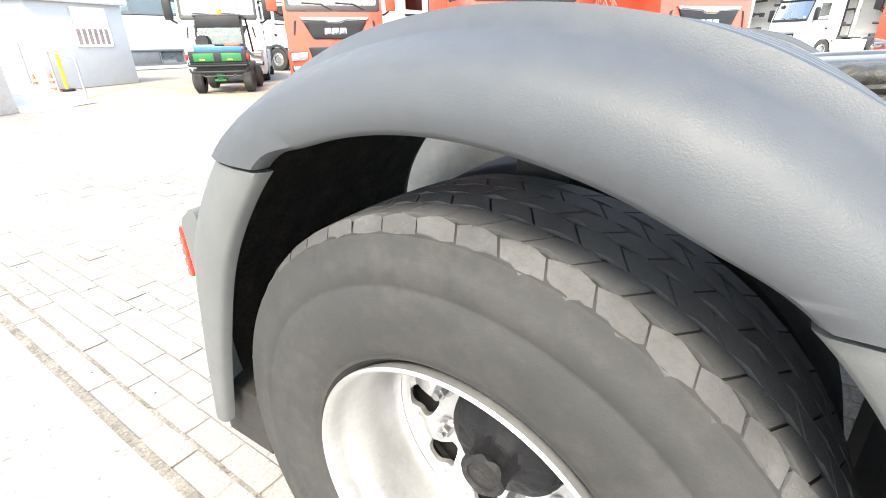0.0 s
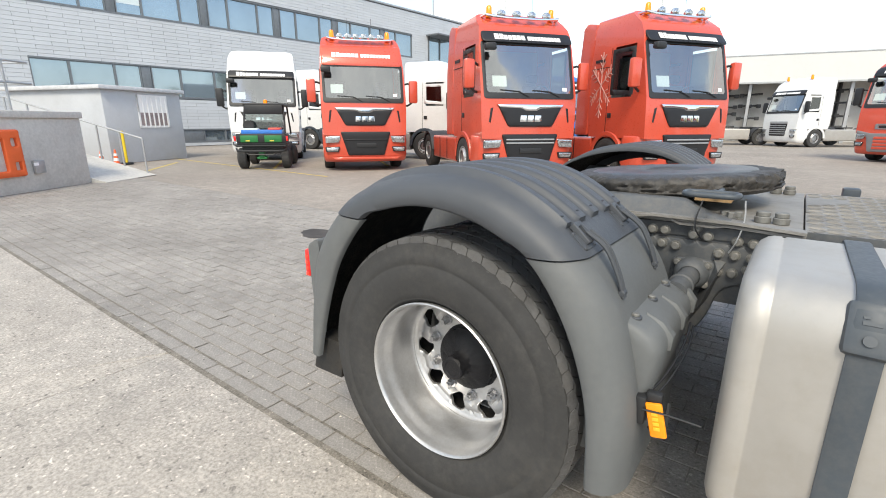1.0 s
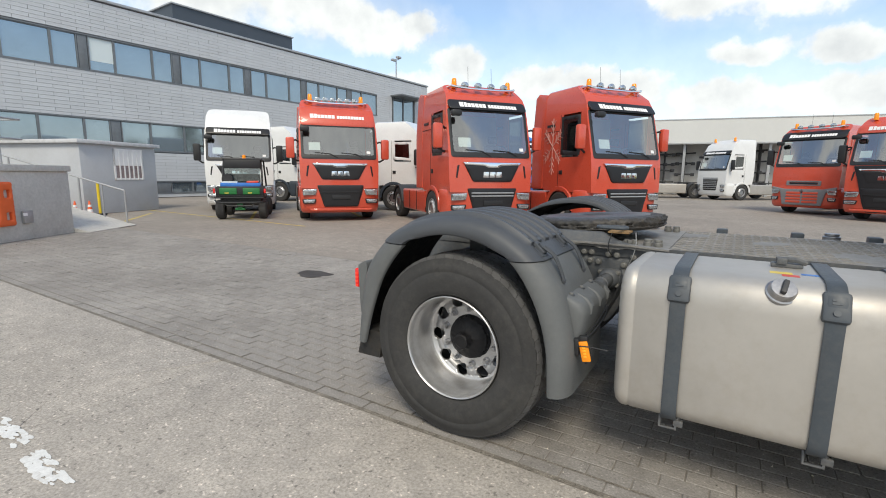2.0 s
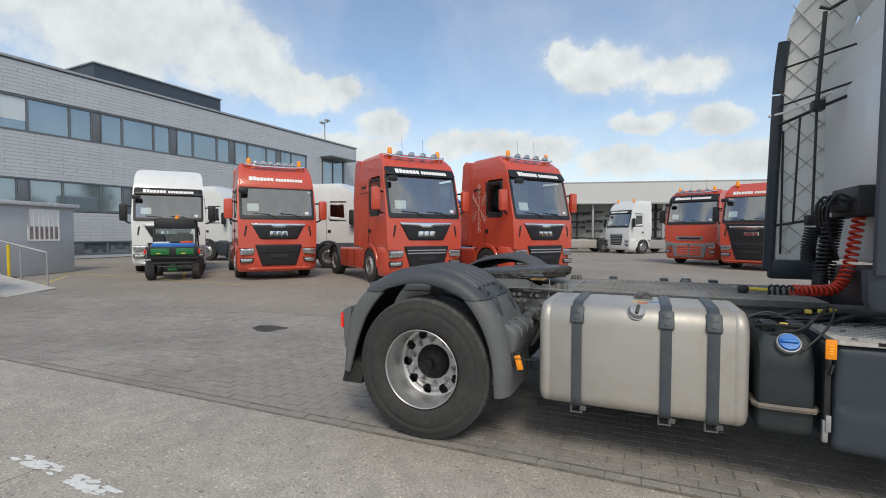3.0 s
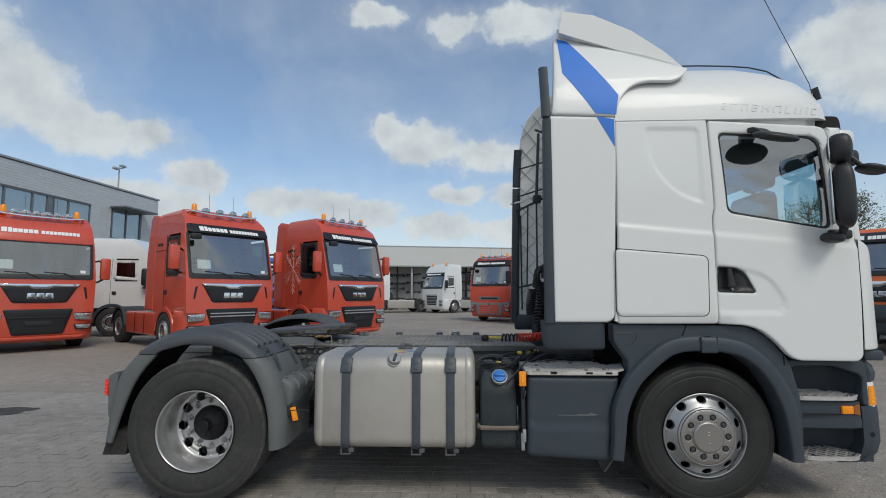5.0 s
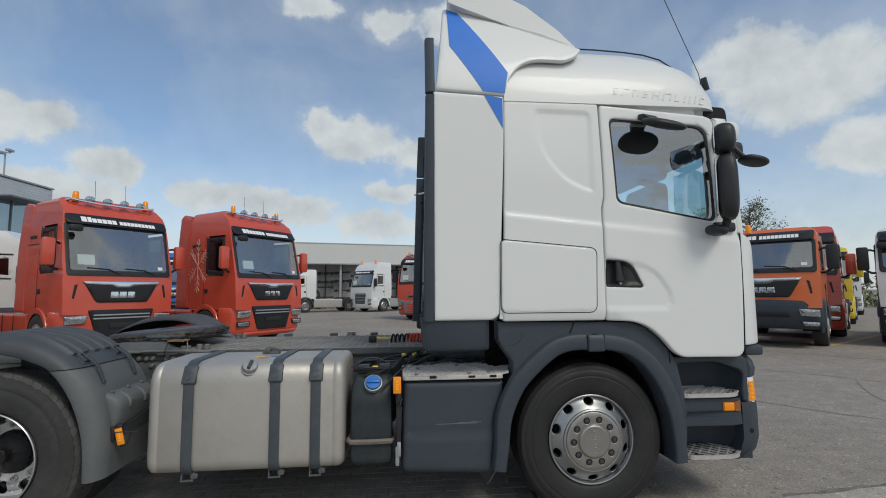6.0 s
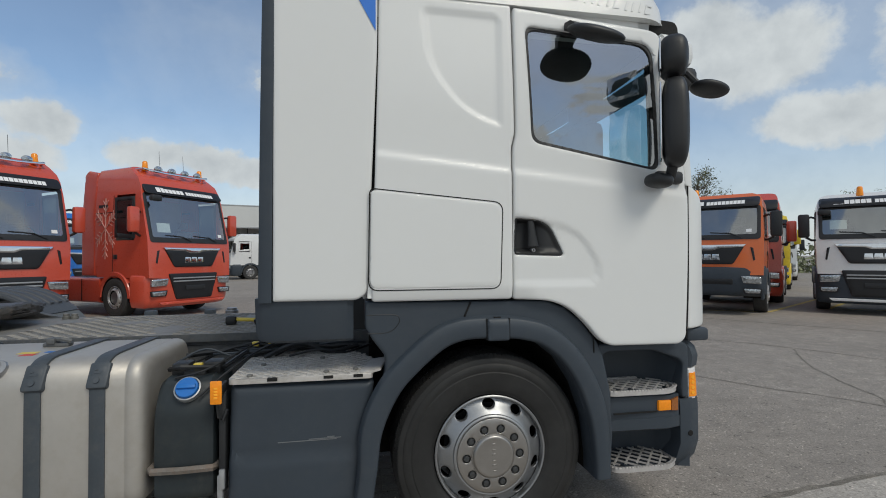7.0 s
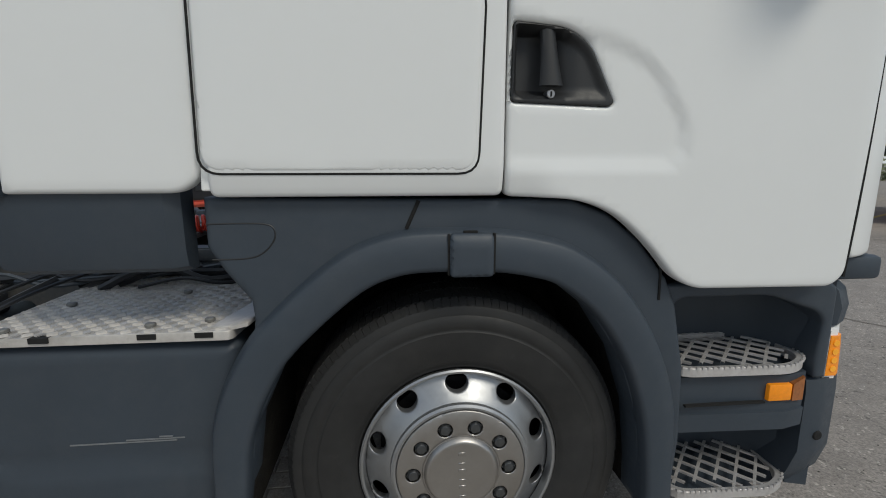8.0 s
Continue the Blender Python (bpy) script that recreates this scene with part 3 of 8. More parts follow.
def drive_wheel(parent, x, y, z, turn=0.1, tread=True, flip=False):
    rim = put("wheel", shared("deep_rim", deep_rim, STEEL_RIM), parent, (x, y, z), turn, flip, "silver painted steel rim with round hand holes")
    put("tyre", shared("drive_tyre", lambda: tyre_mesh(0.522, 0.30), RUBBER), rim, label="worn black truck tyre")
    if tread:
        put("tread", shared("drive_tread", lambda: tread_mesh(0.522, 0.30, 7, 54, 0.42, 1.0), TREAD), rim, label="worn tread blocks with thin grooves")
        put("hub", shared("drive_hub", hub_mesh, HUB), rim, label="greasy black hub")
        for k in range(10):
            a = math.pi / 10 + k * math.pi / 5
            put("wheel_nut", shared("nut", nut_mesh, NUT), rim, (0.1675 * math.cos(a), 0.238, 0.1675 * math.sin(a)), k * 0.7).scale = (0.92, 0.9, 0.92)
    return rim


def steer_wheel(parent, x, y, z, turn=0.0, flip=False):
    rim = put("wheel", shared("wide_rim", wide_rim, SATIN), parent, (x, y, z), turn, flip, "polished alloy rim with oval hand holes")
    put("tyre", shared("steer_tyre", lambda: tyre_mesh(0.506, 0.31), STEER_RUBBER), rim, label="black truck tyre with smooth ribs")
    put("tread", shared("steer_tread", lambda: tread_mesh(0.506, 0.31, 5, 130, 0.1), STEER_TREAD), rim, label="ribbed steer tread")
    put("wheel_cover", shared("wheel_cover", wheel_cover, BRUSHED), rim, label="brushed steel cover with nut holes")
    put("brake_drum", shared("drum", lambda: disc(bmesh.new(), 0.235, 0.085, 0.2, 32), HUB), rim)
    for k in range(5):
        a = (k + 0.5) * 1.2566
        put("brake_bracket", shared("brake_bracket", lambda: boxes((-0.02, 0.02, 0.045, 0.08, -0.018, 0.018), (-0.03, 0.025, 0.062, 0.075, -0.006, 0.026), bevel=0.005), NUT), rim, (0.235 * math.cos(a), 0.0, 0.235 * math.sin(a)), a * 1.7)
    bm = bmesh.new()
    for k in range(6):   # worn raised mark in the middle of the cover
        box(bm, -0.010, 0.010, -0.0572, -0.0545, -0.070 + k * 0.026, -0.066 + k * 0.026 + 0.006 * (k % 2), 0.0012, 1)
    tagged(part("badge_mark", bm, BRUSHED, rim), kind="stuff")
    for k in range(10):
        a = k * math.pi / 5
        put("wheel_nut", shared("nut_dark", tiny_nut, CAP_NUT), rim, (0.1395 * math.cos(a), -0.024, 0.1395 * math.sin(a)), k * 0.4)
    return rim


# ---- the white tractor unit ----
tractor = thing("tractor_unit", "white two-axle tractor unit with grey plastic skirts, parked without trailer", "truck")
W = 2.48      # overall width, from y = 0


def side(off):
    return lambda u, v, d: (u, off + d, v)


CY = -0.07    # cab side plane


def cab_side(u, v, d):
    """The cab's flank: nearly flat, drawn in a little towards the top and the front corner."""
    y = CY + 0.035 * step_fn((v - 2.2) / 0.8) * 1.0 + 0.085 * max(0.0, (u - 4.74) / 0.2) ** 2
    return (u, y + d, v)


def sdf_rect(u, v, u0, u1, v0, v1, r):
    qx, qy = abs(u - (u0 + u1) / 2) - (u1 - u0) / 2 + r, abs(v - (v0 + v1) / 2) - (v1 - v0) / 2 + r
    return math.hypot(max(qx, 0), max(qy, 0)) + min(max(qx, qy), 0) - r


def flank_relief(u, v):
    """Pressings common to door and rear flank."""
    h = 0.012 * step_fn((2.02 - v - 0.10 * (u - 3.1)) / 0.035)            # lower body stands out below a crease
    return h - 0.018 * step_fn((1.36 - v) / 0.10) * step_fn((3.95 - u) / 0.1)


RECESS = round_poly([(3.340, 2.748), (3.757, 2.738), (3.750, 2.152), (3.665, 2.172), (3.540, 2.235), (3.433, 2.354), (3.365, 2.486)], [0.06, 0.05, 0.01, 0.08, 0.12, 0.12, 0.12])


def rear_flank_relief(u, v):
    P = np.array([[u, v]])
    d = edge_dist(P, [RECESS])[0] if inside(P, RECESS)[0] else 0.0
    return flank_relief(u, v) - 0.011 * step_fn(d / 0.026)


SCOOP = round_poly([(3.70, 1.735), (3.85, 1.712), (4.081, 1.668), (4.173, 1.603), (4.259, 1.49), (4.279, 1.40), (4.241, 1.357), (3.70, 1.357)], [0.01, 0.05, 0.1, 0.08, 0.08, 0.05, 0.04, 0.01])


def door_relief(u, v):
    P = np.array([[u, v]])
    d = edge_dist(P, [SCOOP])[0] if inside(P, SCOOP)[0] else 0.0
    soft = 0.014 + 0.03 * step_fn((v - 1.6) / 0.08)
    return flank_relief(u, v) - 0.010 * step_fn(d / soft)


# dark sheet added behind the side panels, so that their gaps look shaded
cab = part("cab_frame", skin(bmesh.new(), rect(3.09, 4.84, 1.285, 2.83, 0.05), lambda u, v, d: (cab_side(u, v, d)[0], cab_side(u, v, d)[1] + 0.06, v),
                             [round_poly([(3.885, 2.69), (4.63, 2.66), (4.64, 1.95), (3.91, 2.08)], 0.05)], step=0.08, roll=0, thick=0.05), GAP_SHADE, tractor)
panel("rear_flank", round_poly([(3.095, 1.285), (3.797, 1.285), (3.797, 2.05), (3.815, 2.12), (3.809, 2.80), (3.135, 2.80), (3.13, 2.5)], 0.02), cab_side, WHITE, tractor,
      "white sleeper flank with a pressed recess", step=0.017, roll=0.010, thick=0.02, relief=rear_flank_relief)
WIN = round_poly([(3.885, 2.695), (4.615, 2.655), (4.637, 1.955), (3.91, 2.085)], [0.05, 0.09, 0.06, 0.05])
HANDLE = round_poly([(3.815, 1.694), (3.945, 1.684), (4.004, 1.648), (4.072, 1.512), (4.060, 1.503), (3.812, 1.511)], [0.010, 0.05, 0.05, 0.008, 0.008, 0.012])
door = panel("door", round_poly([(3.803, 1.283), (3.99, 1.275), (4.09, 1.24), (4.18, 1.165), (4.27, 1.06), (4.33, 1.03), (4.735, 1.025), (4.775, 1.06), (4.800, 1.5), (4.803, 1.88), (4.66, 2.715), (4.60, 2.735), (3.82, 2.79), (3.823, 2.12), (3.806, 2.05)],
                                [0.02, 0.06, 0.06, 0.06, 0.06, 0.05, 0.05, 0.03, 0.2, 0.1, 0.06, 0.02, 0.02, 0.03, 0.03]), cab_side, WHITE, tractor, "white cab door", holes=[WIN, HANDLE], step=0.021, roll=0.012, thick=0.03, relief=door_relief)
panel("window_seal", [p for p in round_poly([(3.875, 2.705), (4.625, 2.665), (4.647, 1.945), (3.90, 2.075)], [0.06, 0.1, 0.07, 0.06])], lambda u, v, d: (u, cab_side(u, v, d)[1] + 0.012, v), BLACK, door,
      holes=[round_poly([(3.90, 2.68), (4.60, 2.642), (4.622, 1.972), (3.925, 2.10)], [0.05, 0.09, 0.06, 0.05])], step=0.05, roll=0.004, thick=0.02)
pane = panel("window_pane", round_poly([(3.89, 2.69), (4.61, 2.65), (4.632, 1.96), (3.915, 2.09)], 0.05), lambda u, v, d: (u, cab_side(u, v, d)[1] + 0.02, v), DOORGLASS, door, "tinted side window", step=0.1, roll=0, thick=0)
pane.visible_shadow = False
def handle_well(u, v):
    """Depth of the moulded finger wells on both sides of the grip."""
    rim = step_fn((edge_dist(np.array([[u, v]]), [HANDLE])[0] - 0.006) / 0.016)
    return -rim * (0.040 * step_fn((3.99 - u) / 0.10) + 0.012) * step_fn((v - 1.515) / 0.03)


hp = panel("door_handle", HANDLE, lambda u, v, d: (u, CY - 0.004 + d, v), BLACK, door, "black recessed door handle with lock", step=0.009, roll=0.003, thick=0.02, relief=handle_well)
part("grip", loft(bmesh.new(), [[(3.900 + 0.012 * s + (0.019 + 0.011 * s * s) * math.cos(q), CY + 0.004 + 0.008 * (1 - s) + 0.012 * math.sin(q), 1.688 - 0.138 * s) if s < 2 else None for q in np.arange(10) * 0.6283] for s in (0, 0.2, 0.4, 0.6, 0.8, 1.0)]), BLACK, hp)
lock = part("lock", disc(bmesh.new(), 0.0105, CY + 0.03, CY - 0.006, 20, (3.910, 0, 1.530), bevel=0.002), NUT, hp, "steel key lock")
part("keyhole", boxes((3.9080, 3.9120, CY - 0.0075, CY - 0.005, 1.524, 1.536)), GAP_SHADE, lock)
# locker lid in the lower flank
panel("locker_lid", round_poly([(3.092, 1.822), (3.742, 1.765), (3.728, 1.345), (3.085, 1.345)], [0.03, 0.05, 0.05, 0.05]), lambda u, v, d: cab_side(u, v, d - 0.0135 + 0.0), WHITE, tractor, "white locker lid", step=0.022, roll=0.008, thick=0.02,
      relief=lambda u, v: flank_relief(u, v) - 0.012)
bm = bmesh.new()
lid = round_poly([(3.087, 1.827), (3.747, 1.770), (3.733, 1.340), (3.080, 1.340)], [0.03, 0.05, 0.05, 0.05])
tube(bm, [cab_side(u, v, -0.0115 + 0.018 * step_fn((1.36 - v) / 0.10)) for u, v in densify(lid, 0.04)], 0.0030, 6, True)
part("lid_seal", bm, GAP_SHADE, tractor)
# front corner of the cab
panel("corner_panel", round_poly([(4.795, 1.10), (5.02, 1.10), (5.05, 1.45), (5.02, 1.80), (4.91, 1.86), (4.812, 1.885), (4.808, 1.5)], [0.02, 0.03, 0.1, 0.08, 0.05, 0.02, 0.1]), cab_side, WHITE, tractor, "white corner air deflector", step=0.018, roll=0.012, thick=0.04)


seam = smooth_path([(4.782, 1.05, 0), (4.797, 1.25, 0), (4.806, 1.5, 0), (4.809, 1.88, 0)], 6)
part("door_seam", tube(bmesh.new(), [cab_side(p.x, p.y, 0.0) for p in seam], 0.0045, 6), GAP_SHADE, tractor)


def cab_ring(z, ys, xr, xf, rc):
    """One level of the cab, seen from above."""
    r = [(xr, ys), (3.9, ys), (4.63, ys)]
    for a in np.linspace(-90, 0, 8):
        r.append((xf - rc + rc * math.cos(radians(a)), ys + rc + rc * math.sin(radians(a))))
    for f in np.linspace(0, 1, 7)[1:-1]:
        r.append((xf + 0.05 * (1 - (2 * f - 1) ** 2), ys + rc + (W - 2 * ys - 2 * rc) * f))
    for a in np.linspace(0, 90, 8):
        r.append((xf - rc + rc * math.cos(radians(a)), W - ys - rc + rc * math.sin(radians(a))))
    r += [(4.63, W - ys), (3.9, W - ys), (xr, W - ys)]
    return [(min(x, max(xf, xr + 0.1) + 0.06), y, z) for x, y in r]


LV = [(1.30, 0.03, 3.10, 4.95, 0.14), (1.88, 0.03, 3.10, 4.93, 0.16), (1.97, 0.03, 3.10, 4.92, 0.17), (2.66, 0.02, 3.12, 4.78, 0.20), (2.80, 0.0, 3.13, 4.76, 0.2)]
part("cab_shell", loft(bmesh.new(), [cab_ring(*a) for a in LV], caps=(True, False),
                       skip=lambda c: 1.96 < c.z < 2.67 and (c.x > 4.72 and 0.2 < c.y < W - 0.2 or 3.9 < c.x < 4.63)), WHITE, tractor)
RL = [(2.795, -0.046, 3.135, 4.80, 0.24), (2.90, -0.034, 3.14, 4.80, 0.26), (3.02, -0.005, 3.15, 4.78, 0.30), (3.13, 0.05, 3.16, 4.73, 0.34), (3.23, 0.13, 3.17, 4.65, 0.4), (3.32, 0.25, 3.18, 4.53, 0.4), (3.38, 0.40, 3.19, 4.38, 0.4), (3.41, 0.60, 3.2, 4.2, 0.3), (3.425, 0.85, 3.2, 4.0, 0.3)]


def roof_ring(z, ys, xr, xf, rc):
    r = []
    for x in np.linspace(xr, xf - rc, 10)[:-1]:
        r.append((x, ys, z))
    for a in np.linspace(-90, 0, 9):
        r.append((xf - rc + rc * math.cos(radians(a)), ys + rc + rc * math.sin(radians(a)), z))
    for a in np.linspace(0, 90, 9):
        r.append((xf - rc + rc * math.cos(radians(a)), W - ys - rc + rc * math.sin(radians(a)), z))
    for x in np.linspace(xf - rc, xr, 10)[1:]:
        r.append((x, W - ys, z))
    return r


part("roof", loft(bmesh.new(), [roof_ring(*a) for a in RL]), WHITE, tractor, "white high roof", sharp=60)
bm = bmesh.new()
tube(bm, [(x, 0.30 - 0.0, z) for x, z in ((3.70, 3.385), (3.95, 3.385), (4.2, 3.375), (4.36, 3.36), (4.50, 3.325), (4.62, 3.25), (4.70, 3.15))], 0.006, 6)
part("roof_seam", bm, BLACK, tractor)
# raised model name on the roof side, as plain slanted shapes that follow the panel
SIDES = {"l": (0, .2, 0, 1), "r": (.8, 1, 0, 1), "t": (.2, .8, .84, 1), "b": (.2, .8, 0, .16), "m": (.2, .8, .42, .58), "i": (0, 1, 0, 1)}
x = 3.915
for w, shape in zip((0.05, 0.055, 0.05, 0.05, 0.055, 0.065, 0.045, 0.014, 0.055, 0.05), ("tmb", "lt", "ltr", "ltmb", "lrm", "ltr", "lb", "i", "lr", "ltb")):
    bm = bmesh.new()
    for a0, a1, b0, b1 in (SIDES[k] for k in shape):
        vs = []
        for dd in (-0.004, 0.0028):
            for p, q in ((a0, b0), (a1, b0), (a1, b1), (a0, b1)):
                zz, xx = 2.872 + q * 0.056 - 0.085 * (x - 3.945), x + p * w + 0.02 * q
                bend = 0.25 - math.sqrt(max(0.0, 0.0625 - max(0.0, xx - 4.555) ** 2))
                vs.append(bm.verts.new((xx, -0.046 + 0.114 * (zz - 2.795) + 0.13 * max(0.0, zz - 2.90) + bend - dd, zz)))
        for f in ((4, 5, 6, 7), (0, 1, 5, 4), (1, 2, 6, 5), (2, 3, 7, 6), (3, 0, 4, 7)):
            bm.faces.new([vs[i] for i in f])
    bmesh.ops.recalc_face_normals(bm, faces=bm.faces)
    part("badge_shape", bm, WHITE, tractor, "raised model badge shape")
    x += w + 0.024
# windscreen and far window
g = part("windscreen", loft(bmesh.new(), [[(4.90, 0.2, 1.96), (4.97, 0.7, 1.96), (4.98, 1.24, 1.96), (4.97, 1.8, 1.96), (4.90, W - 0.2, 1.96)], [(4.76, 0.2, 2.67), (4.83, 0.7, 2.67), (4.84, 1.24, 2.67), (4.83, 1.8, 2.67), (4.76, W - 0.2, 2.67)]], (False, False), False), SCREEN_TINT, tractor)
g.visible_shadow = False
g = part("window_pane", boxes((3.9, 4.63, W - 0.03, W - 0.025, 1.97, 2.66)), GLASS, tractor)
g.visible_shadow = False
part("sun_visor", loft(bmesh.new(), [[(4.70, 0.06, 2.72), (4.84, 0.16, 2.72), (4.92, 0.5, 2.72), (4.93, W - 0.5, 2.72), (4.84, W - 0.16, 2.72)], [(4.70, 0.02, 2.60), (4.88, 0.13, 2.60), (4.97, 0.5, 2.60), (4.98, W - 0.5, 2.60), (4.88, W - 0.13, 2.60)]], (False, False), False), PLASTIC, tractor, "dark windscreen visor")
# inside of the cab
part("cab_floor", boxes((3.15, 4.85, 0.06, W - 0.06, 1.31, 1.5), bevel=0.02), INTERIOR, tractor)
part("rear_lining", boxes((3.14, 3.2, 0.06, W - 0.06, 1.5, 2.78), bevel=0.02), INTERIOR, tractor)
part("headliner", boxes((3.2, 4.74, 0.03, W - 0.03, 2.715, 2.775), bevel=0.02), INTERIOR, tractor, "dark headliner")
part("bunk", boxes((3.2, 3.78, 0.1, W - 0.1, 1.5, 1.92), bevel=0.05), INTERIOR, tractor)
part("dashboard", boxes((4.55, 4.86, 0.1, W - 0.1, 1.5, 1.98), bevel=0.05), INTERIOR, tractor)
for y in (0.55, 1.9):
    bm = boxes((4.15, 4.62, y - 0.26, y + 0.26, 1.55, 1.78), bevel=0.05)
    box(bm, 4.40, 4.54, y - 0.25, y + 0.25, 1.72, 2.34, 0.06)
    box(bm, 4.46, 4.60, y - 0.15, y + 0.15, 2.375, 2.60, 0.05)
    box(bm, 4.51, 4.53, y - 0.07, y - 0.05, 2.30, 2.42), box(bm, 4.51, 4.53, y + 0.05, y + 0.07, 2.30, 2.42)
    part("seat", bm, INTERIOR, tractor, "dark cab seat with headrest")


def mirror(name, cx, cy, cz, sx, sy, sz, parent, power=2.6, tilt=0.0, lean=0.0, yaw=0.0):
    bm = bmesh.new()
    bmesh.ops.create_uvsphere(bm, u_segments=28, v_segments=16, radius=1)
    for v in bm.verts:
        c = [math.copysign(abs(a) ** (2 / power), a) for a in v.co]
        k = Vector((c[0] * sx, c[1] * sy, c[2] * sz))
        k.rotate(Euler((lean, tilt, yaw)))
        v.co = (cx + k.x, cy + k.y, cz + k.z)
    return part(name, bm, BLACK, parent)


MX, MY, TURN = 4.597, -0.245, radians(-34)
arm = part("mirror_arm", tube(bmesh.new(), [(4.68, -0.02, 1.91), (4.63, -0.12, 1.89), (4.60, -0.20, 1.90), (MX, -0.24, 2.0), (MX, -0.24, 2.35), (MX, -0.24, 2.55), (4.64, -0.15, 2.56), (4.70, -0.02, 2.58)], 0.026, 10), BLACK, tractor, "black double mirror arm")
m1 = mirror("main_mirror", MX, MY, 2.165, 0.064, 0.115, 0.222, arm, 3.4, yaw=TURN)
m2 = mirror("wide_mirror", MX - 0.006, MY, 2.492, 0.070, 0.115, 0.102, arm, 2.8, yaw=TURN)
for z0, z1, holder in ((1.975, 2.355, m1), (2.415, 2.57, m2)):
    bm = boxes((-0.070, -0.062, -0.090, 0.090, z0, z1), bevel=0.003)
    bm.transform(Matrix.Translation((MX, MY, 0)) @ Matrix.Rotation(TURN, 4, "Z"))
    part("mirror_glass", bm, CHROME, holder)
mirror("mirror_foot", 4.555, -0.17, 1.885, 0.062, 0.07, 0.036, arm, tilt=0.15)
part("mirror_base", boxes((4.60, 4.76, -0.10, -0.02, 1.885, 1.955), bevel=0.02), BLACK, arm)
mirror("front_mirror", 4.80, -0.24, 2.35, 0.095, 0.08, 0.030, tractor, 2.2, 0.22)
part("front_mirror_arm", tube(bmesh.new(), [(4.70, -0.06, 2.47), (4.72, -0.18, 2.45), (4.76, -0.22, 2.37)], 0.018), BLACK, tractor)
kerb = mirror("kerb_mirror", 4.195, -0.205, 2.602, 0.145, 0.115, 0.032, tractor, 2.3, 0.16, 0.36)
part("kerb_mirror_arm", loft(bmesh.new(), [[(4.10 + k, y, z), (4.19 + k, y, z - 0.015), (4.19 + k, y + 0.03, z - 0.045), (4.10 + k, y + 0.03, z - 0.03)] for y, z, k in ((-0.055, 2.722, 0.0), (-0.12, 2.705, 0.0), (-0.17, 2.655, 0.02))]), BLACK, kerb)
part("antenna", tube(bmesh.new(), [(4.70, 0.10, 3.02), (4.685, 0.10, 3.12), (4.42, 0.10, 3.75), (4.30, 0.10, 4.05)], 0.003, 6), BLACK, tractor, "thin black roof antenna")
part("antenna_foot", tube(bmesh.new(), [(4.72, 0.07, 2.98), (4.69, 0.06, 3.07)], 0.022, 8), BLACK, tractor)
part("visor_corner", boxes((4.72, 4.90, -0.035, 0.20, 2.56, 2.72), bevel=0.05), WHITE, tractor)
part("visor_end", boxes((4.76, 4.93, -0.02, 0.22, 2.44, 2.57), bevel=0.04), BLACK, tractor)
panel("pillar", round_poly([(4.795, 1.885), (4.86, 1.87), (4.775, 2.72), (4.675, 2.725)], 0.01), lambda u, v, d: (u, cab_side(u, v, d)[1] + 0.004, v), WHITE, tractor, "white windscreen pillar", step=0.05, roll=0.01, thick=0.12)

# side air deflector behind the cab
FY = -0.06
panel("side_deflector", round_poly([(2.645, 1.295), (3.03, 1.295), (3.075, 1.33), (3.095, 1.8), (3.125, 2.5), (3.128, 2.815), (2.645, 2.835)], [0.01, 0.06, 0.03, 0.1, 0.1, 0.01, 0.01]), side(FY - 0.01), WHITE, tractor, "white side air deflector", step=0.024, roll=0.014, thick=0.03)
panel("deflector_joint", round_poly([(3.075, 1.30), (3.10, 1.30), (3.105, 1.5), (3.112, 1.72), (3.09, 1.72), (3.085, 1.5)], 0.006), side(FY - 0.004), DEFLECT_IN, tractor, "peeling white sealant strip", step=0.02, roll=0.004, thick=0.02)
UP = round_poly([(2.66, 2.85), (3.135, 2.825), (3.17, 2.95), (3.26, 3.07), (3.38, 3.12), (3.60, 3.115), (3.69, 3.17), (3.735, 3.235), (2.79, 3.60), (2.74, 3.60)], [0.01, 0.02, 0.06, 0.08, 0.06, 0.05, 0.03, 0.02, 0.02, 0.03])
upper = lambda u, v, d: (u, FY - 0.012 + 0.42 * max(0, v - 2.83) ** 1.6 + d, v)
panel("upper_deflector", UP, upper, WHITE, tractor, "white roof deflector side", step=0.03, roll=0.012, thick=0.03)
# blue diagonal stripe on both deflectors
panel("stripe", [(2.765, 3.585), (2.84, 3.555), (3.165, 2.995), (3.145, 2.90), (3.137, 2.836), (2.985, 2.847), (2.765, 3.21)], lambda u, v, d: upper(u, v, d - 0.005), BLUE, tractor, "blue diagonal stripe", step=0.05, roll=0.001, thick=0.004)
panel("stripe", [(2.99, 2.822), (3.118, 2.80), (3.118, 2.59)], lambda u, v, d: (u, FY - 0.0145 + d, v), BLUE, tractor, "blue diagonal stripe", step=0.05, roll=0.001, thick=0.004)
part("roof_spoiler", loft(bmesh.new(), [[(max(x, 2.77 + 0.42 * step_fn((y - 0.3) / 0.6)), y, z) for x, z in ((2.77, 3.60), (2.80, 3.78), (3.05, 3.74), (3.35, 3.60), (3.60, 3.42), (3.735, 3.29), (3.74, 3.245), (3.68, 3.25), (3.3, 3.42), (2.85, 3.57))] for y in (0.12, 0.5, 1.24, 1.98, W - 0.12)]), WHITE, tractor, "white roof spoiler")
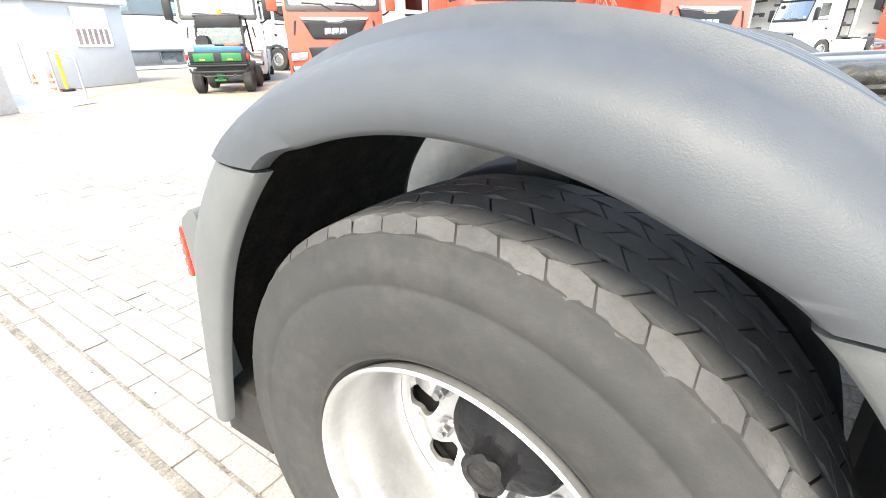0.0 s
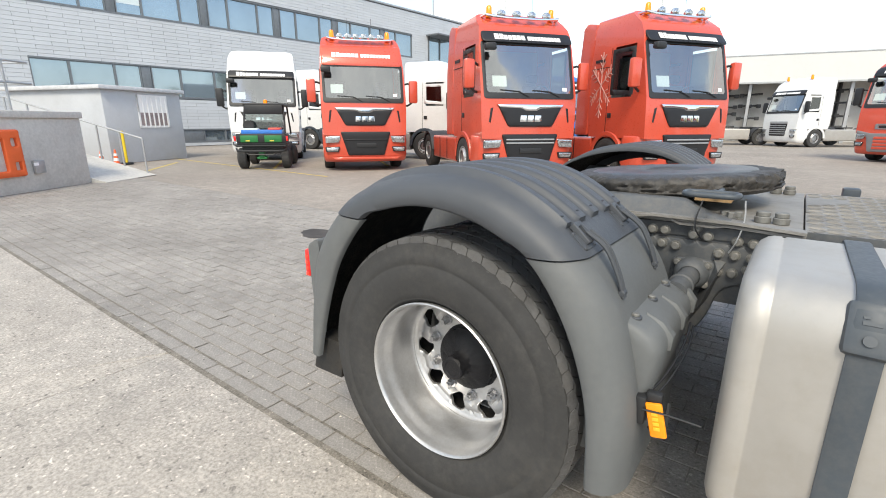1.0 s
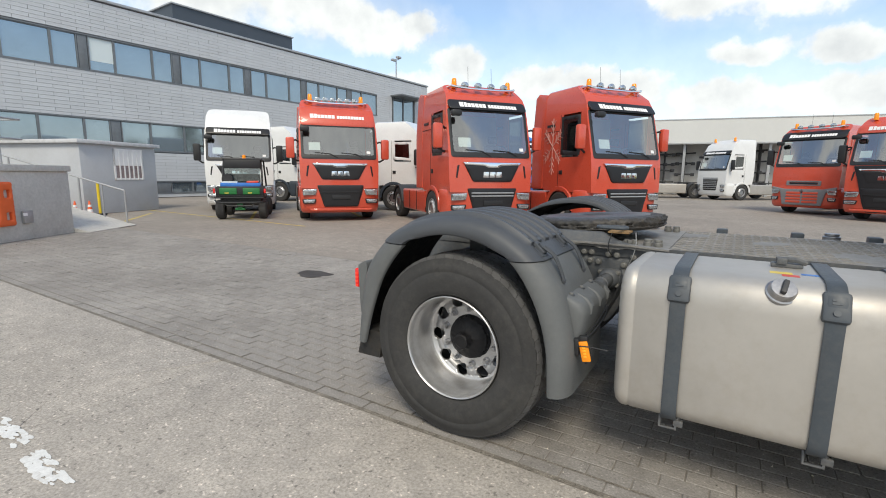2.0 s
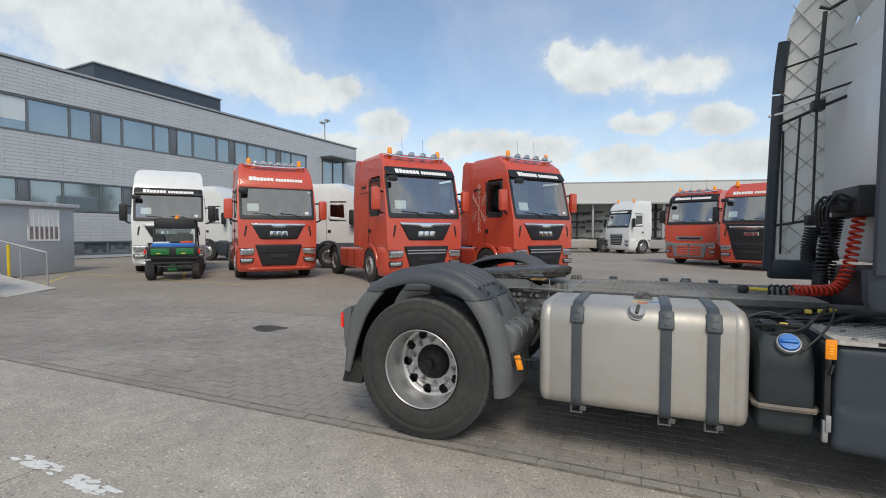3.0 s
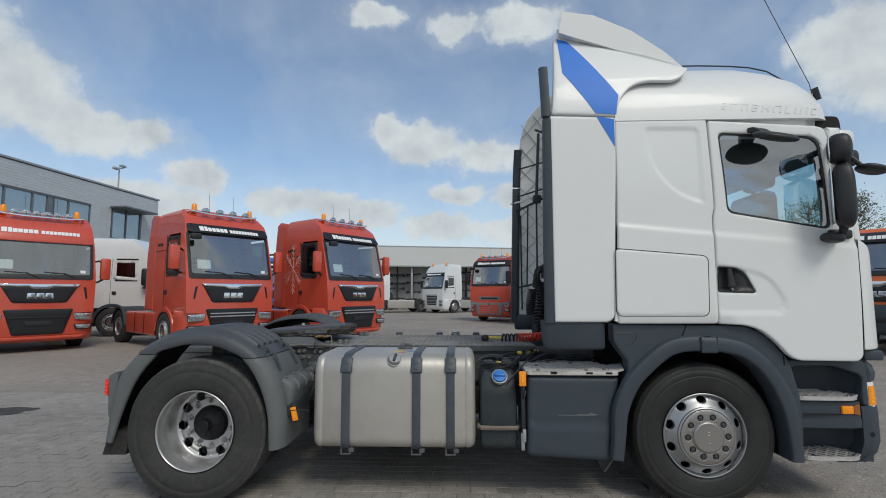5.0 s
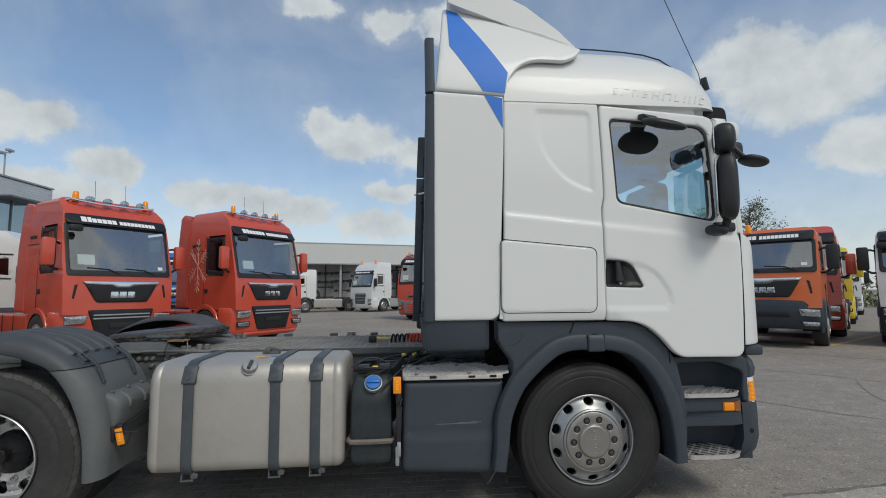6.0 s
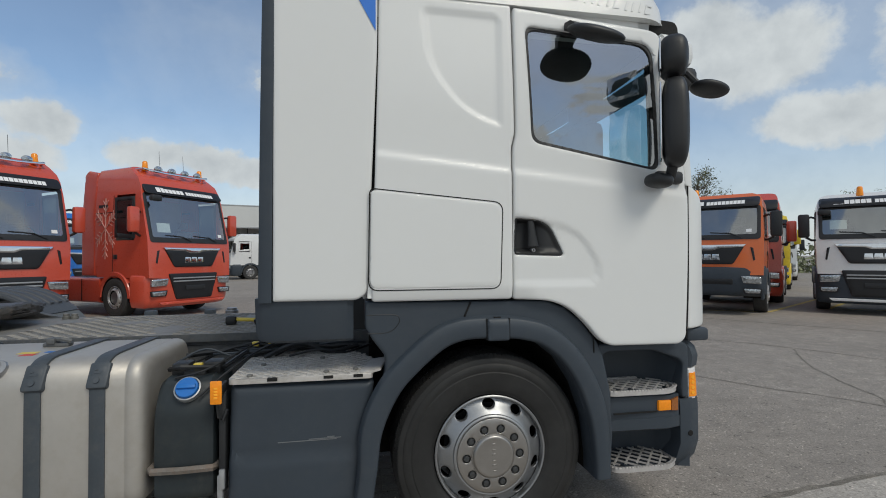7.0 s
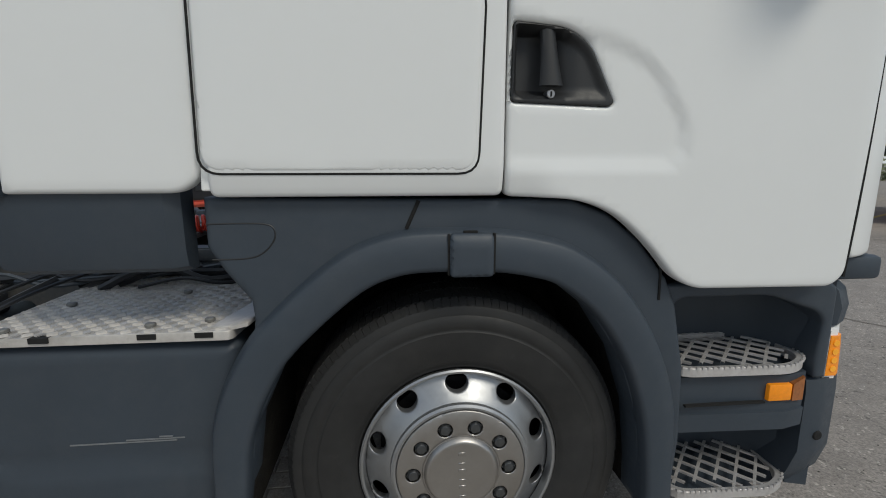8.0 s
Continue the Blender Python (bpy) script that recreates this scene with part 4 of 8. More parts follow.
part("spoiler_lip", loft(bmesh.new(), [[(x, y, z) for y, z in ((-0.055 + k, zt - 0.012), (-0.06 + k, zt + 0.006), (0.2, zt + 0.075), (0.2, zt - 0.005))] for x, zt, k in ((2.77, 3.60, 0.27), (2.95, 3.545, 0.24), (3.2, 3.455, 0.19), (3.45, 3.36, 0.14), (3.62, 3.29, 0.12), (3.74, 3.245, 0.14))]), WHITE, tractor)
part("deflector_bolt", disc(bmesh.new(), 0.014, 0.08, 0.02, 14, (3.62, 0, 3.185), bevel=0.004), NUT, tractor)
for z0, z1, yy, lean in ((1.29, 2.815, -0.055, 0.0), (2.845, 3.29, -0.03, 0.11)):
    part("edge_strip", loft(bmesh.new(), [[(x + 0.02 * step_fn((z - 1.3) / 2), y + lean * (z - z0) / 0.45, z) for x, y in ((2.575, yy + 0.03), (2.58, yy + 0.0), (2.60, yy - 0.012), (2.64, yy - 0.012), (2.645, yy + 0.06), (2.60, yy + 0.07))] for z in (z0, (z0 + z1) / 2, z1)]), PLASTIC, tractor, "dark rubber trailing edge")
part("deflector_skirt", loft(bmesh.new(), [[(x, y, z) for x, y in ((2.56 + a, -0.03 + b), (2.60 + a, -0.055 + b), (2.98, -0.055 + b), (3.01, -0.03 + b), (3.01, 0.05), (2.56 + a, 0.06))] for z, a, b in ((1.308, 0.0, 0.006), (1.15, 0.006, 0.01), (1.11, 0.02, 0.02), (1.095, 0.05, 0.05))]), PLASTIC, tractor, "dark grey lower skirt")

# the other side's deflector, seen from inside
FAR = W + 0.02
far_y = lambda z: FAR - 0.45 * max(0, z - 2.9) ** 1.6
panel("side_deflector", round_poly([(2.70, 1.23), (3.12, 1.23), (3.16, 2.8), (3.32, 4.04), (3.21, 4.0), (2.967, 3.837), (2.80, 3.68), (2.735, 3.48), (2.725, 3.1)], [0.02, 0.02, 0.1, 0.02, 0.05, 0.1, 0.1, 0.1, 0.1]), lambda u, v, d: (u, far_y(v) + d, v), DEFLECT_IN, tractor, "white side air deflector with quilted inner face", step=0.06, roll=0.01, thick=0.03)
bm = bmesh.new()
for k in range(-1, 12):
    for s in (1, -1):
        run = []
        for a in np.linspace(0, 1, 9):
            x, z = 2.735 + a * 0.40, 1.25 + k * 0.245 + (a if s > 0 else 1 - a) * 0.40
            if 1.26 < z < 3.62 + 0.3 * a:
                run.append((x, far_y(z) - 0.006, z))
        if len(run) > 2:
            tube(bm, run, 0.0045, 5)
part("quilt_seam", bm, QUILT, tractor)
for z0, z1 in ((1.14, 2.85), (2.88, 3.33)):
    part("edge_strip", loft(bmesh.new(), [[(x + 0.030 * (z - 1.14), far_y(z) + y, z) for x, y in ((2.590, -0.02), (2.60, -0.04), (2.66, -0.045), (2.69, -0.02), (2.69, 0.03), (2.60, 0.03))] for z in np.linspace(z0, z1, 4)]), PLASTIC, tractor, "dark rubber trailing edge")
part("deflector_skirt", boxes((2.64, 3.1, FAR - 0.04, FAR + 0.03, 1.05, 1.24), bevel=0.03), PLASTIC, tractor)
for pts, r in (([(2.86, 1.95, 3.45), (2.93, 1.95, 3.42), (3.1, 1.9, 3.5)], 0.022), ([(2.90, 1.95, 3.4), (2.86, 1.95, 2.62)], 0.024), ([(2.70, FAR - 0.06, 2.74), (3.05, 1.8, 2.74)], 0.014), ([(2.72, FAR - 0.06, 3.1), (3.1, 1.9, 3.08)], 0.014),
               ([(2.70, FAR - 0.05, 2.56), (2.9, 1.95, 2.6), (3.1, 1.75, 2.66)], 0.02), ([(2.86, 1.95, 2.6), (2.85, 1.95, 1.6)], 0.015), ([(2.78, 2.1, 2.56), (2.76, 2.15, 1.6)], 0.013), ([(2.70, FAR - 0.05, 1.58), (2.85, 1.95, 1.62), (3.1, 1.7, 1.64)], 0.018), ([(2.735, FAR - 0.05, 2.5), (2.735, FAR - 0.05, 1.3)], 0.014)):
    part("deflector_strut", tube(bmesh.new(), pts, r * 0.72, 8), BLACK, tractor, "black deflector strut")
for a, b in ((2.82, 2.56), (2.80, 1.57)):
    part("strut_clamp", boxes((a, a + 0.09, 1.9, 2.0, b, b + 0.09), bevel=0.01), BLACK, tractor)
part("cable_tie", tube(bmesh.new(), [(2.62, FAR + 0.0, 2.66), (2.75, FAR - 0.1, 2.67), (2.95, 1.9, 2.70)], 0.012, 6), SIGNWHITE, tractor)

# ---- front wing, steps and bumper ----
INNER = [(3.10, 0.335), (3.122, 0.487), (3.147, 0.665), (3.225, 0.835), (3.322, 0.943), (3.441, 1.042), (3.526, 1.079), (3.612, 1.090), (3.773, 1.087), (3.878, 1.072), (3.962, 1.043), (4.066, 0.96), (4.158, 0.82), (4.220, 0.64), (4.245, 0.44), (4.248, 0.34)]
WING = [(3.065, 1.283), (3.065, 1.16), (3.10, 1.10), (3.16, 1.02), (3.165, 0.97), (3.14, 0.82), (3.07, 0.56), (3.035, 0.34)] + INNER + [(4.345, 0.33), (4.36, 0.55), (4.35, 0.78), (4.31, 0.97), (4.275, 1.05), (4.185, 1.16), (4.09, 1.235), (3.99, 1.272)]


panel("front_wing", WING, side(-0.035), PLASTIC, tractor, "dark grey front wheel arch", step=0.018, roll=0.012, thick=0.10)
# groove and pressing drawn as dark tubes, their shade put into the colour
part("wing_groove", tube(bmesh.new(), [(3.588, -0.035, 1.272), (3.556, -0.035, 1.200)], 0.0055, 6), GAP_SHADE, tractor)
press = smooth_path([(3.068, 1.218, 0), (3.14, 1.219, 0), (3.205, 1.217, 0), (3.228, 1.205, 0), (3.228, 1.178, 0), (3.20, 1.145, 0), (3.16, 1.131, 0), (3.075, 1.129, 0)], 5)
part("pressed_line", tube(bmesh.new(), [(p.x, -0.0345, p.y) for p in press], 0.0022, 5), BLACK, tractor)
part("wing_seam", tube(bmesh.new(), [(4.253, -0.036, 1.105), (4.256, -0.036, 0.99)], 0.004, 6), GAP_SHADE, tractor)
# flare round the arch, standing proud of the wing
fp = smooth_path([(x, z, 0) for x, z in INNER], 6)
bm = bmesh.new()
rings = []
for k, p in enumerate(fp):
    d = (fp[min(k + 1, len(fp) - 1)] - fp[max(k - 1, 0)]).normalized()
    nx, nz = -d.y, d.x
    w = 0.104 - 0.022 * step_fn((0.75 - p.y) / 0.35)
    rings.append([(p.x + nx * f, y, p.y + nz * f) for f, y in ((0.004, 0.06), (-0.002, -0.03), (0.0, -0.062), (0.006, -0.072), (0.016, -0.0755), (w * 0.6, -0.0745), (w * 0.9, -0.071), (w * 0.97, -0.066), (w + 0.004, -0.045), (w + 0.010, -0.030))])
loft(bm, rings, (False, False), False)
part("arch_flare", bm, PLASTIC, tractor, "raised flare round the wheel arch", sharp=50)
part("wing_clip", skin(bmesh.new(), rect(3.664, 3.776, 1.080, 1.192, 0.012), lambda u, v, d: (u, -0.089 + d + 0.012 * step_fn((v - 1.165) / 0.03), v), step=0.02, roll=0.008, thick=0.06), PLASTIC, tractor, "clip over the flare joint")
for x in (3.659, 3.776):
    part("clip_gap", boxes((x, x + 0.005, -0.0775, -0.03, 1.085, 1.19)), GAP_SHADE, tractor)
part("clip_slot", boxes((3.70, 3.735, -0.072, -0.06, 1.192, 1.197)), GAP_SHADE, tractor)
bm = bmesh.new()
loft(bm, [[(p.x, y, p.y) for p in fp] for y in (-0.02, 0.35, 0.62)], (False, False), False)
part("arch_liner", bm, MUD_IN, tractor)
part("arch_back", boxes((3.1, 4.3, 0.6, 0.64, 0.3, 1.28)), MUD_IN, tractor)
steer_wheel(tractor, 3.705, 0.016, 0.490, -0.03)
steer_wheel(tractor, 3.705, W - 0.016, 0.490, 0.1, True)
# step well
part("step_well", loft(bmesh.new(), [[(4.30, 0.24, z), (4.66, 0.24, z), (4.76, 0.17, z), (4.80, 0.04, z), (4.86, 0.02, z), (4.92, 0.5, z), (4.30, 0.5, z)] for z in (0.32, 0.7, 1.05)]), PLASTIC, tractor, "dark grey step well")
panel("step_frame", round_poly([(4.29, 1.028), (4.80, 1.028), (4.835, 1.0), (4.835, 0.715), (4.795, 0.715), (4.79, 0.78), (4.802, 0.90), (4.775, 0.93), (4.70, 0.955), (4.62, 0.985), (4.35, 0.985), (4.32, 0.97), (4.315, 0.84), (4.29, 0.84)], [0.01, 0.05, 0.03, 0.01, 0.01, 0.05, 0.04, 0.05, 0.05, 0.05, 0.03, 0.03, 0.01, 0.01]), side(-0.014), PLASTIC, tractor, step=0.025, roll=0.012, thick=0.25)


def tread_step(z, x0, x1, y0, depth):
    """An open step: a rim, a lozenge grating and studs along its edges."""
    tray = part("step_tread", bmesh.new(), STEP, tractor, "light grey open grating step")
    out = round_poly([(x0, y0), (x1 - 0.10, y0 - 0.012), (x1 - 0.01, y0 + 0.05), (x1, y0 + depth), (x0, y0 + depth)], [0.06, 0.06, 0.05, 0.02, 0.01])
    inn = round_poly([(x0 + 0.016, y0 + 0.018), (x1 - 0.11, y0 + 0.006), (x1 - 0.03, y0 + 0.06), (x1 - 0.02, y0 + depth - 0.016), (x0 + 0.016, y0 + depth - 0.016)], [0.05, 0.05, 0.04, 0.02, 0.01])
    bm = bmesh.new()
    skin(bm, out, lambda u, v, d: (u, v, z - d), [inn], step=0.03, roll=0.003, thick=0.024)
    for k in range(-4, 12):
        for s in (1, -1):
            xs = [x0 + k * 0.07 + (t if s > 0 else 0.24 - t) * 1.0 for t in np.linspace(0, 0.24, 9)]
            ys = np.linspace(y0 + 0.012, y0 + depth - 0.012, 9)
            pts = [(x, y, z - 0.0020 - (0.0012 if s > 0 else 0.0)) for x, y in zip(xs, ys)]
            run = [p for p in pts if inside(np.array([[p[0], p[1]]]), inn)[0]]
            if len(run) > 1:
                for (a, b) in zip(run, run[1:]):
                    d = (Vector(b) - Vector(a)).normalized().cross(Vector((0, 0, 1))) * 0.0045
                    q = [Vector(a) - d, Vector(b) - d, Vector(b) + d, Vector(a) + d]
                    vs = [bm.verts.new(p) for p in q] + [bm.verts.new(p - Vector((0, 0, 0.007))) for p in q]
                    for f in ((0, 1, 2, 3), (0, 4, 5, 1), (2, 6, 7, 3)):
                        bm.faces.new([vs[i] for i in f])
    for (u, v) in densify(out, 0.016):
        box(bm, u - 0.004, u + 0.004, v - 0.003, v + 0.003, z - 0.004, z + 0.004)
    bmesh.ops.recalc_face_normals(bm, faces=bm.faces)
    bm.to_mesh(tray.data)
    bm.free()
    # added dark sheet below the grating, in place of the shade under it
    part("step_shadow_tray", boxes((x0 + 0.03, x1 - 0.12, y0 + 0.05, y0 + depth - 0.02, z - 0.045, z - 0.038)), PLASTIC, tray)
    return tray


tread_step(0.778, 4.335, 4.80, -0.035, 0.28)
tread_step(0.370, 4.360, 4.79, -0.03, 0.30)
bm = bmesh.new()
loft(bm, [[(x, y, z) for x, y in ((4.35, -0.005 + k), (4.70, -0.02 + k), (4.78, 0.0 + k), (4.80, 0.2), (4.35, 0.2))] for z, k in ((0.735, 0.0), (0.62, 0.0), (0.618, -0.008), (0.56, -0.006), (0.545, 0.02))])
part("step_panel", bm, PLASTIC, tractor, "dark grey panel between the steps")
sm = part("side_marker", boxes((4.636, 4.712, -0.032, 0.02, 0.657, 0.711), bevel=0.005), AMBER, tractor, "amber side marker")
part("reflector_wedge", loft(bmesh.new(), [[(4.713, -0.033, z), (4.765, -0.016, z + k), (4.785, 0.03, z + k), (4.713, 0.03, z)] for z, k in ((0.657, -0.008), (0.711, 0.012))]), mat("dark_amber", (0.30, 0.10, 0.02), 0.2, vary=0.2, scale=80), sm, "dark amber reflector wedge")
part("panel_groove", boxes((4.375, 4.63, -0.0285, -0.015, 0.651, 0.656)), GAP_SHADE, tractor)
bm = bmesh.new()
loft(bm, [[(4.79 + a, 0.0 + b, z), (4.85 + a, 0.0 + b, z), (4.925 + a, 0.03 + b, z), (4.985 + a, 0.12, z), (5.03 + a, 0.5, z), (5.05 + a, 1.24, z), (5.03 + a, W - 0.5, z), (4.985 + a, W - 0.12, z), (4.85, W, z), (4.79, W, z), (4.75, 1.24, z)] for z, a, b in ((0.285, -0.10, 0.11), (0.30, -0.065, 0.07), (0.33, -0.04, 0.04), (0.38, -0.016, 0.014), (0.46, 0, 0), (0.66, 0.0, 0.0), (0.705, -0.005, 0.0), (0.71, -0.02, 0.03))])
part("bumper", bm, PLASTIC, tractor, "dark grey front bumper")
part("tow_hole", disc(bmesh.new(), 0.016, 0.03, -0.004, 16, (4.852, 0, 0.512), bevel=0.003), GAP_SHADE, tractor)
hl = part("headlight_body", loft(bmesh.new(), [[(4.838, 0.012, z), (4.890 + k, 0.012, z), (4.935 + k, 0.05, z), (4.99 + k, 0.3, z), (4.8, 0.3, z)] for z, k in ((0.70, 0.0), (0.79, -0.004), (0.868, -0.012))]), SIGNWHITE, tractor, "clear headlight with amber indicator")
part("indicator", loft(bmesh.new(), [[(4.852 + e, 0.006, z), (4.888 + k, 0.006, z), (4.912 + k, 0.022, z), (4.925, 0.08, z), (4.852, 0.08, z)] for z, k, e in ((0.712, 0.0, 0.0), (0.79, -0.003, 0.002), (0.842, -0.008, 0.004))]), AMBER, hl, "amber front indicator")
part("indicator_rim", boxes((4.840, 4.851, 0.004, 0.03, 0.700, 0.862), bevel=0.003), LAMP, hl)
for k in range(4):
    part("reflector_cell", disc(bmesh.new(), 0.010, 0.0065, 0.0035, 10, (4.875, 0, 0.735 + k * 0.028)), mat("bright_amber", (0.92, 0.40, 0.03), 0.2, emit=0.12) if "bright_amber" not in bpy.data.materials else bpy.data.materials["bright_amber"], hl)
bm = bmesh.new()
loft(bm, [[(4.80, 0.03 + b, z), (4.88 + a, 0.01 + b, z), (4.945 + a, 0.05 + b, z), (4.99 + a, 0.3, z), (5.0, W / 2, z), (4.99 + a, W - 0.3, z), (4.88, W - 0.01, z), (4.78, W / 2, z)] for z, a, b in ((0.875, -0.01, 0.0), (0.93, 0.0, 0.0), (0.985, -0.02, 0.0), (1.03, -0.06, 0.02))])
part("bumper_top", bm, PLASTIC, tractor)
part("corner_wedge", boxes((4.835, 4.972, -0.01, 0.12, 1.022, 1.095), bevel=0.016), PLASTIC, tractor)
part("grille_mask", boxes((4.86, 4.99, 0.14, W - 0.14, 1.03, 1.9), bevel=0.06), WHITE, tractor)

# ---- battery box, fluid tank and fuel tank ----
BX = round_poly([(2.435, 0.335), (3.035, 0.305), (3.11, 0.885), (3.09, 0.90), (2.445, 0.905)], [0.05, 0.06, 0.02, 0.04, 0.03])
panel("battery_cover", BX, side(0.0), PLASTIC, tractor, "scuffed dark grey battery box cover", step=0.035, roll=0.035, thick=0.5,
      relief=lambda u, v: -0.012 * step_fn((v - 0.77) / 0.02) * step_fn((0.80 - v) / 0.01 + 1) * step_fn(-sdf_rect(u, v, 2.53, 3.0, 0.74, 0.775, 0.01) / 0.01) - 0.008 * step_fn(-sdf_rect(u, v, 2.45, 3.03, 0.56, 0.60, 0.015) / 0.012) + 0.006 * step_fn((0.58 - v) / 0.02))
bm = bmesh.new()
for (a, b, c) in ((2.66, 2.93, 0.626), (2.80, 2.95, 0.632), (2.885, 2.92, 0.638)):
    box(bm, a, b, -0.0025, 0.004, c, c + 0.0035)
part("scratch", bm, STRAP_LIGHT, tractor)


def checker(name, outline, z, thick, material, parent, pitch, label, keep=None):
    """Tread plate: a sheet with raised lozenges, pairs of bars that turn from cell to cell."""
    ob = part(name, skin(bmesh.new(), outline, lambda u, v, d: (u, v, z - d), step=0.2, roll=0.003, thick=thick), material, parent, label)
    bm = bmesh.new()
    P = np.array(outline)
    lo, hi = P.min(0), P.max(0)
    for i in range(int((hi[0] - lo[0]) / pitch)):
        for j in range(int((hi[1] - lo[1]) / pitch)):
            cx, cy = lo[0] + (i + 0.6) * pitch, lo[1] + (j + 0.6) * pitch
            if not inside(np.array([[cx, cy]]), [tuple(p) for p in outline])[0] or (keep and not keep(cx, cy)):
                continue
            a = 0.6 if (i + j) % 2 else -0.6
            for s in (-2, -1, 0, 1, 2):
                d, e = Vector((math.cos(a), math.sin(a), 0)), Vector((-math.sin(a), math.cos(a), 0))
                c = Vector((cx, cy, z)) + e * s * pitch * 0.165
                l, w = d * pitch * 0.44, e * pitch * 0.055
                vs = [bm.verts.new(c + q) for q in (-l, -w, l, w)] + [bm.verts.new(c + q * 0.55 + Vector((0, 0, 0.0028))) for q in (-l, -w, l, w)]
                bm.faces.new(vs[4:])
                for k in range(4):
                    bm.faces.new((vs[k], vs[(k + 1) % 4], vs[4 + (k + 1) % 4], vs[4 + k]))
    bmesh.ops.recalc_face_normals(bm, faces=bm.faces)
    tagged(part("raised_pattern", bm, material, ob), kind="stuff")
    return ob


plate = checker("tread_plate", round_poly([(2.44, -0.015), (3.10, -0.02), (3.13, 0.30), (2.98, 0.62), (2.60, 0.62), (2.44, 0.45)], [0.03, 0.02, 0.02, 0.02, 0.02, 0.02]), 0.938, 0.022, CHECKER, tractor, 0.029, "light grey aluminium checker plate over the battery box")
for x, y in ((2.53, 0.02), (2.88, 0.03), (2.55, 0.25), (2.84, 0.36), (3.02, 0.06)):
    part("plate_bolt", disc(bmesh.new(), 0.014, 0.938, 0.95, 10, (x, y, 0), "z", 0.003), BOLT, plate)
for x in (2.615, 2.87, 3.01):
    part("plate_slot", boxes((x, x + 0.045, -0.0225, 0.0, 0.922, 0.936)), GAP_SHADE, plate)
part("plate_flap", skin(bmesh.new(), [(3.04, 0.0), (3.14, -0.01), (3.19, 0.20), (3.10, 0.26)], lambda u, v, d: (u, v, 0.946 + 0.25 * max(0, u - 3.09) - d), step=0.04, roll=0.003, thick=0.01), CHECKER, tractor)

fl = bmesh.new()
ring = lambda x, g: [(x, y, z) for y, z in round_poly([(0.03 + g, 0.375 + g), (0.40 - g, 0.375 + g), (0.40 - g, 0.93 - g * 2), (0.10 + g, 0.93 - g * 2), (0.03 + g, 0.80 - g)], 0.05)]
loft(fl, [ring(2.105, 0.03), ring(2.115, 0.01), ring(2.14, 0.0), ring(2.34, 0.0), ring(2.365, 0.01), ring(2.375, 0.03)])
fluid = part("fluid_tank", fl, FLUID_TANK, tractor, "dark plastic fluid tank with blue cap")
cap = part("blue_cap", lathe(bmesh.new(), [(0.048, 0.03), (0.05, 0.0), (0.047, -0.012), (0.0001, -0.014)], 28), BLUECAP, fluid, "blue screw cap")
box_bm = boxes((-0.04, 0.04, -0.026, -0.010, -0.010, 0.010), bevel=0.004)
part("cap_grip", box_bm, BLUECAP, cap)
part("cap_ring", lathe(bmesh.new(), [(0.05, 0.03), (0.058, 0.028), (0.058, 0.002), (0.052, 0.0), (0.05, 0.01)], 28), GALV, cap)
cap.location, cap.rotation_euler = (2.25, 0.045, 0.895), (radians(-38), 0, 0)
bm = bmesh.new()
tube(bm, [(2.375, 0.2, 0.53), (2.385, 0.05, 0.53), (2.37, 0.02, 0.53), (2.24, 0.012, 0.53), (2.11, 0.02, 0.53), (2.095, 0.05, 0.53), (2.10, 0.2, 0.53)], 0.017, 6)
part("tank_band", bm, mat("rusty_band", (0.19, 0.17, 0.15), 0.7, vary=0.3, scale=12, dirt=0.5, dirt_color=(0.16, 0.09, 0.05)), fluid, "rusty steel band")
for q in ((2.14, 2.22, 0.16, 0.26, 0.92, 0.985), (2.28, 2.36, 0.18, 0.28, 0.92, 0.985), (2.20, 2.30, 0.14, 0.2, 0.92, 0.955)):
    part("tank_fitting", boxes(q, bevel=0.012), BLACK, fluid)
part("fluid_hose", tube(bmesh.new(), [(2.12, 0.2, 0.95), (2.2, 0.12, 0.975), (2.3, 0.15, 0.965), (2.37, 0.22, 0.95), (2.45, 0.35, 1.0)], 0.012, 6), BLACK, fluid)
part("yellow_fitting", boxes((2.235, 2.275, 0.17, 0.20, 0.955, 0.98), bevel=0.005), YELLOWP, fluid)
part("cable", tube(bmesh.new(), smooth_path([(2.18, 0.10, 0.93), (2.32, 0.10, 0.965), (2.48, 0.35, 1.03), (2.62, 0.75, 1.02)], 8), 0.006, 6), BLACK, tractor, "thin black cable")
part("cable", tube(bmesh.new(), smooth_path([(2.31, 0.02, 0.86), (2.42, 0.10, 0.955), (2.52, 0.3, 1.01), (2.64, 0.7, 1.02)], 8), 0.006, 6), BLACK, tractor, "thin black cable")


def marker(x, y, z, tilt, w=0.05, h=0.105):
    body = part("side_marker", boxes((-w / 2, w / 2, -0.012, 0.0, -h / 2, h / 2), bevel=0.006), AMBER, tractor, "amber side marker lamp")
    part("lens_bars", boxes(*[(-0.008, 0.008, -0.0145, -0.011, a - 0.005, a + 0.004) for a in (-0.022, -0.008, 0.006, 0.02)], bevel=0.001), mat("bright_amber", (0.92, 0.40, 0.03), 0.2, emit=0.12) if "bright_amber" not in bpy.data.materials else bpy.data.materials["bright_amber"], body)
    body.location, body.rotation_euler = (x, y, z), (0, tilt, 0)
    return body


marker(2.405, -0.06, 0.895, 0.0)
part("marker_bracket", boxes((2.385, 2.425, -0.06, 0.06, 0.87, 0.92), (2.40, 2.43, 0.0, 0.05, 0.42, 0.88), bevel=0.006), BLACK, tractor)
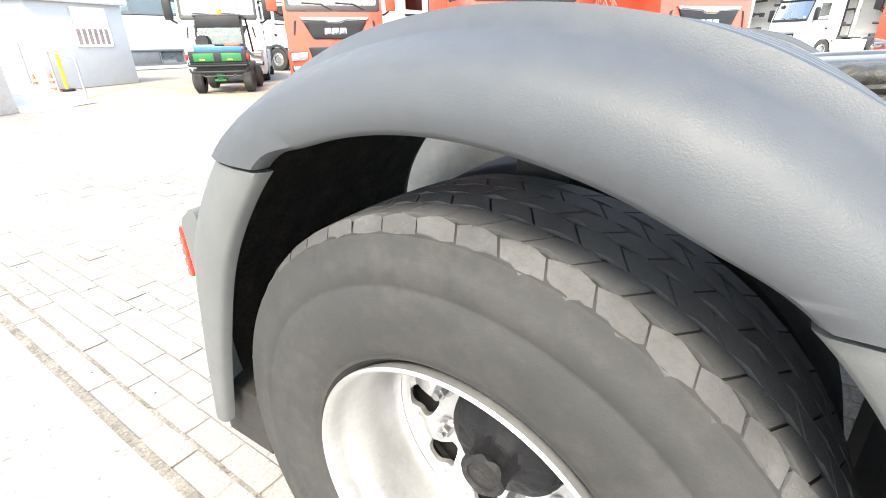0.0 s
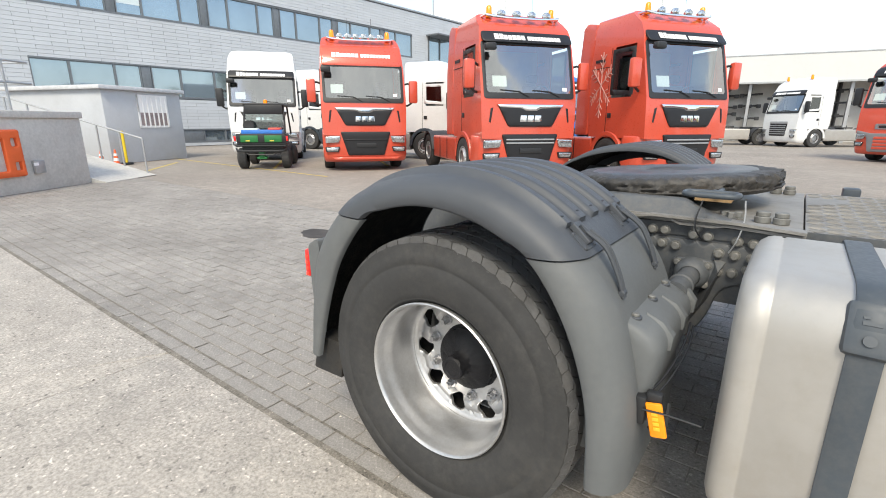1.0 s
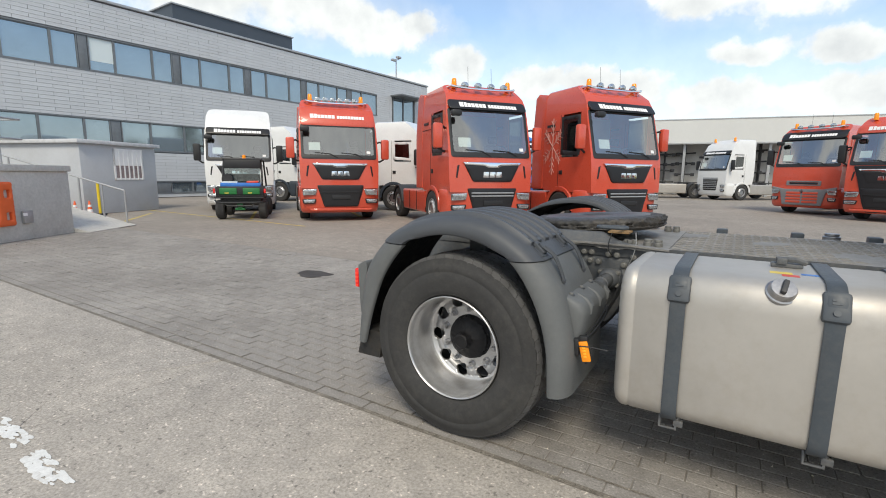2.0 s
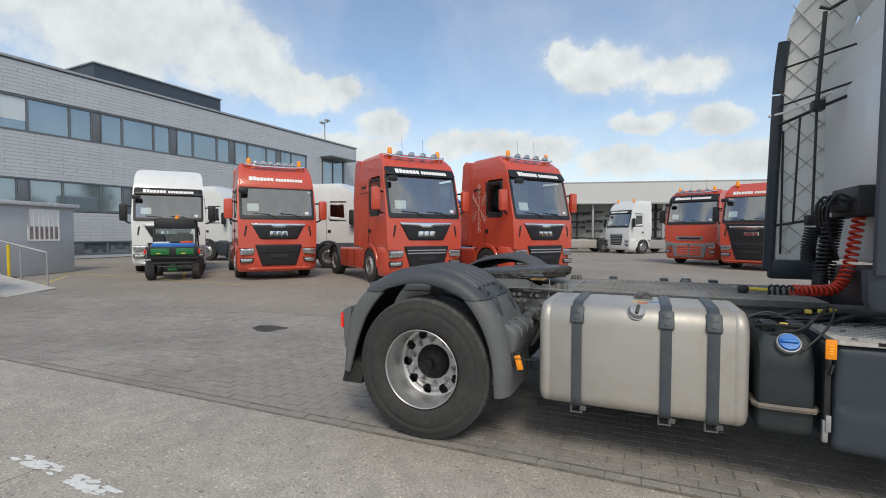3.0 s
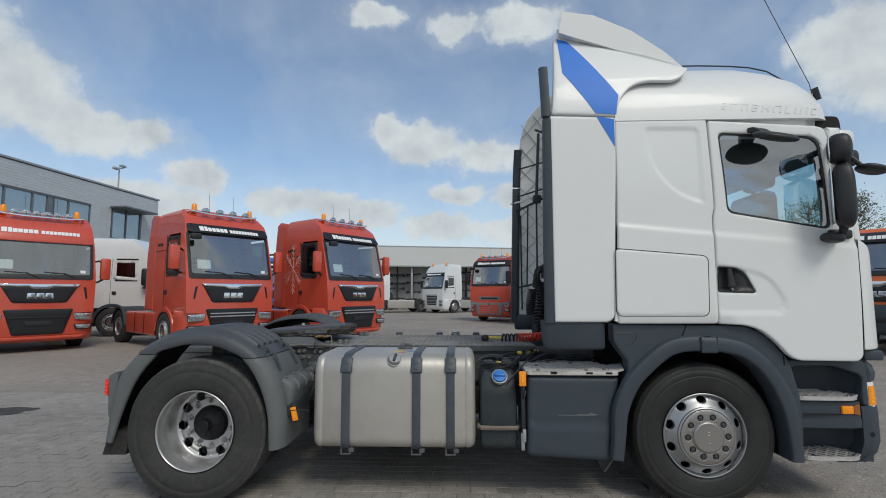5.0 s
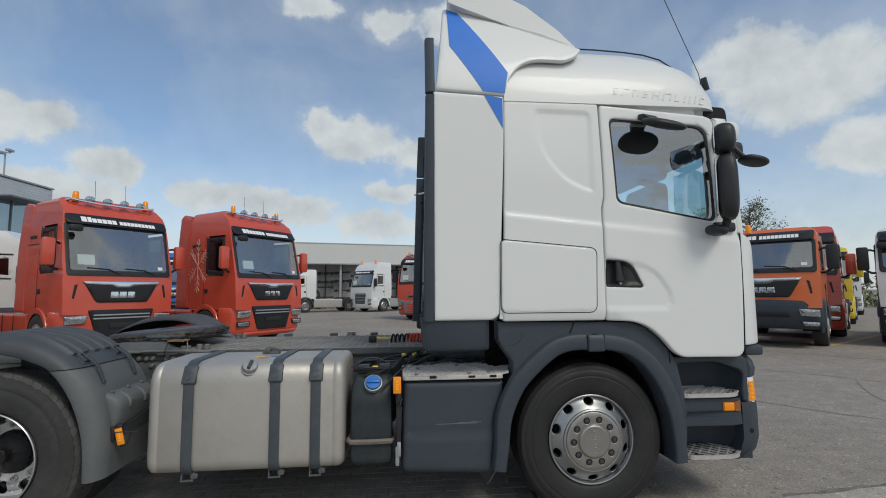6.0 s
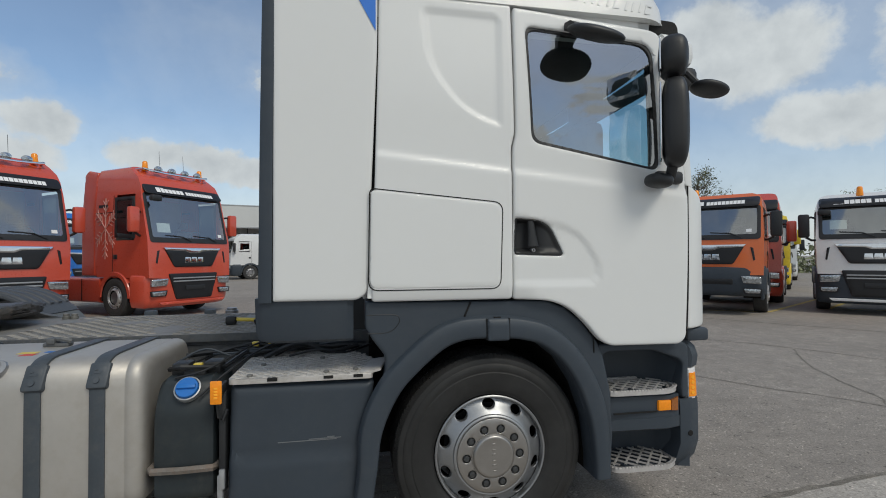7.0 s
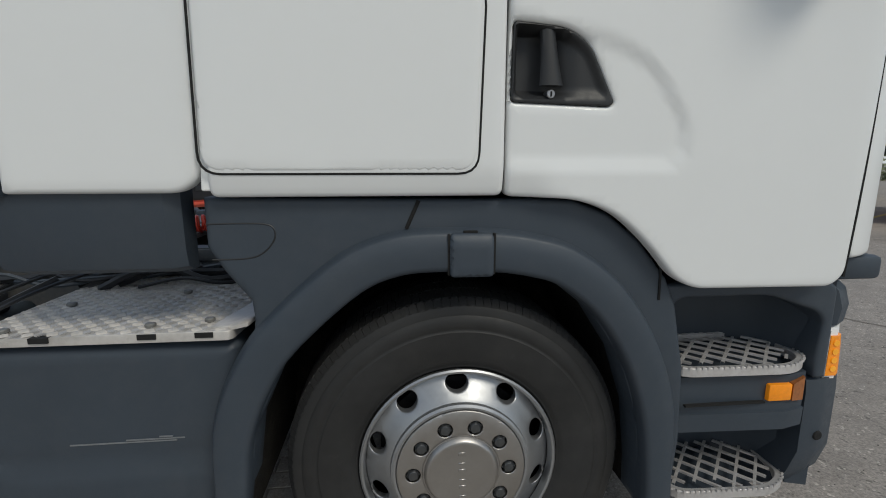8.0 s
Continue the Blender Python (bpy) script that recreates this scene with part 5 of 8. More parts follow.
part("marker_cable", tube(bmesh.new(), [(2.40, -0.03, 0.85), (2.405, -0.02, 0.77), (2.42, -0.01, 0.75), (2.435, 0.0, 0.80)], 0.008, 6), BLACK, tractor)
part("latch", boxes((2.395, 2.42, -0.01, 0.02, 0.38, 0.50), (2.405, 2.43, -0.02, 0.0, 0.44, 0.53), bevel=0.005), GALV, tractor)

part("spray_flap", loft(bmesh.new(), [[(x, y, z) for x, z in ((2.93, 0.325), (3.06, 0.335), (3.055, 0.29), (3.02, 0.225), (2.995, 0.215))] for y in (0.06, 0.075, 0.42)]), BLACK, tractor, "black rubber spray flap under the battery box")
for k in range(7):
    part("flap_bristle", boxes((2.998 + 0.010 * k, 3.004 + 0.010 * k, 0.05, 0.062, 0.218 + 0.014 * k, 0.232 + 0.014 * k)), STRAP_LIGHT, tractor)

# fuel tank: rounded section drawn along x, with drawn-in ends
TKY0, TKY1, TKZ0, TKZ1 = 0.03, 0.66, 0.365, 1.045


def tank_section(g, n=6):
    return round_poly([(TKY0 + g, TKZ0 + g), (TKY1 - g, TKZ0 + g), (TKY1 - g, TKZ1 - g), (TKY0 + g, TKZ1 - g)], [0.085, 0.08, 0.1, 0.135], n)


bm = bmesh.new()
loft(bm, [[(x, y, z) for y, z in tank_section(g)] for x, g in ((0.86, 0.06), (0.862, 0.035), (0.872, 0.016), (0.89, 0.004), (0.905, 0.0), (0.925, 0.0), (0.929, 0.003), (0.935, 0.003), (0.939, 0.0),
                                                         (1.985, 0.0), (1.989, 0.003), (1.995, 0.003), (1.999, 0.0), (2.02, 0.0), (2.04, 0.004), (2.058, 0.016), (2.068, 0.035), (2.07, 0.06))])
fuel = part("fuel_tank", bm, ALU, tractor, "dull aluminium fuel tank with grey straps", sharp=50)
for x in (1.107, 1.633, 1.886):
    bm = bmesh.new()
    loft(bm, [[(x + dx, *p) for p in (tank_section(g, 7))] for dx, g in ((-0.031, -0.001), (-0.031, -0.009), (-0.027, -0.011), (0.027, -0.011), (0.031, -0.009), (0.031, -0.001))], (False, False))
    st = part("tank_strap", bm, STRAP, fuel, "dark grey steel strap")
    # tension block on the upper shoulder
    c = Vector((x, 0.040, 0.975))
    tip = Matrix.Translation(c) @ Matrix.Rotation(radians(-26), 4, "X")
    b0 = boxes((-0.044, 0.044, -0.012, 0.03, -0.062, 0.058), bevel=0.014)
    disc(b0, 0.012, -0.018, -0.01, 12, (0, 0, -0.028), "y")
    box(b0, -0.016, 0.016, -0.016, -0.010, 0.005, 0.013), box(b0, -0.016, -0.004, -0.016, -0.010, 0.018, 0.024)
    b0.transform(tip)
    part("strap_tensioner", b0, STRAP, st)
    bm = bmesh.new()
    tube(bm, [(x - 0.035, 0.07, 0.375), (x - 0.035, 0.06, 0.322), (x + 0.03, 0.06, 0.322), (x + 0.035, 0.07, 0.375)], 0.008, 6)
    box(bm, x + 0.02, x + 0.06, 0.055, 0.075, 0.335, 0.365, 0.004)
    part("strap_hook", bm, FRAME, st)
fc = part("filler_cap", lathe(bmesh.new(), [(0.052, 0.03), (0.056, 0.018), (0.056, 0.0), (0.05, -0.004), (0.047, -0.024), (0.043, -0.03), (0.0001, -0.031)], 30), NUT, fuel, "grey metal filler cap")
part("cap_lever", boxes((-0.010, 0.010, -0.048, -0.028, -0.032, 0.032), bevel=0.006), CHASSIS, fc)
fc.location, fc.rotation_euler = (1.464, 0.066, 1.004), (radians(-47), radians(15), 0)
bm = boxes((1.44, 1.56, 0.42, 0.47, 1.045, 1.065), (1.46, 1.5, 0.41, 0.47, 1.06, 1.09), bevel=0.006)
tube(bm, [(1.48, 0.44, 1.08), (1.53, 0.42, 1.085), (1.57, 0.43, 1.07)], 0.012, 6)
part("tank_sender", bm, FRAME, fuel)
part("tank_sticker", boxes((1.43, 1.51, 0.245, 0.295, 1.0455, 1.0465)), YELLOWP, fuel)
part("tank_sticker", boxes((1.47, 1.53, 0.195, 0.24, 1.0455, 1.0465)), REDHOSE, fuel)
part("tank_sticker", boxes((1.54, 1.60, 0.26, 0.295, 1.0455, 1.0465)), BLUECAP, fuel)

# ---- frame, deck and fifth wheel ----
bm = boxes((-0.9, 4.6, 0.725, 0.80, 0.74, 1.028), (-0.9, 4.6, 1.68, 1.755, 0.74, 1.028), (-0.9, -0.82, 0.80, 1.68, 0.76, 1.0), (1.2, 1.3, 0.80, 1.68, 0.78, 0.96), (2.6, 2.75, 0.80, 1.68, 0.78, 0.96))
part("chassis_frame", bm, FRAME, tractor, "dusty dark grey ladder frame")
part("axle", tube(bmesh.new(), [(0.022, 0.3, 0.509), (0.022, W - 0.3, 0.509)], 0.09, 14), FRAME, tractor)
part("front_axle", tube(bmesh.new(), [(3.7, 0.3, 0.45), (3.7, W - 0.3, 0.45)], 0.07, 12), FRAME, tractor)
part("differential", mirror("tmp", 0, 1.24, 0.5, 0.24, 0.26, 0.24, tractor).data, None, tractor)
bpy.data.objects.remove(bpy.data.objects["tmp"])
part("engine_block", boxes((2.9, 4.6, 0.8, 1.7, 0.55, 1.25), (2.5, 3.0, 0.66, 1.5, 0.4, 0.9), (0.9, 2.4, 0.7, 0.84, 0.45, 0.7), bevel=0.04), BLACK, tractor)

for x in (0.42, -0.4):
    part("air_spring", lathe(bmesh.new(), [(0.001, 0.5), (0.12, 0.5), (0.13, 0.56), (0.12, 0.62), (0.13, 0.68), (0.12, 0.74), (0.001, 0.75)], 20, (x, 0.80, 0), "z"), BLACK, tractor)
part("gusset_plate", skin(bmesh.new(), round_poly([(0.42, 0.76), (0.55, 0.60), (0.66, 0.55), (0.735, 0.66), (0.77, 0.80), (0.90, 0.84), (0.92, 0.965), (0.42, 0.965)], 0.05), side(0.712), step=0.05, roll=0.008, thick=0.02), FRAME, tractor, "bolted frame bracket")
part("gusset_rib", loft(bmesh.new(), [[(0.735, 0.712, 0.91), (0.775, 0.712, 0.90), (0.76, 0.66, 0.87)], [(0.70, 0.712, 0.76), (0.735, 0.712, 0.75), (0.72, 0.655, 0.74)], [(0.61, 0.712, 0.58), (0.65, 0.712, 0.57), (0.63, 0.67, 0.57)]]), FRAME, tractor)
part("flange_plate", skin(bmesh.new(), rect(-0.6, 3.0, 0.975, 1.024, 0.01), side(0.717), step=0.3, roll=0.004, thick=0.01), FRAME, tractor)
bolt = shared("frame_bolt", lambda: lathe(disc(bmesh.new(), 0.019, 0.0, -0.004, 16), [(0.0155, -0.003), (0.0155, -0.016), (0.012, -0.019), (0.0001, -0.0195)], 12), BOLT)
for x, z in ((0.46, 0.993), (0.514, 0.992), (0.559, 0.993), (0.658, 0.988), (0.667, 1.015), (0.707, 0.987), (0.554, 0.940), (0.603, 0.937), (0.801, 0.981), (0.851, 0.979), (0.749, 0.930), (0.800, 0.929), (0.852, 0.925), (0.80, 0.862), (0.755, 0.860), (0.845, 0.881), (0.91, 0.98), (0.96, 0.978), (1.06, 0.98), (1.2, 0.98), (1.34, 0.98)):
    put("frame_bolt", bolt, tractor, (x, 0.712, z), x * 9)
rod = part("torque_rod", tube(bmesh.new(), [(0.672, 0.71, 0.845), (0.672, 0.60, 0.845), (0.665, 0.44, 0.84)], 0.036, 20), FRAME, tractor, "dusty suspension rod")
bm = skin(bmesh.new(), round_poly([(0.60, 0.90), (0.745, 0.90), (0.745, 0.79), (0.60, 0.79)], 0.03), side(0.688), step=0.03, roll=0.008, thick=0.03)
lathe(bm, [(0.062, 0.695), (0.060, 0.67), (0.048, 0.645), (0.038, 0.64)], 24, (0.672, 0, 0.845))
part("rod_flange", bm, FRAME, rod)
for x, z in ((0.622, 0.881), (0.722, 0.882), (0.622, 0.809), (0.722, 0.809)):
    put("flange_bolt", bolt, rod, (x, 0.688, z), x * 9).scale = (0.8, 1.0, 0.8)
part("rod_clamp", lathe(bmesh.new(), [(0.036, 0.535), (0.042, 0.532), (0.042, 0.516), (0.036, 0.513)], 24, (0.668, 0, 0.8425)), FRAME, rod)
# mounting plate under the coupling
part("mounting_plate", boxes((0.0, 0.98, 0.69, 1.79, 1.030, 1.044), bevel=0.004), DECK, tractor, "dusty steel mounting plate")
for dy, dz, x0 in ((0.0, 0.0, 0.05), (0.014, -0.016, 0.30)):
    bm = bmesh.new()
    zz = [(x0, 1.072), (x0 + 0.25, 1.072), (x0 + 0.31, 1.050), (x0 + 0.42, 1.050), (x0 + 0.46, 1.058), (0.80, 1.056), (0.99, 1.046)]
    loft(bm, [[(x, 0.668 + dy + a, z + dz + b) for x, z in zz] for a, b in ((0, -0.010), (0, 0), (0.06, 0.0), (0.06, -0.010))], (False, False), False)
    part("corrugated_edge", bm, DECK, tractor, "dusty pressed steel strip")
for y in (0.735, 1.72):
    part("coupling_bracket", skin(bmesh.new(), round_poly([(0.10, 1.044), (0.80, 1.050), (0.70, 1.072), (0.60, 1.112), (0.30, 1.112), (0.18, 1.072)], 0.015), lambda u, v, d: (u, y + d - (1.112 - v) * (0.8 if y < 1 else -0.8), v), step=0.05, roll=0.005, thick=0.05), FRAME, tractor, "steel coupling bracket")
for x, y in ((0.859, 0.80), (0.915, 0.80), (0.862, 1.70), (0.918, 1.70)):
    stud = part("stud", disc(bmesh.new(), 0.026, 1.044, 1.068, 18, (x, y, 0), "z", 0.003), BOLT, tractor)
    part("stud_head", disc(bmesh.new(), 0.022, 1.066, 1.086, 18, (x, y, 0), "z", 0.004), BOLT, stud)
for x, y in ((0.765, 0.755), (0.785, 0.785), (0.74, 0.78)):
    part("hex_nut", disc(disc(bmesh.new(), 0.022, 1.048, 1.056, 14, (x, y, 0), "z"), 0.015, 1.056, 1.078, 6, (x, y, 0), "z", 0.002), BOLT, tractor)
# greasy coupling plate
bm = bmesh.new()
prof = [(0.28, 1.092), (0.39, 1.092), (0.425, 1.096), (0.440, 1.103), (0.447, 1.112), (0.443, 1.120), (0.448, 1.129), (0.444, 1.138), (0.449, 1.147), (0.444, 1.157), (0.437, 1.166), (0.425, 1.172), (0.38, 1.175), (0.30, 1.176), (0.15, 1.176), (0.05, 1.174), (0.0001, 1.174)]
rings = []
for r, z in prof:
    rr = []
    for k in range(260):
        a = 2 * math.pi * k / 260
        nz = noise.noise((math.cos(a) * 5, math.sin(a) * 5, z * 60)) + 0.8 * noise.noise((math.cos(a) * 22, math.sin(a) * 22, z * 160)) + 0.5 * noise.noise((math.cos(a) * 60, math.sin(a) * 60, z * 260))
        q = r * (1 + (0.030 * nz if r > 0.4 else 0))
        x = 0.448 + q * math.cos(a)
        rr.append((x, 1.24 + q * 1.02 * math.sin(a), z + (0.004 * nz if r > 0.2 else 0) + 0.06 * (x - 0.448)))
    rings.append(rr)
loft(bm, rings, (True, True))
fifth = part("fifth_wheel", bm, GREASE, tractor, "fifth wheel plate caked in black grease", sharp=70)
wf = part("worn_face", lathe(bmesh.new(), [(0.36, 1.1735), (0.345, 1.1795), (0.25, 1.181), (0.12, 1.181), (0.11, 1.1745)], 60, (0.0, 0.0, 0), "z"), WORN, fifth, "worn shiny rubbing face")
for v in wf.data.vertices:
    v.co.z += 0.06 * v.co.x
    v.co.x, v.co.y = v.co.x + 0.448, v.co.y + 1.24
hd = part("release_handle", tube(bmesh.new(), [(p[0], p[1], 1.178) for p in round_poly([(0.655, 0.40), (0.805, 0.40), (0.805, 0.475), (0.655, 0.475)], 0.036, 6)], 0.0085, 10, True), STRAP, tractor, "grey release handle loop")
part("handle_rod", tube(bmesh.new(), [(0.73, 0.475, 1.178), (0.73, 0.62, 1.16), (0.72, 0.80, 1.145), (0.70, 0.95, 1.135)], 0.011, 8), STRAP, hd)
part("wood_shim", boxes((0.64, 0.76, 0.74, 0.86, 1.112, 1.122)), WOOD, tractor, "small plank under the coupling")
part("wire", tube(bmesh.new(), smooth_path([(0.805, 0.70, 1.13), (0.812, 0.69, 1.06), (0.80, 0.68, 0.99), (0.78, 0.69, 0.94)], 6), 0.003, 5), GALV, tractor)
part("wire", tube(bmesh.new(), smooth_path([(0.675, 0.69, 1.12), (0.665, 0.66, 1.06), (0.67, 0.65, 1.02), (0.69, 0.68, 0.98)], 6), 0.003, 5), BLACK, tractor)
deck = checker("deck_plate", rect(0.985, 2.62, 0.70, 1.78, 0.01), 1.047, 0.02, DECK, tractor, 0.05, "worn checker plate deck over the frame", keep=lambda x, y: noise.noise((x * 3, y * 3, 0)) > -0.25)
part("deck_edge", boxes((0.985, 2.62, 0.695, 0.70, 1.0, 1.046)), FRAME, deck)
far = part("fuel_tank", loft(bmesh.new(), [[(x, W - y, z - 0.09) for y, z in tank_section(g)] for x, g in ((0.86, 0.06), (0.872, 0.016), (0.905, 0.0), (2.42, 0.0), (2.455, 0.016), (2.47, 0.06))]), ALU, tractor, "aluminium fuel tank on the far side", sharp=50)
for x in (1.20, 1.70, 2.15):
    part("tank_strap", loft(bmesh.new(), [[(x + dx, W - y, z - 0.09) for y, z in tank_section(g, 7)] for dx, g in ((-0.031, -0.001), (-0.028, -0.011), (0.028, -0.011), (0.031, -0.001))], (False, False)), STRAP, far)
    part("strap_tensioner", boxes((x - 0.04, x + 0.04, W - 0.20, W - 0.10, 0.95, 1.03), bevel=0.01), STRAP, far)
part("filler_cap", disc(disc(bmesh.new(), 0.055, 0.95, 1.025, 24, (1.90, W - 0.2, 0), "z", 0.004), 0.045, 1.025, 1.045, 24, (1.90, W - 0.2, 0), "z", 0.004), NUT, far)


def coil(path, r_coil, turns, r, material, name, label, n=14):
    pts = smooth_path(path, 40)
    m = int(turns * n)
    out = []
    side_v = Vector((1, 0, 0))
    for i in range(m + 1):
        f = i / m * (len(pts) - 1)
        k = min(int(f), len(pts) - 2)
        c = pts[k].lerp(pts[k + 1], f - k)
        d = (pts[k + 1] - pts[k]).normalized()
        side_v = (side_v - d * side_v.dot(d)).normalized()
        a = 2 * math.pi * i / n
        out.append(c + r_coil * (math.cos(a) * side_v + math.sin(a) * d.cross(side_v)))
    return part(name, tube(bmesh.new(), out, r, 6), material, tractor, label)


coil([(2.93, 1.20, 1.66), (2.90, 1.20, 1.45), (2.86, 1.17, 1.25), (2.78, 1.12, 1.11), (2.64, 1.08, 1.085), (2.50, 1.06, 1.085)], 0.034, 24, 0.0105, REDHOSE, "coiled_hose", "red coiled air hose lying on the deck")
coil([(2.80, 1.32, 1.62), (2.77, 1.32, 1.4), (2.74, 1.30, 1.2), (2.72, 1.26, 1.09)], 0.042, 20, 0.0105, BLACK, "coiled_hose", "black coiled cable")
coil([(2.72, 1.45, 1.55), (2.70, 1.46, 1.4), (2.70, 1.46, 1.28)], 0.045, 14, 0.009, BLACK, "coiled_hose", "black coiled cable")
coil([(2.86, 1.40, 1.62), (2.83, 1.40, 1.4), (2.80, 1.37, 1.15)], 0.036, 20, 0.009, BLACK, "coiled_hose", "black coiled cable")
coil([(2.50, 1.06, 1.085), (2.42, 1.05, 1.085), (2.35, 1.04, 1.085)], 0.032, 4, 0.0085, BLACK, "coiled_hose", "black coiled hose end")
part("hose_coupling", boxes((2.16, 2.23, 1.02, 1.08, 1.048, 1.11), bevel=0.018), BLACK, tractor)
part("hose_coupling", tube(bmesh.new(), [(2.22, 1.05, 1.085), (2.35, 1.045, 1.08)], 0.013), YELLOWP, tractor)
rack = part("hose_rack", boxes((2.86, 3.02, 1.05, 1.55, 1.62, 1.84), bevel=0.02), BLACK, tractor, "black hose connection rack")
part("rack_bracket", boxes((2.80, 2.90, 1.15, 1.45, 1.66, 1.73), bevel=0.015), BLACK, rack)
for k in range(8):
    part("air_line", tube(bmesh.new(), smooth_path([(2.90, 1.12 + k * 0.05, 1.70), (2.78 - 0.01 * (k % 3), 1.13 + k * 0.05, 1.78 - 0.03 * (k % 3)), (2.74 + 0.02 * (k % 2), 1.22 + k * 0.04, 1.62), (2.84, 1.3 + k * 0.03, 1.3)], 6), 0.0105, 6), BLACK, rack)
part("cab_back_wall", boxes((3.05, 3.10, 0.05, W - 0.05, 1.28, 3.0), (2.98, 3.06, 0.9, 1.7, 1.7, 2.7), bevel=0.03), WHITE, tractor)
for k, pts in enumerate(([(2.35, 0.62, 0.95), (2.5, 0.66, 0.98), (2.65, 0.6, 0.96), (2.8, 0.72, 0.95)], [(2.3, 0.68, 0.93), (2.5, 0.72, 0.96), (2.75, 0.68, 0.95)], [(2.38, 0.55, 0.93), (2.46, 0.6, 0.97), (2.58, 0.66, 0.95)])):
    part("hose", tube(bmesh.new(), smooth_path(pts, 6), 0.018 - 0.002 * k), BLACK, tractor)

random.seed(31)
for k in range(14):      # hoses and cables that run under the cab behind the checker plate
    x0, y0 = 2.22 + 0.045 * k, random.uniform(0.42, 0.62)
    pts = [(x0 - 0.15, y0, random.uniform(0.93, 0.98)), (x0, y0 + random.uniform(-0.03, 0.05), random.uniform(0.97, 1.02)), (x0 + 0.15, y0 + random.uniform(0.0, 0.1), random.uniform(0.95, 1.0)), (x0 + 0.32, y0 + random.uniform(0.05, 0.2), 0.97)]
    part("hose", tube(bmesh.new(), smooth_path(pts, 5), random.choice((0.007, 0.010, 0.014)), 6), BLACK if k % 4 else STRAP, tractor)
for x, y in ((2.52, 0.55), (2.44, 0.50), (2.60, 0.62)):
    part("hose_fitting", boxes((x, x + 0.035, y, y + 0.03, 0.995, 1.02), bevel=0.005), YELLOWP, tractor)

# ---- rear mudguards ----
OUT = [(-0.635, 0.45), (-0.625, 0.66), (-0.585, 0.88), (-0.447, 1.062), (-0.300, 1.160), (-0.115, 1.218), (0.07, 1.236), (0.24, 1.213), (0.39, 1.143), (0.52, 1.038), (0.61, 0.92), (0.665, 0.75), (0.69, 0.58), (0.69, 0.40)]
INN = [(-0.568, 0.43), (-0.500, 0.668), (-0.408, 0.886), (-0.266, 1.058), (-0.165, 1.100), (-0.045, 1.127), (0.07, 1.130), (0.19, 1.110), (0.285, 1.075), (0.37, 1.032), (0.452, 0.935), (0.525, 0.795), (0.573, 0.620), (0.588, 0.39)]
RIBS = [0.009 + 0.1103 * k for k in range(5)]


def guard_pieces(y_sign, y0, parent):
    po, pi = smooth_path([(*p, 0) for p in OUT], 10), smooth_path([(*p, 0) for p in INN], 10)

    def section(k, ribs, wide):
        o, i = po[k], pi[k]
        d = (o - i).normalized()
        pts = [(i, -0.060), (i, -0.078), (i + d * 0.008, -0.086), (i.lerp(o, 0.30), -0.089), (i.lerp(o, 0.52), -0.084), (i.lerp(o, 0.70), -0.072), (i.lerp(o, 0.84), -0.053), (i.lerp(o, 0.93), -0.033), (i.lerp(o, 0.98), -0.014)]
        m = 76
        for j in range(m + 1):
            y = (0.504 + wide) * j / m
            lift = 0.019 * ribs * max(step_fn((0.040 - abs(y - c)) / 0.020) for c in RIBS)
            pts.append((o + d * lift, y))
        pts += [(o - d * 0.012, 0.510 + wide), (o - d * 0.03, 0.508 + wide), (o - d * 0.03, 0.500 + wide)]
        for j in range(8):
            pts.append((o - d * 0.016, 0.495 + wide - (0.485 + wide) * j / 7))
        pts += [(i.lerp(o, 0.6), -0.055)]
        return [(p.x, y0 + y_sign * y, p.y) for p, y in pts]
    n = len(po)
    a, b = 30, 90
    for (k0, k1, material, rib, label) in ((0, a, MUD_LIGHT, 0, "dusty grey rear mudguard section"), (a, b, MUD_DARK, 1, "dark ribbed top of the mudguard"), (b, n - 1, MUD_LIGHT, 0, "dusty grey front mudguard section")):
        sec = []
        for k in range(k0, k1 + 1):
            f = rib * step_fn((k - k0 - 6) / 14) * (1 if k < 84 else 0)
            q = section(k, f, 0.11 if k1 == a else 0.0)
            if rib:   # the top overlaps its neighbours
                q = [(x + (x - 0.03) * 0.008, y - 0.005 * y_sign * (1 if j < 6 else 0), z + 0.006) for j, (x, y, z) in enumerate(q)]
            sec.append(q)
        part("mudguard_section", loft(bmesh.new(), sec), material, parent, label, sharp=50)
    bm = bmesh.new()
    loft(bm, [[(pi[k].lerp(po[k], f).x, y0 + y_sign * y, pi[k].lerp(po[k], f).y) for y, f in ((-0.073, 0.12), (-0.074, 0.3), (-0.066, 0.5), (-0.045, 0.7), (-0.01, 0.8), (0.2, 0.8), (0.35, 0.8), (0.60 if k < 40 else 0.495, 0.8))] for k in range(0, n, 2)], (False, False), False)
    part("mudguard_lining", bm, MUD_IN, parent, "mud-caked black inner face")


guard_pieces(1, -0.018, tractor)
guard_pieces(-1, W + 0.018, tractor)
# dark notches where the ribs end, latches and front face of the near guard
for c in RIBS:
    y = c - 0.018
    part("rib_notch", loft(bmesh.new(), [[(0.4335 + a, y - w, 1.128 - b), (0.4335 + a, y + w, 1.128 - b), (0.428 + a, y + w * 0.7, 1.146 - b), (0.428 + a, y - w * 0.7, 1.146 - b)] for a, b, w in ((-0.010, -0.002, 0.011), (0.006, 0.002, 0.011))]), BLACK, tractor)
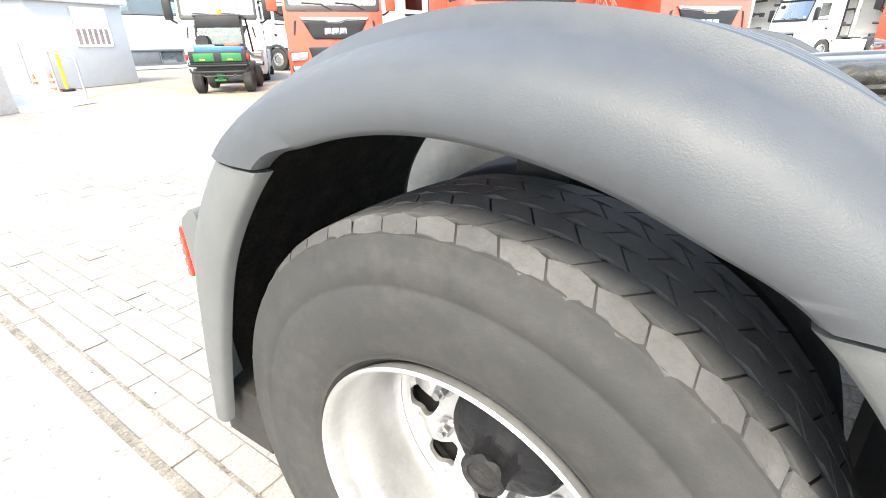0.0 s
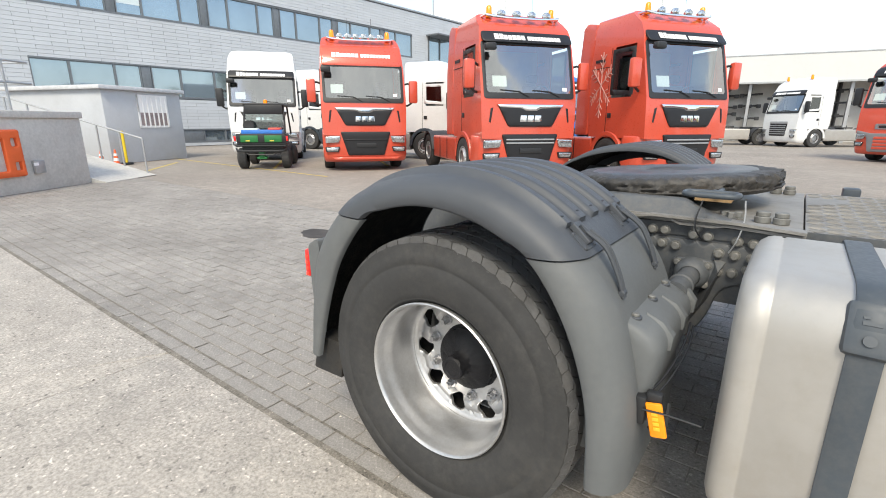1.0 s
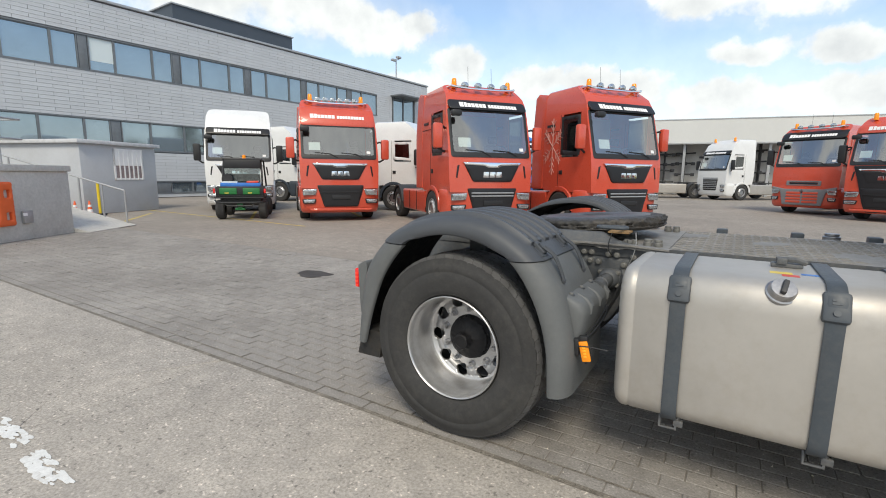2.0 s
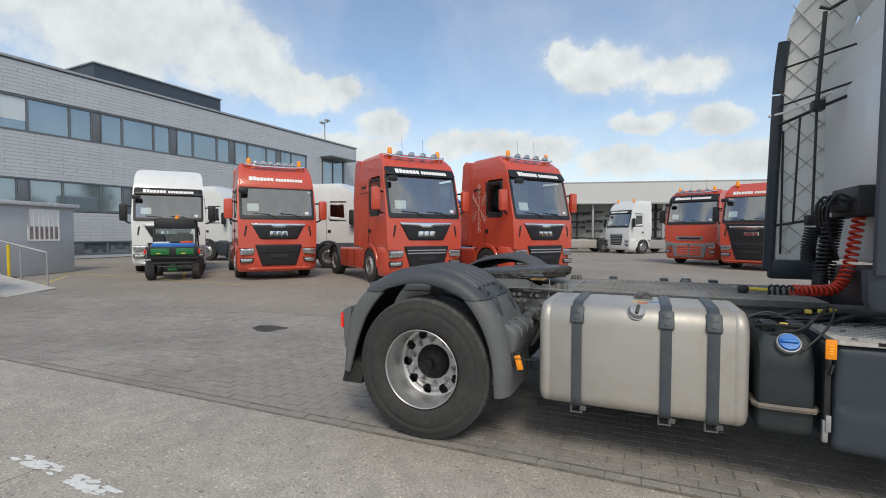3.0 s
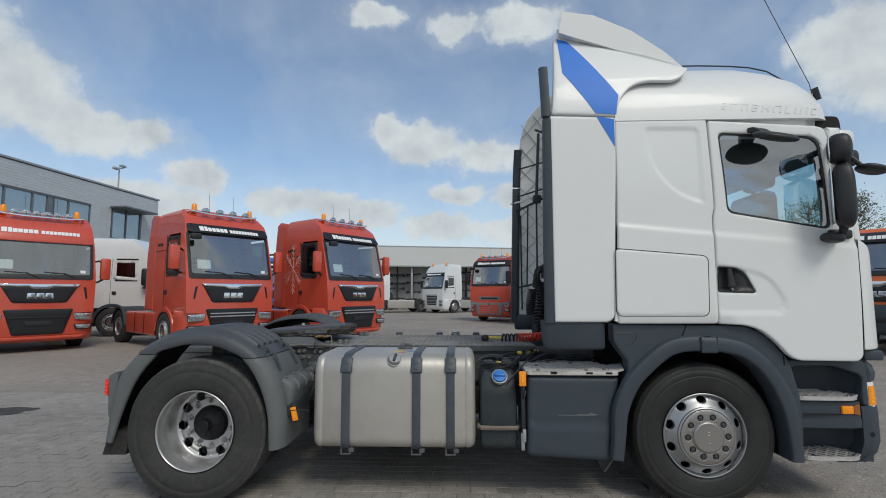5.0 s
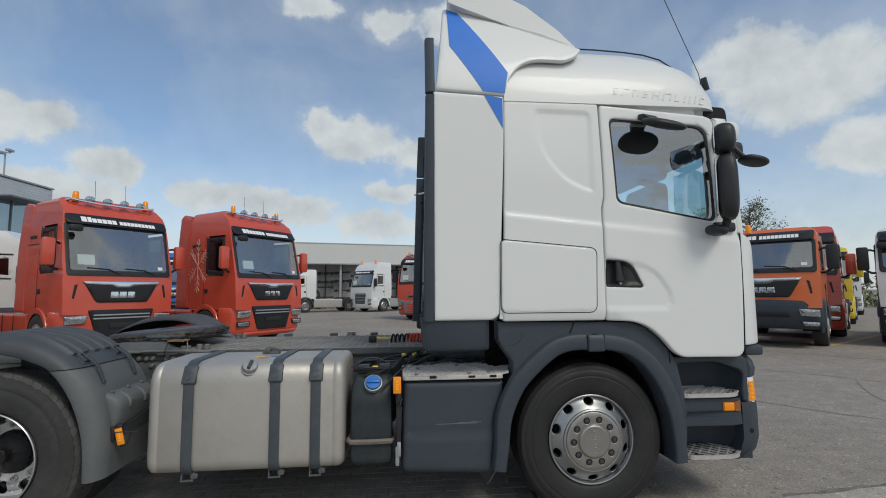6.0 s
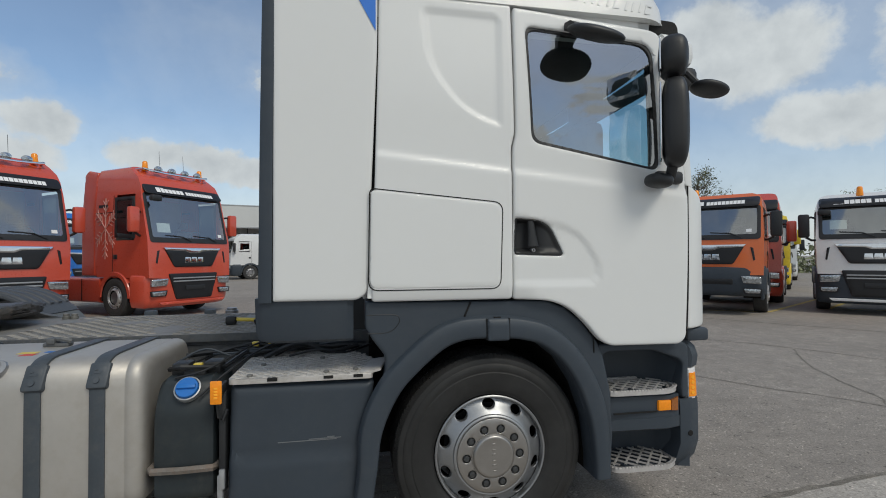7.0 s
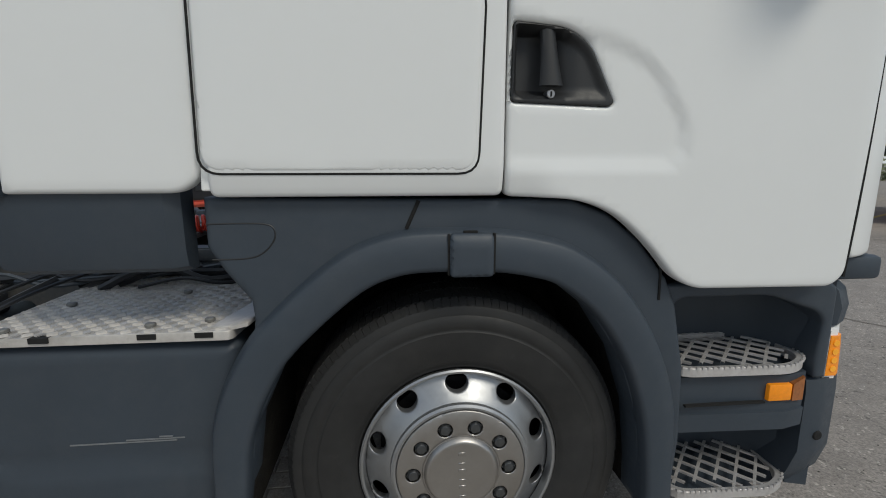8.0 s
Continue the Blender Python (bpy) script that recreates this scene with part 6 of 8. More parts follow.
cover = part("bracket_cover", loft(bmesh.new(), [[(x - a, y, z) for x, z in round_poly([(0.565, 0.93), (0.597, 0.905), (0.612, 0.884), (0.668, 0.862), (0.706, 0.838 - a * 0.3), (0.722, 0.80), (0.715, 0.72), (0.690, 0.60), (0.66, 0.46), (0.58, 0.44)], [0.01, 0.012, 0.01, 0.02, 0.03, 0.03, 0.04, 0.04, 0.03, 0.01])] for y, a in ((0.004, 0.050), (0.010, 0.022), (0.022, 0.008), (0.045, 0.0), (0.20, 0.0), (0.36, 0.0), (0.455, 0.002), (0.475, 0.02))]), MUD_LIGHT, tractor, "moulded bracket cover")
for y in (0.061, 0.235, 0.403):
    part("cover_bolt", disc(bmesh.new(), 0.011, 0.868, 0.885, 8, (0.637, y, 0), "z", 0.003), BOLT, cover)
    part("bolt_recess", disc(bmesh.new(), 0.018, 0.868, 0.877, 14, (0.637, y, 0), "z", 0.002), MUD_DARK, cover)
    part("cover_rib", loft(bmesh.new(), [[(x, q, z) for x, z in ((0.655, 0.872 - e), (0.70, 0.852 - e), (0.73 - e, 0.815), (0.727 - e, 0.775), (0.69, 0.78))] for q, e in ((y + 0.045, 0.012), (y + 0.055, 0.0), (y + 0.085, 0.0), (y + 0.095, 0.012))]), MUD_LIGHT, cover)
for k in range(2):
    part("clip_cable", tube(bmesh.new(), smooth_path([(0.69 + 0.012 * k, 0.01, 0.66 - 0.012 * k), (0.722 + 0.012 * k, 0.14, 0.69 - 0.01 * k), (0.735 + 0.012 * k, 0.30, 0.73 - 0.01 * k), (0.73 + 0.01 * k, 0.40, 0.76 - 0.01 * k)], 5), 0.0035, 6), BLACK, tractor)
for y, x0, z0 in ((0.025, 0.482, 1.099), (0.371, 0.474, 1.105)):
    latch = part("latch_buckle", skin(bmesh.new(), rect(-0.024, 0.024, -0.028, 0.045, 0.006), lambda u, v, d: (x0 + v * 0.72 - d * 0.6, y + u, z0 + 0.010 - v * 0.66 - d * 0.7), [rect(-0.011, 0.011, -0.012, 0.022, 0.003)], step=0.015, roll=0.003, thick=0.016), MUD_DARK, tractor, "slotted latch buckle")
    part("latch_plate", skin(bmesh.new(), rect(-0.042, 0.034, -0.015, 0.05, 0.008), lambda u, v, d: (x0 - 0.004 + v * 0.72 - d * 0.6, y + u, z0 - 0.004 - v * 0.66 - d * 0.7), step=0.03, roll=0.004, thick=0.014), MUD_DARK, latch)
    bm = bmesh.new()
    path = smooth_path([(x0 + 0.01, z0, 0), (0.545, 1.062, 0), (0.578, 1.004, 0), (0.596, 0.958, 0), (0.604, 0.928, 0)], 5)
    for dy in (-0.013, 0.013):
        tube(bm, [(p.x + 0.004, y + 0.008 + dy * (1 - 0.6 * k / len(path)), p.y + 0.004) for k, p in enumerate(path)], 0.0065, 8)
    disc(bm, 0.009, y - 0.006, y + 0.022, 12, (0.604, 0, 0.945), bevel=0.002)
    part("rubber_latch", bm, MUD_DARK, latch, "black rubber mudguard latch")
marker(0.735, -0.002, 0.624, radians(-14), 0.043, 0.10)
part("marker_bracket", boxes((0.70, 0.742, 0.0, 0.026, 0.64, 0.695), (0.672, 0.706, -0.012, 0.03, 0.595, 0.68), bevel=0.008), BLACK, tractor)
part("marker_cable", tube(bmesh.new(), smooth_path([(0.715, 0.02, 0.58), (0.735, 0.03, 0.555), (0.75, 0.05, 0.57), (0.745, 0.1, 0.62)], 5), 0.006, 6), BLACK, tractor)
part("marker_wire", tube(bmesh.new(), [(0.70, -0.016, 0.648), (0.76, -0.016, 0.655), (0.84, -0.01, 0.651)], 0.003, 5), BLACK, tractor)
# tail lamp bracket and mudflap
part("tail_bracket", loft(bmesh.new(), [[(x, y, z) for x, z in round_poly([(-0.655 - a, 0.60), (-0.618, 0.58), (-0.580, 0.90), (-0.59, 0.935), (-0.672 - a, 0.895)], 0.02)] for y, a in ((-0.05, -0.02), (-0.03, 0.0), (0.35, 0.0), (0.40, -0.02))]), MUD_LIGHT, tractor, "grey tail lamp housing")
tl = part("tail_lamp", boxes((-0.686, -0.655, -0.047, 0.30, 0.755, 0.875), bevel=0.01), REDLENS, tractor, "red tail lamp")
part("lens_bars", boxes(*[(-0.678, -0.661, -0.050, -0.042, z, z + 0.016) for z in (0.76, 0.785, 0.81, 0.835)], bevel=0.002), mat("bright_red", (0.9, 0.05, 0.03), 0.2, emit=0.2), tl)
bm = bmesh.new()
loft(bm, [[(-0.635 - a, -0.05, z), (-0.62 - a, -0.055, z), (-0.475 - 0.5 * a, -0.05, z), (-0.475 - 0.5 * a, 0.58, z), (-0.635 - a, 0.58, z)] for z, a in ((0.50, 0.0), (0.40, 0.012), (0.335, 0.03))])
part("mudflap", bm, mat("flap_rubber", (0.02, 0.02, 0.02), 0.8, vary=0.3, scale=20, bump=0.8, bump_scale=120, dirt=0.5, dirt_color=(0.07, 0.055, 0.04)), tractor, "black rubber mudflap")
part("guard_bracket", boxes((-0.06, 0.05, 0.28, 0.34, 0.98, 1.2), (-0.02, 0.02, 0.3, 0.85, 1.0, 1.05), bevel=0.012), FRAME, tractor)
for flip in (False, True):
    drive_wheel(tractor, 0.022, W + 0.068 if flip else -0.068, 0.509, 0.541, True, flip)
    drive_wheel(tractor, 0.022, W - 0.29 if flip else 0.29, 0.509, 0.4, False, flip)


# ---- ground ----
ASPHALT = mat("yard_asphalt", (0.285, 0.254, 0.222), 0.92, vary=0.14, scale=0.35, bump=0.8, bump_scale=90, dirt=0.35, dirt_color=(0.24, 0.213, 0.185), grain=0.09, speck=0.32, speck_scale=70)
SLAB = mat("concrete_slab", (0.402, 0.366, 0.322), 0.92, vary=0.15, scale=0.45, bump=0.5, bump_scale=60, dirt=0.5, dirt_color=(0.335, 0.307, 0.275), grain=0.06, speck=0.30, speck_scale=60)
PAVER = mat("paver_clinker", (0.292, 0.273, 0.252), 0.9, vary=0.16, scale=0.55, bump=0.9, bump_scale=80, dirt=0.62, dirt_color=(0.175, 0.160, 0.146), grain=0.06, each=0.03, speck=0.22, speck_scale=80)
PAVER_BED = mat("paver_joint", (0.235, 0.217, 0.195), 0.95, vary=0.25, scale=5, bump=0.5)
STAIN = mat("oil_stain", (0.055, 0.05, 0.047), 0.75, vary=0.3, scale=5)
GX = [-3000, -200, -60, -30, -14, 3.4, 8, 20, 60, 200, 3000]
GY = [-3000, -200, -40, -12, -0.1, 3.72, 10, 20, 60, 200, 3000]
bm = bmesh.new()
gv = [[bm.verts.new((x, y, -0.012)) for x in GX] for y in GY]
for j in range(len(GY) - 1):
    for i in range(len(GX) - 1):
        bm.faces.new((gv[j][i], gv[j][i + 1], gv[j + 1][i + 1], gv[j + 1][i]))
tagged(part("ground", bm, ASPHALT), "worn grey-brown asphalt yard with grit", "ground", kind="structure")
pave = tagged(part("pavement", boxes((-13.4, 3.4, -0.115, 3.70, -0.02, -0.005)), PAVER_BED), "grey clinker paving with dark sandy joints", "pavement", kind="structure")
slabs = tagged(part("concrete_apron", boxes((-20, 12, -14, -0.125, -0.03, -0.010)), PAVER_BED), "pale concrete apron with narrow joints", "pavement", kind="structure")
# slabs of the apron
for i, (x0, x1) in enumerate(((-20, -13.5), (-13.5, -7.9), (-7.9, -2.02), (-2.02, 3.9), (3.9, 12))):
    for (y0, y1) in ((-5.2, -0.125), (-14, -5.2)):
        pts = rect(x0 + 0.006, x1 - 0.006, y0 + 0.006, y1, 0.01, 2)
        part("slab", skin(bmesh.new(), pts, lambda u, v, d: (u, v, 0.002 - d), step=1.2, roll=0.006, thick=0.02), SLAB, slabs)

part("slab", skin(bmesh.new(), [(4.6, -0.12), (12.0, -0.12), (12.0, 0.88), (6.63, 0.30), (5.42, 0.17), (4.6, 0.10)], lambda u, v, d: (u, v, -0.003 - d), step=0.8, roll=0.006, thick=0.02), SLAB, slabs)

# ---- parked lorries ----
GRILLE = mat("grille_black", (0.012, 0.012, 0.014), 0.4, vary=0.1)


def bar_sign(bm, place, y0, y1, z0, h):
    """A dealer's lettering as plain bars."""
    x, blocks = 0.0, [(0.075, 1.0), (0.055, 1.0)] + [(0.062, 0.82)] * 5 + [(0.0, 0)] + [(0.050, 0.72)] * 10
    for w, k in blocks:
        if w:
            a = y0 + (y1 - y0) * x
            skin(bm, [(a, z0), (a + w * 0.86 * (y1 - y0), z0), (a + w * 0.86 * (y1 - y0), z0 + h * k), (a, z0 + h * k)], lambda u, v, d: place(u, v, d - 0.012), step=0.2, roll=0.001, thick=0.003)
        x += w or 0.03
    return bm


def lorry(label, m, paint, high=3.72, visor="black", bumper=None, lamps=4, style="v", skirt=True, mid=None, simple=False, mirrors=None, wheelbase=3.6, site=False, screen=None, beacons=2, fairing=False, group="parked tractor units"):
    root = thing("parked_lorry", label, "truck", m, group)
    bumper, hw, wf = bumper or paint, 1.70, -1.42
    wz0, wz1 = 1.98, screen or (min(high - 0.58, 3.22) if high > 3.3 else 2.75)
    top = high

    def xf(z):
        return 0.0 if z < 1.0 else -0.03 * (z - 1.0) / 0.9 if z < 1.9 else -0.03 - 0.26 * (z - 1.9) if z < wz1 + 0.2 else -0.03 - 0.26 * (wz1 - 1.7) - 0.55 * (z - wz1 - 0.2) - 0.9 * max(0, z - top + 0.35)

    def fm(y, z, d=0.0):
        k = abs(y) / hw
        return (xf(z) - 0.13 * k ** 2.6 - 0.12 * k ** 14 - d, y, z)
    ylist = [-1.0, -0.97, -0.93, -0.85, -0.7, -0.45, -0.2, 0, 0.2, 0.45, 0.7, 0.85, 0.93, 0.97, 1.0]

    def ring(z, xr, w):
        xc = min(-0.62, fm(w, z)[0] - 0.05)
        r = [(xr, -w, z), (min(-1.36, xc - 0.1), -w, z), (xc, -w, z)]
        r += [fm(y * w, z) for y in ylist]
        return r + [(xc, w, z), (min(-1.36, xc - 0.1), w, z), (xr, w, z)]
    lv = [(1.02, -2.2, 1.19), (1.3, -2.25, 1.2), (1.7, -2.25, 1.21), (wz0, -2.25, 1.21), (wz0 + 0.12, -2.25, 1.21), (wz1 - 0.12, -2.25, 1.19), (wz1, -2.25, 1.18), (wz1 + 0.2, -2.25, 1.16)]
    if top > 3.3:
        lv += [(top - 0.34, -2.28, 1.135), (top - 0.16, -2.28, 1.11), (top - 0.06, -2.26, 1.07), (top - 0.018, -2.23, 0.99), (top, -2.15, 0.86)]
    else:
        lv += [(top - 0.06, -2.25, 1.10), (top, -2.2, 0.95)]

    def gap(c):
        front = c.x > -0.58 and abs(c.y) < 1.10 and wz0 < c.z < wz1
        return front or (-1.36 < c.x < -0.62 and abs(c.y) > 1.1 and wz0 + 0.05 < c.z < wz1 - 0.05)
    part("cab", loft(bmesh.new(), [ring(*a) for a in lv], skip=gap), paint, root, sharp=32)
    part("cab_floor", boxes((-2.2, -0.15, -1.15, 1.15, 1.05, 1.5)), INTERIOR, root)
    part("dashboard", boxes((-0.75, -0.30, -1.1, 1.1, 1.5, 2.06), bevel=0.06), INTERIOR, root)
    part("back_lining", boxes((-2.16, -2.06, -1.12, 1.12, 1.5, min(top - 0.2, 3.2))), INT_LIGHT, root)
    if not simple:
        for y in (-0.6, 0.6):
            part("seat", box(boxes((-1.35, -1.15, y - 0.25, y + 0.25, 1.5, 2.3), bevel=0.06), -1.33, -1.2, y - 0.14, y + 0.14, 2.36, 2.56, 0.04), INTERIOR, root)
        part("steering_wheel", tube(bmesh.new(), [(-0.80 + 0.09 * math.sin(a), 0.6 + 0.22 * math.cos(a), 2.06 + 0.2 * math.sin(a)) for a in np.arange(20) * math.pi / 10], 0.014, 6, True), BLACK, root)
    g = part("windscreen", skin(bmesh.new(), rect(-1.12, 1.12, wz0 + 0.01, wz1 - 0.01, 0.08), lambda u, v, d: fm(u, v, d - 0.004), step=0.12, roll=0, thick=0), SCREEN, root)
    g.visible_shadow = False
    part("screen_surround", skin(bmesh.new(), rect(-1.15, 1.15, wz0 - 0.06, wz1 + 0.04, 0.08), lambda u, v, d: fm(u, v, d - 0.008), [rect(-1.07, 1.07, wz0 + 0.07, wz1 - 0.03, 0.07)], step=0.12, roll=0.002, thick=0.006), BLACK, root)
    for s in (-1, 1):
        g = part("door_window", boxes((-1.34, -0.70, s * 1.2 - 0.004, s * 1.2 + 0.004, wz0 + 0.12, wz1 - 0.12)), DARKGLASS, root)
        g.visible_shadow = False
        part("window_frame", skin(bmesh.new(), [(-1.42, wz0 + 0.08), (-0.58, wz0 + 0.04), (-0.55, wz0 + 0.3), (-0.62, wz1 - 0.06), (-1.42, wz1 - 0.06)], lambda u, v, d: (u, s * (1.215 - d), v), [[(-1.33, wz0 + 0.2), (-0.70, wz0 + 0.14), (-0.72, wz1 - 0.16), (-1.33, wz1 - 0.16)]], step=0.2, roll=0.004, thick=0.02), BLACK if style == "v" else paint, root)
        bm = bmesh.new()
        tube(bm, [(-1.50, s * 1.204, 1.06), (-1.50, s * 1.212, 1.9), (-1.48, s * 1.19, wz1)], 0.006, 5)
        part("door_seam", bm, GAP_SHADE, root)
        part("door_handle", boxes((-1.44, -1.30, s * 1.218 - 0.012, s * 1.218 + 0.012, 1.50, 1.62), bevel=0.008), BLACK, root)
        # mirrors on arms
        mm = mirrors or (paint if style == "v" else BLACK)
        hz = wz1 - (0.85 if top > 3.3 else 0.62)
        box_m = part("mirror", boxes((-0.34, -0.18, s * 1.46 - 0.125, s * 1.46 + 0.125, hz - 0.15, hz + 0.48), bevel=0.05), mm, root)
        part("mirror_glass", boxes((-0.345, -0.338, s * 1.46 - 0.10, s * 1.46 + 0.10, hz - 0.10, hz + 0.43)), CHROME, box_m)
        part("mirror_arm", tube(bmesh.new(), [(-0.45, s * 1.17, hz + 0.36), (-0.30, s * 1.3, hz + 0.40), (-0.27, s * 1.42, hz + 0.36)], 0.028), BLACK, root)
        part("mirror_arm", tube(bmesh.new(), [(-0.42, s * 1.19, hz - 0.22), (-0.30, s * 1.3, hz - 0.22), (-0.27, s * 1.42, hz - 0.14)], 0.03), BLACK, root)
    part("front_mirror", boxes((-0.14, 0.02, -1.17, -0.90, wz1 - 0.20, wz1 - 0.05), bevel=0.04), BLACK, root)
    if fairing:      # side fairings that close the gap behind the cab
        for s in (-1, 1):
            part("side_fairing", skin(bmesh.new(), round_poly([(-2.86, 1.06), (-2.27, 1.06), (-2.27, top - 0.10), (-2.70, top - 0.02), (-2.86, top - 0.14)][::s], 0.05), lambda u, v, d: (u, s * (1.205 - 0.06 * max(0, v - 2.6) - d), v), step=0.15, roll=0.02, thick=0.04), paint, root)
            part("flank_groove", tube(bmesh.new(), [(-2.24, s * 1.204, 2.72), (-1.52, s * 1.204, 2.72)], 0.008, 5), GAP_SHADE, root)
            part("flank_bars", boxes((-2.10, -1.74, s * 1.20 - 0.012, s * 1.20 + 0.012, 2.86, 2.93)), BLACK, root, "dark lettering bars on the flank")
            for z in (0.52, 0.80):
                part("cab_step", boxes((-0.86, -0.34, s * 1.17 - 0.03, s * 1.17 + 0.03, z, z + 0.10), bevel=0.015), GRILLE, root, "dark step recess")
    # visor, dealer lettering
    if visor:
        vm = paint if visor == "paint" else GRILLE
        zv0, zv1 = wz1 + 0.01, min(wz1 + (0.60 if visor == "paint" and screen else 0.26 if screen else 0.34), top - 0.10)
        out = 0.10 if visor == "black" else 0.02
        vis = lambda u, v, d: (fm(u, v)[0] + out * step_fn((zv1 - v) / (zv1 - zv0)) + 0.012 - d, u, v)
        part("visor", skin(bmesh.new(), rect(-1.13, 1.13, zv0, zv1, 0.08), vis, step=0.12, roll=0.012, thick=0.04), vm, root)
        tagged(part("lettering", bar_sign(bmesh.new(), vis, -0.84, 0.88, (zv0 + zv1) / 2 - 0.07, 0.13), SIGNWHITE, root, "white lettering bars"), kind="stuff")
    # face
    if style == "v":
        if mid:
            part("mask", skin(bmesh.new(), round_poly([(-1.0, 1.9), (1.0, 1.9), (0.86, 1.5), (0.62, 0.6), (0.5, 0.3), (-0.5, 0.3), (-0.62, 0.6), (-0.86, 1.5)], 0.06), lambda u, v, d: fm(u, v, d - 0.03), step=0.12, roll=0.012, thick=0.05), mid, root)
        part("grille", skin(bmesh.new(), round_poly([(-0.80, 1.735), (-0.3, 1.715), (0.3, 1.715), (0.80, 1.735), (0.56, 1.29), (-0.56, 1.29)], [0.02, 0.1, 0.1, 0.02, 0.07, 0.07]), lambda u, v, d: fm(u, v, d - 0.035), step=0.10, roll=0.02, thick=0.05), GRILLE, root)
        part("chrome_strip", skin(bmesh.new(), round_poly([(-0.85, 1.79), (0.85, 1.79), (0.78, 1.725), (0.24, 1.70), (0.14, 1.65), (-0.14, 1.65), (-0.24, 1.70), (-0.78, 1.725)], [0.01, 0.01, 0.01, 0.03, 0.03, 0.03, 0.03, 0.01]), lambda u, v, d: fm(u, v, d - 0.048), step=0.10, roll=0.008, thick=0.03), CHROME, root)
        bm = bmesh.new()
        for a in (-0.27, -0.085, 0.10):    # the maker's badge as three plain blocks
            skin(bm, [(a - 0.01, 1.40), (a + 0.17, 1.40), (a + 0.155, 1.545), (a + 0.005, 1.545)], lambda u, v, d: fm(u, v, d - 0.05), step=0.1, roll=0.012, thick=0.02)
        part("badge", bm, CHROME, root, "chrome badge shapes")
        for s in (-1, 1):
            part("air_slot", skin(bmesh.new(), [(s * 0.93, 1.72), (s * 0.99, 1.70), (s * 1.03, 1.40), (s * 0.99, 1.38)][::s], lambda u, v, d: fm(u, v, d - 0.012), step=0.1, roll=0.006, thick=0.02), GRILLE, root)
    elif style == "slat":
        bm = skin(bmesh.new(), round_poly([(-0.62, 1.45), (0.62, 1.45), (0.55, 0.62), (-0.55, 0.62)], 0.08), lambda u, v, d: fm(u, v, d - 0.03), step=0.12, roll=0.012, thick=0.05)
        part("grille", bm, GRILLE, root)
        for z in (0.72, 0.84, 0.96, 1.08, 1.20):
            part("grille_slat", skin(bmesh.new(), rect(-0.55, 0.55, z, z + 0.045, 0.01), lambda u, v, d: fm(u, v, d - 0.05), step=0.15, roll=0.008, thick=0.02), GALV, root)
        part("chrome_strip", skin(bmesh.new(), rect(-0.62, 0.62, 1.33, 1.46, 0.02), lambda u, v, d: fm(u, v, d - 0.045), step=0.15, roll=0.008, thick=0.03), GALV, root)
    elif style == "mouth":
        grey = STRAP_GREY
        part("mouth_frame", skin(bmesh.new(), round_poly([(-1.16, 1.12), (-0.7, 1.02), (0.7, 1.02), (1.16, 1.12), (1.16, 1.0), (0.82, 0.9), (0.70, 0.36), (-0.70, 0.36), (-0.82, 0.9), (-1.16, 1.0)], 0.04), lambda u, v, d: fm(u, v, d - 0.04), step=0.12, roll=0.02, thick=0.05), grey, root)
        for z in (0.50, 0.62, 0.74, 0.86):
            for y in (-0.30, 0.30):
                part("grille_cell", skin(bmesh.new(), rect(y - 0.27, y + 0.27, z - 0.045, z + 0.045, 0.03), lambda u, v, d: fm(u, v, d - 0.055), step=0.15, roll=0.008, thick=0.02), paint, root)
        part("upper_slot", skin(bmesh.new(), rect(-0.62, 0.62, 1.16, 1.36, 0.05), lambda u, v, d: fm(u, v, d - 0.02), [rect(-0.52, 0.52, 1.20, 1.30, 0.04)], step=0.15, roll=0.008, thick=0.03), grey, root)
        part("slot_grille", skin(bmesh.new(), rect(-0.5, 0.5, 1.21, 1.29, 0.02), lambda u, v, d: fm(u, v, d - 0.012), step=0.15, roll=0.004, thick=0.02), GRILLE, root)
        part("badge", skin(bmesh.new(), [(0, 1.02), (0.06, 0.93), (0, 0.84), (-0.06, 0.93)], lambda u, v, d: fm(u, v, d - 0.065), step=0.15, roll=0.006, thick=0.02), CHROME, root)
    # bumper with lamps
    bl = [(0.26, -0.10, 1.17), (0.32, -0.03, 1.2), (0.45, 0.015, 1.22), (0.9, 0.02, 1.225), (1.05, 0.01, 1.22), (1.08, -0.03, 1.2)]
    if site:
        bl = [(0.48, -0.12, 1.17), (0.54, -0.02, 1.2), (0.62, 0.03, 1.22), (1.10, 0.04, 1.225), (1.20, 0.02, 1.22), (1.24, -0.03, 1.2)]
    brings = []
    for z, dx, w in bl:
        brings.append([(-0.75, -w, z)] + [(fm(y * 1.70, 0.9)[0] + dx, y * w, z) for y in ylist] + [(-0.75, w, z)])
    part("bumper", loft(bmesh.new(), brings), bumper, root, sharp=40)
    if site:
        part("bumper_slot", skin(bmesh.new(), rect(-0.55, 0.55, 0.78, 0.92, 0.03), lambda u, v, d: fm(u, v, d - 0.045), step=0.15, roll=0.01, thick=0.02), GRILLE, root)
    elif style == "v":
        part("lower_grille", skin(bmesh.new(), round_poly([(-0.72, 1.12), (0.72, 1.12), (0.52, 0.45), (-0.52, 0.45)], 0.05), lambda u, v, d: fm(u, v, d - 0.05), step=0.12, roll=0.02, thick=0.06), GRILLE, root)
        for z in ((0.98, 0.90) if visor == "black" else (0.88,)):
            part("grille_slat", skin(bmesh.new(), rect(-0.62, 0.62, z, z + 0.035, 0.01), lambda u, v, d: fm(u, v, d - 0.07), step=0.15, roll=0.008, thick=0.02), GALV if visor == "black" else GRILLE, root)
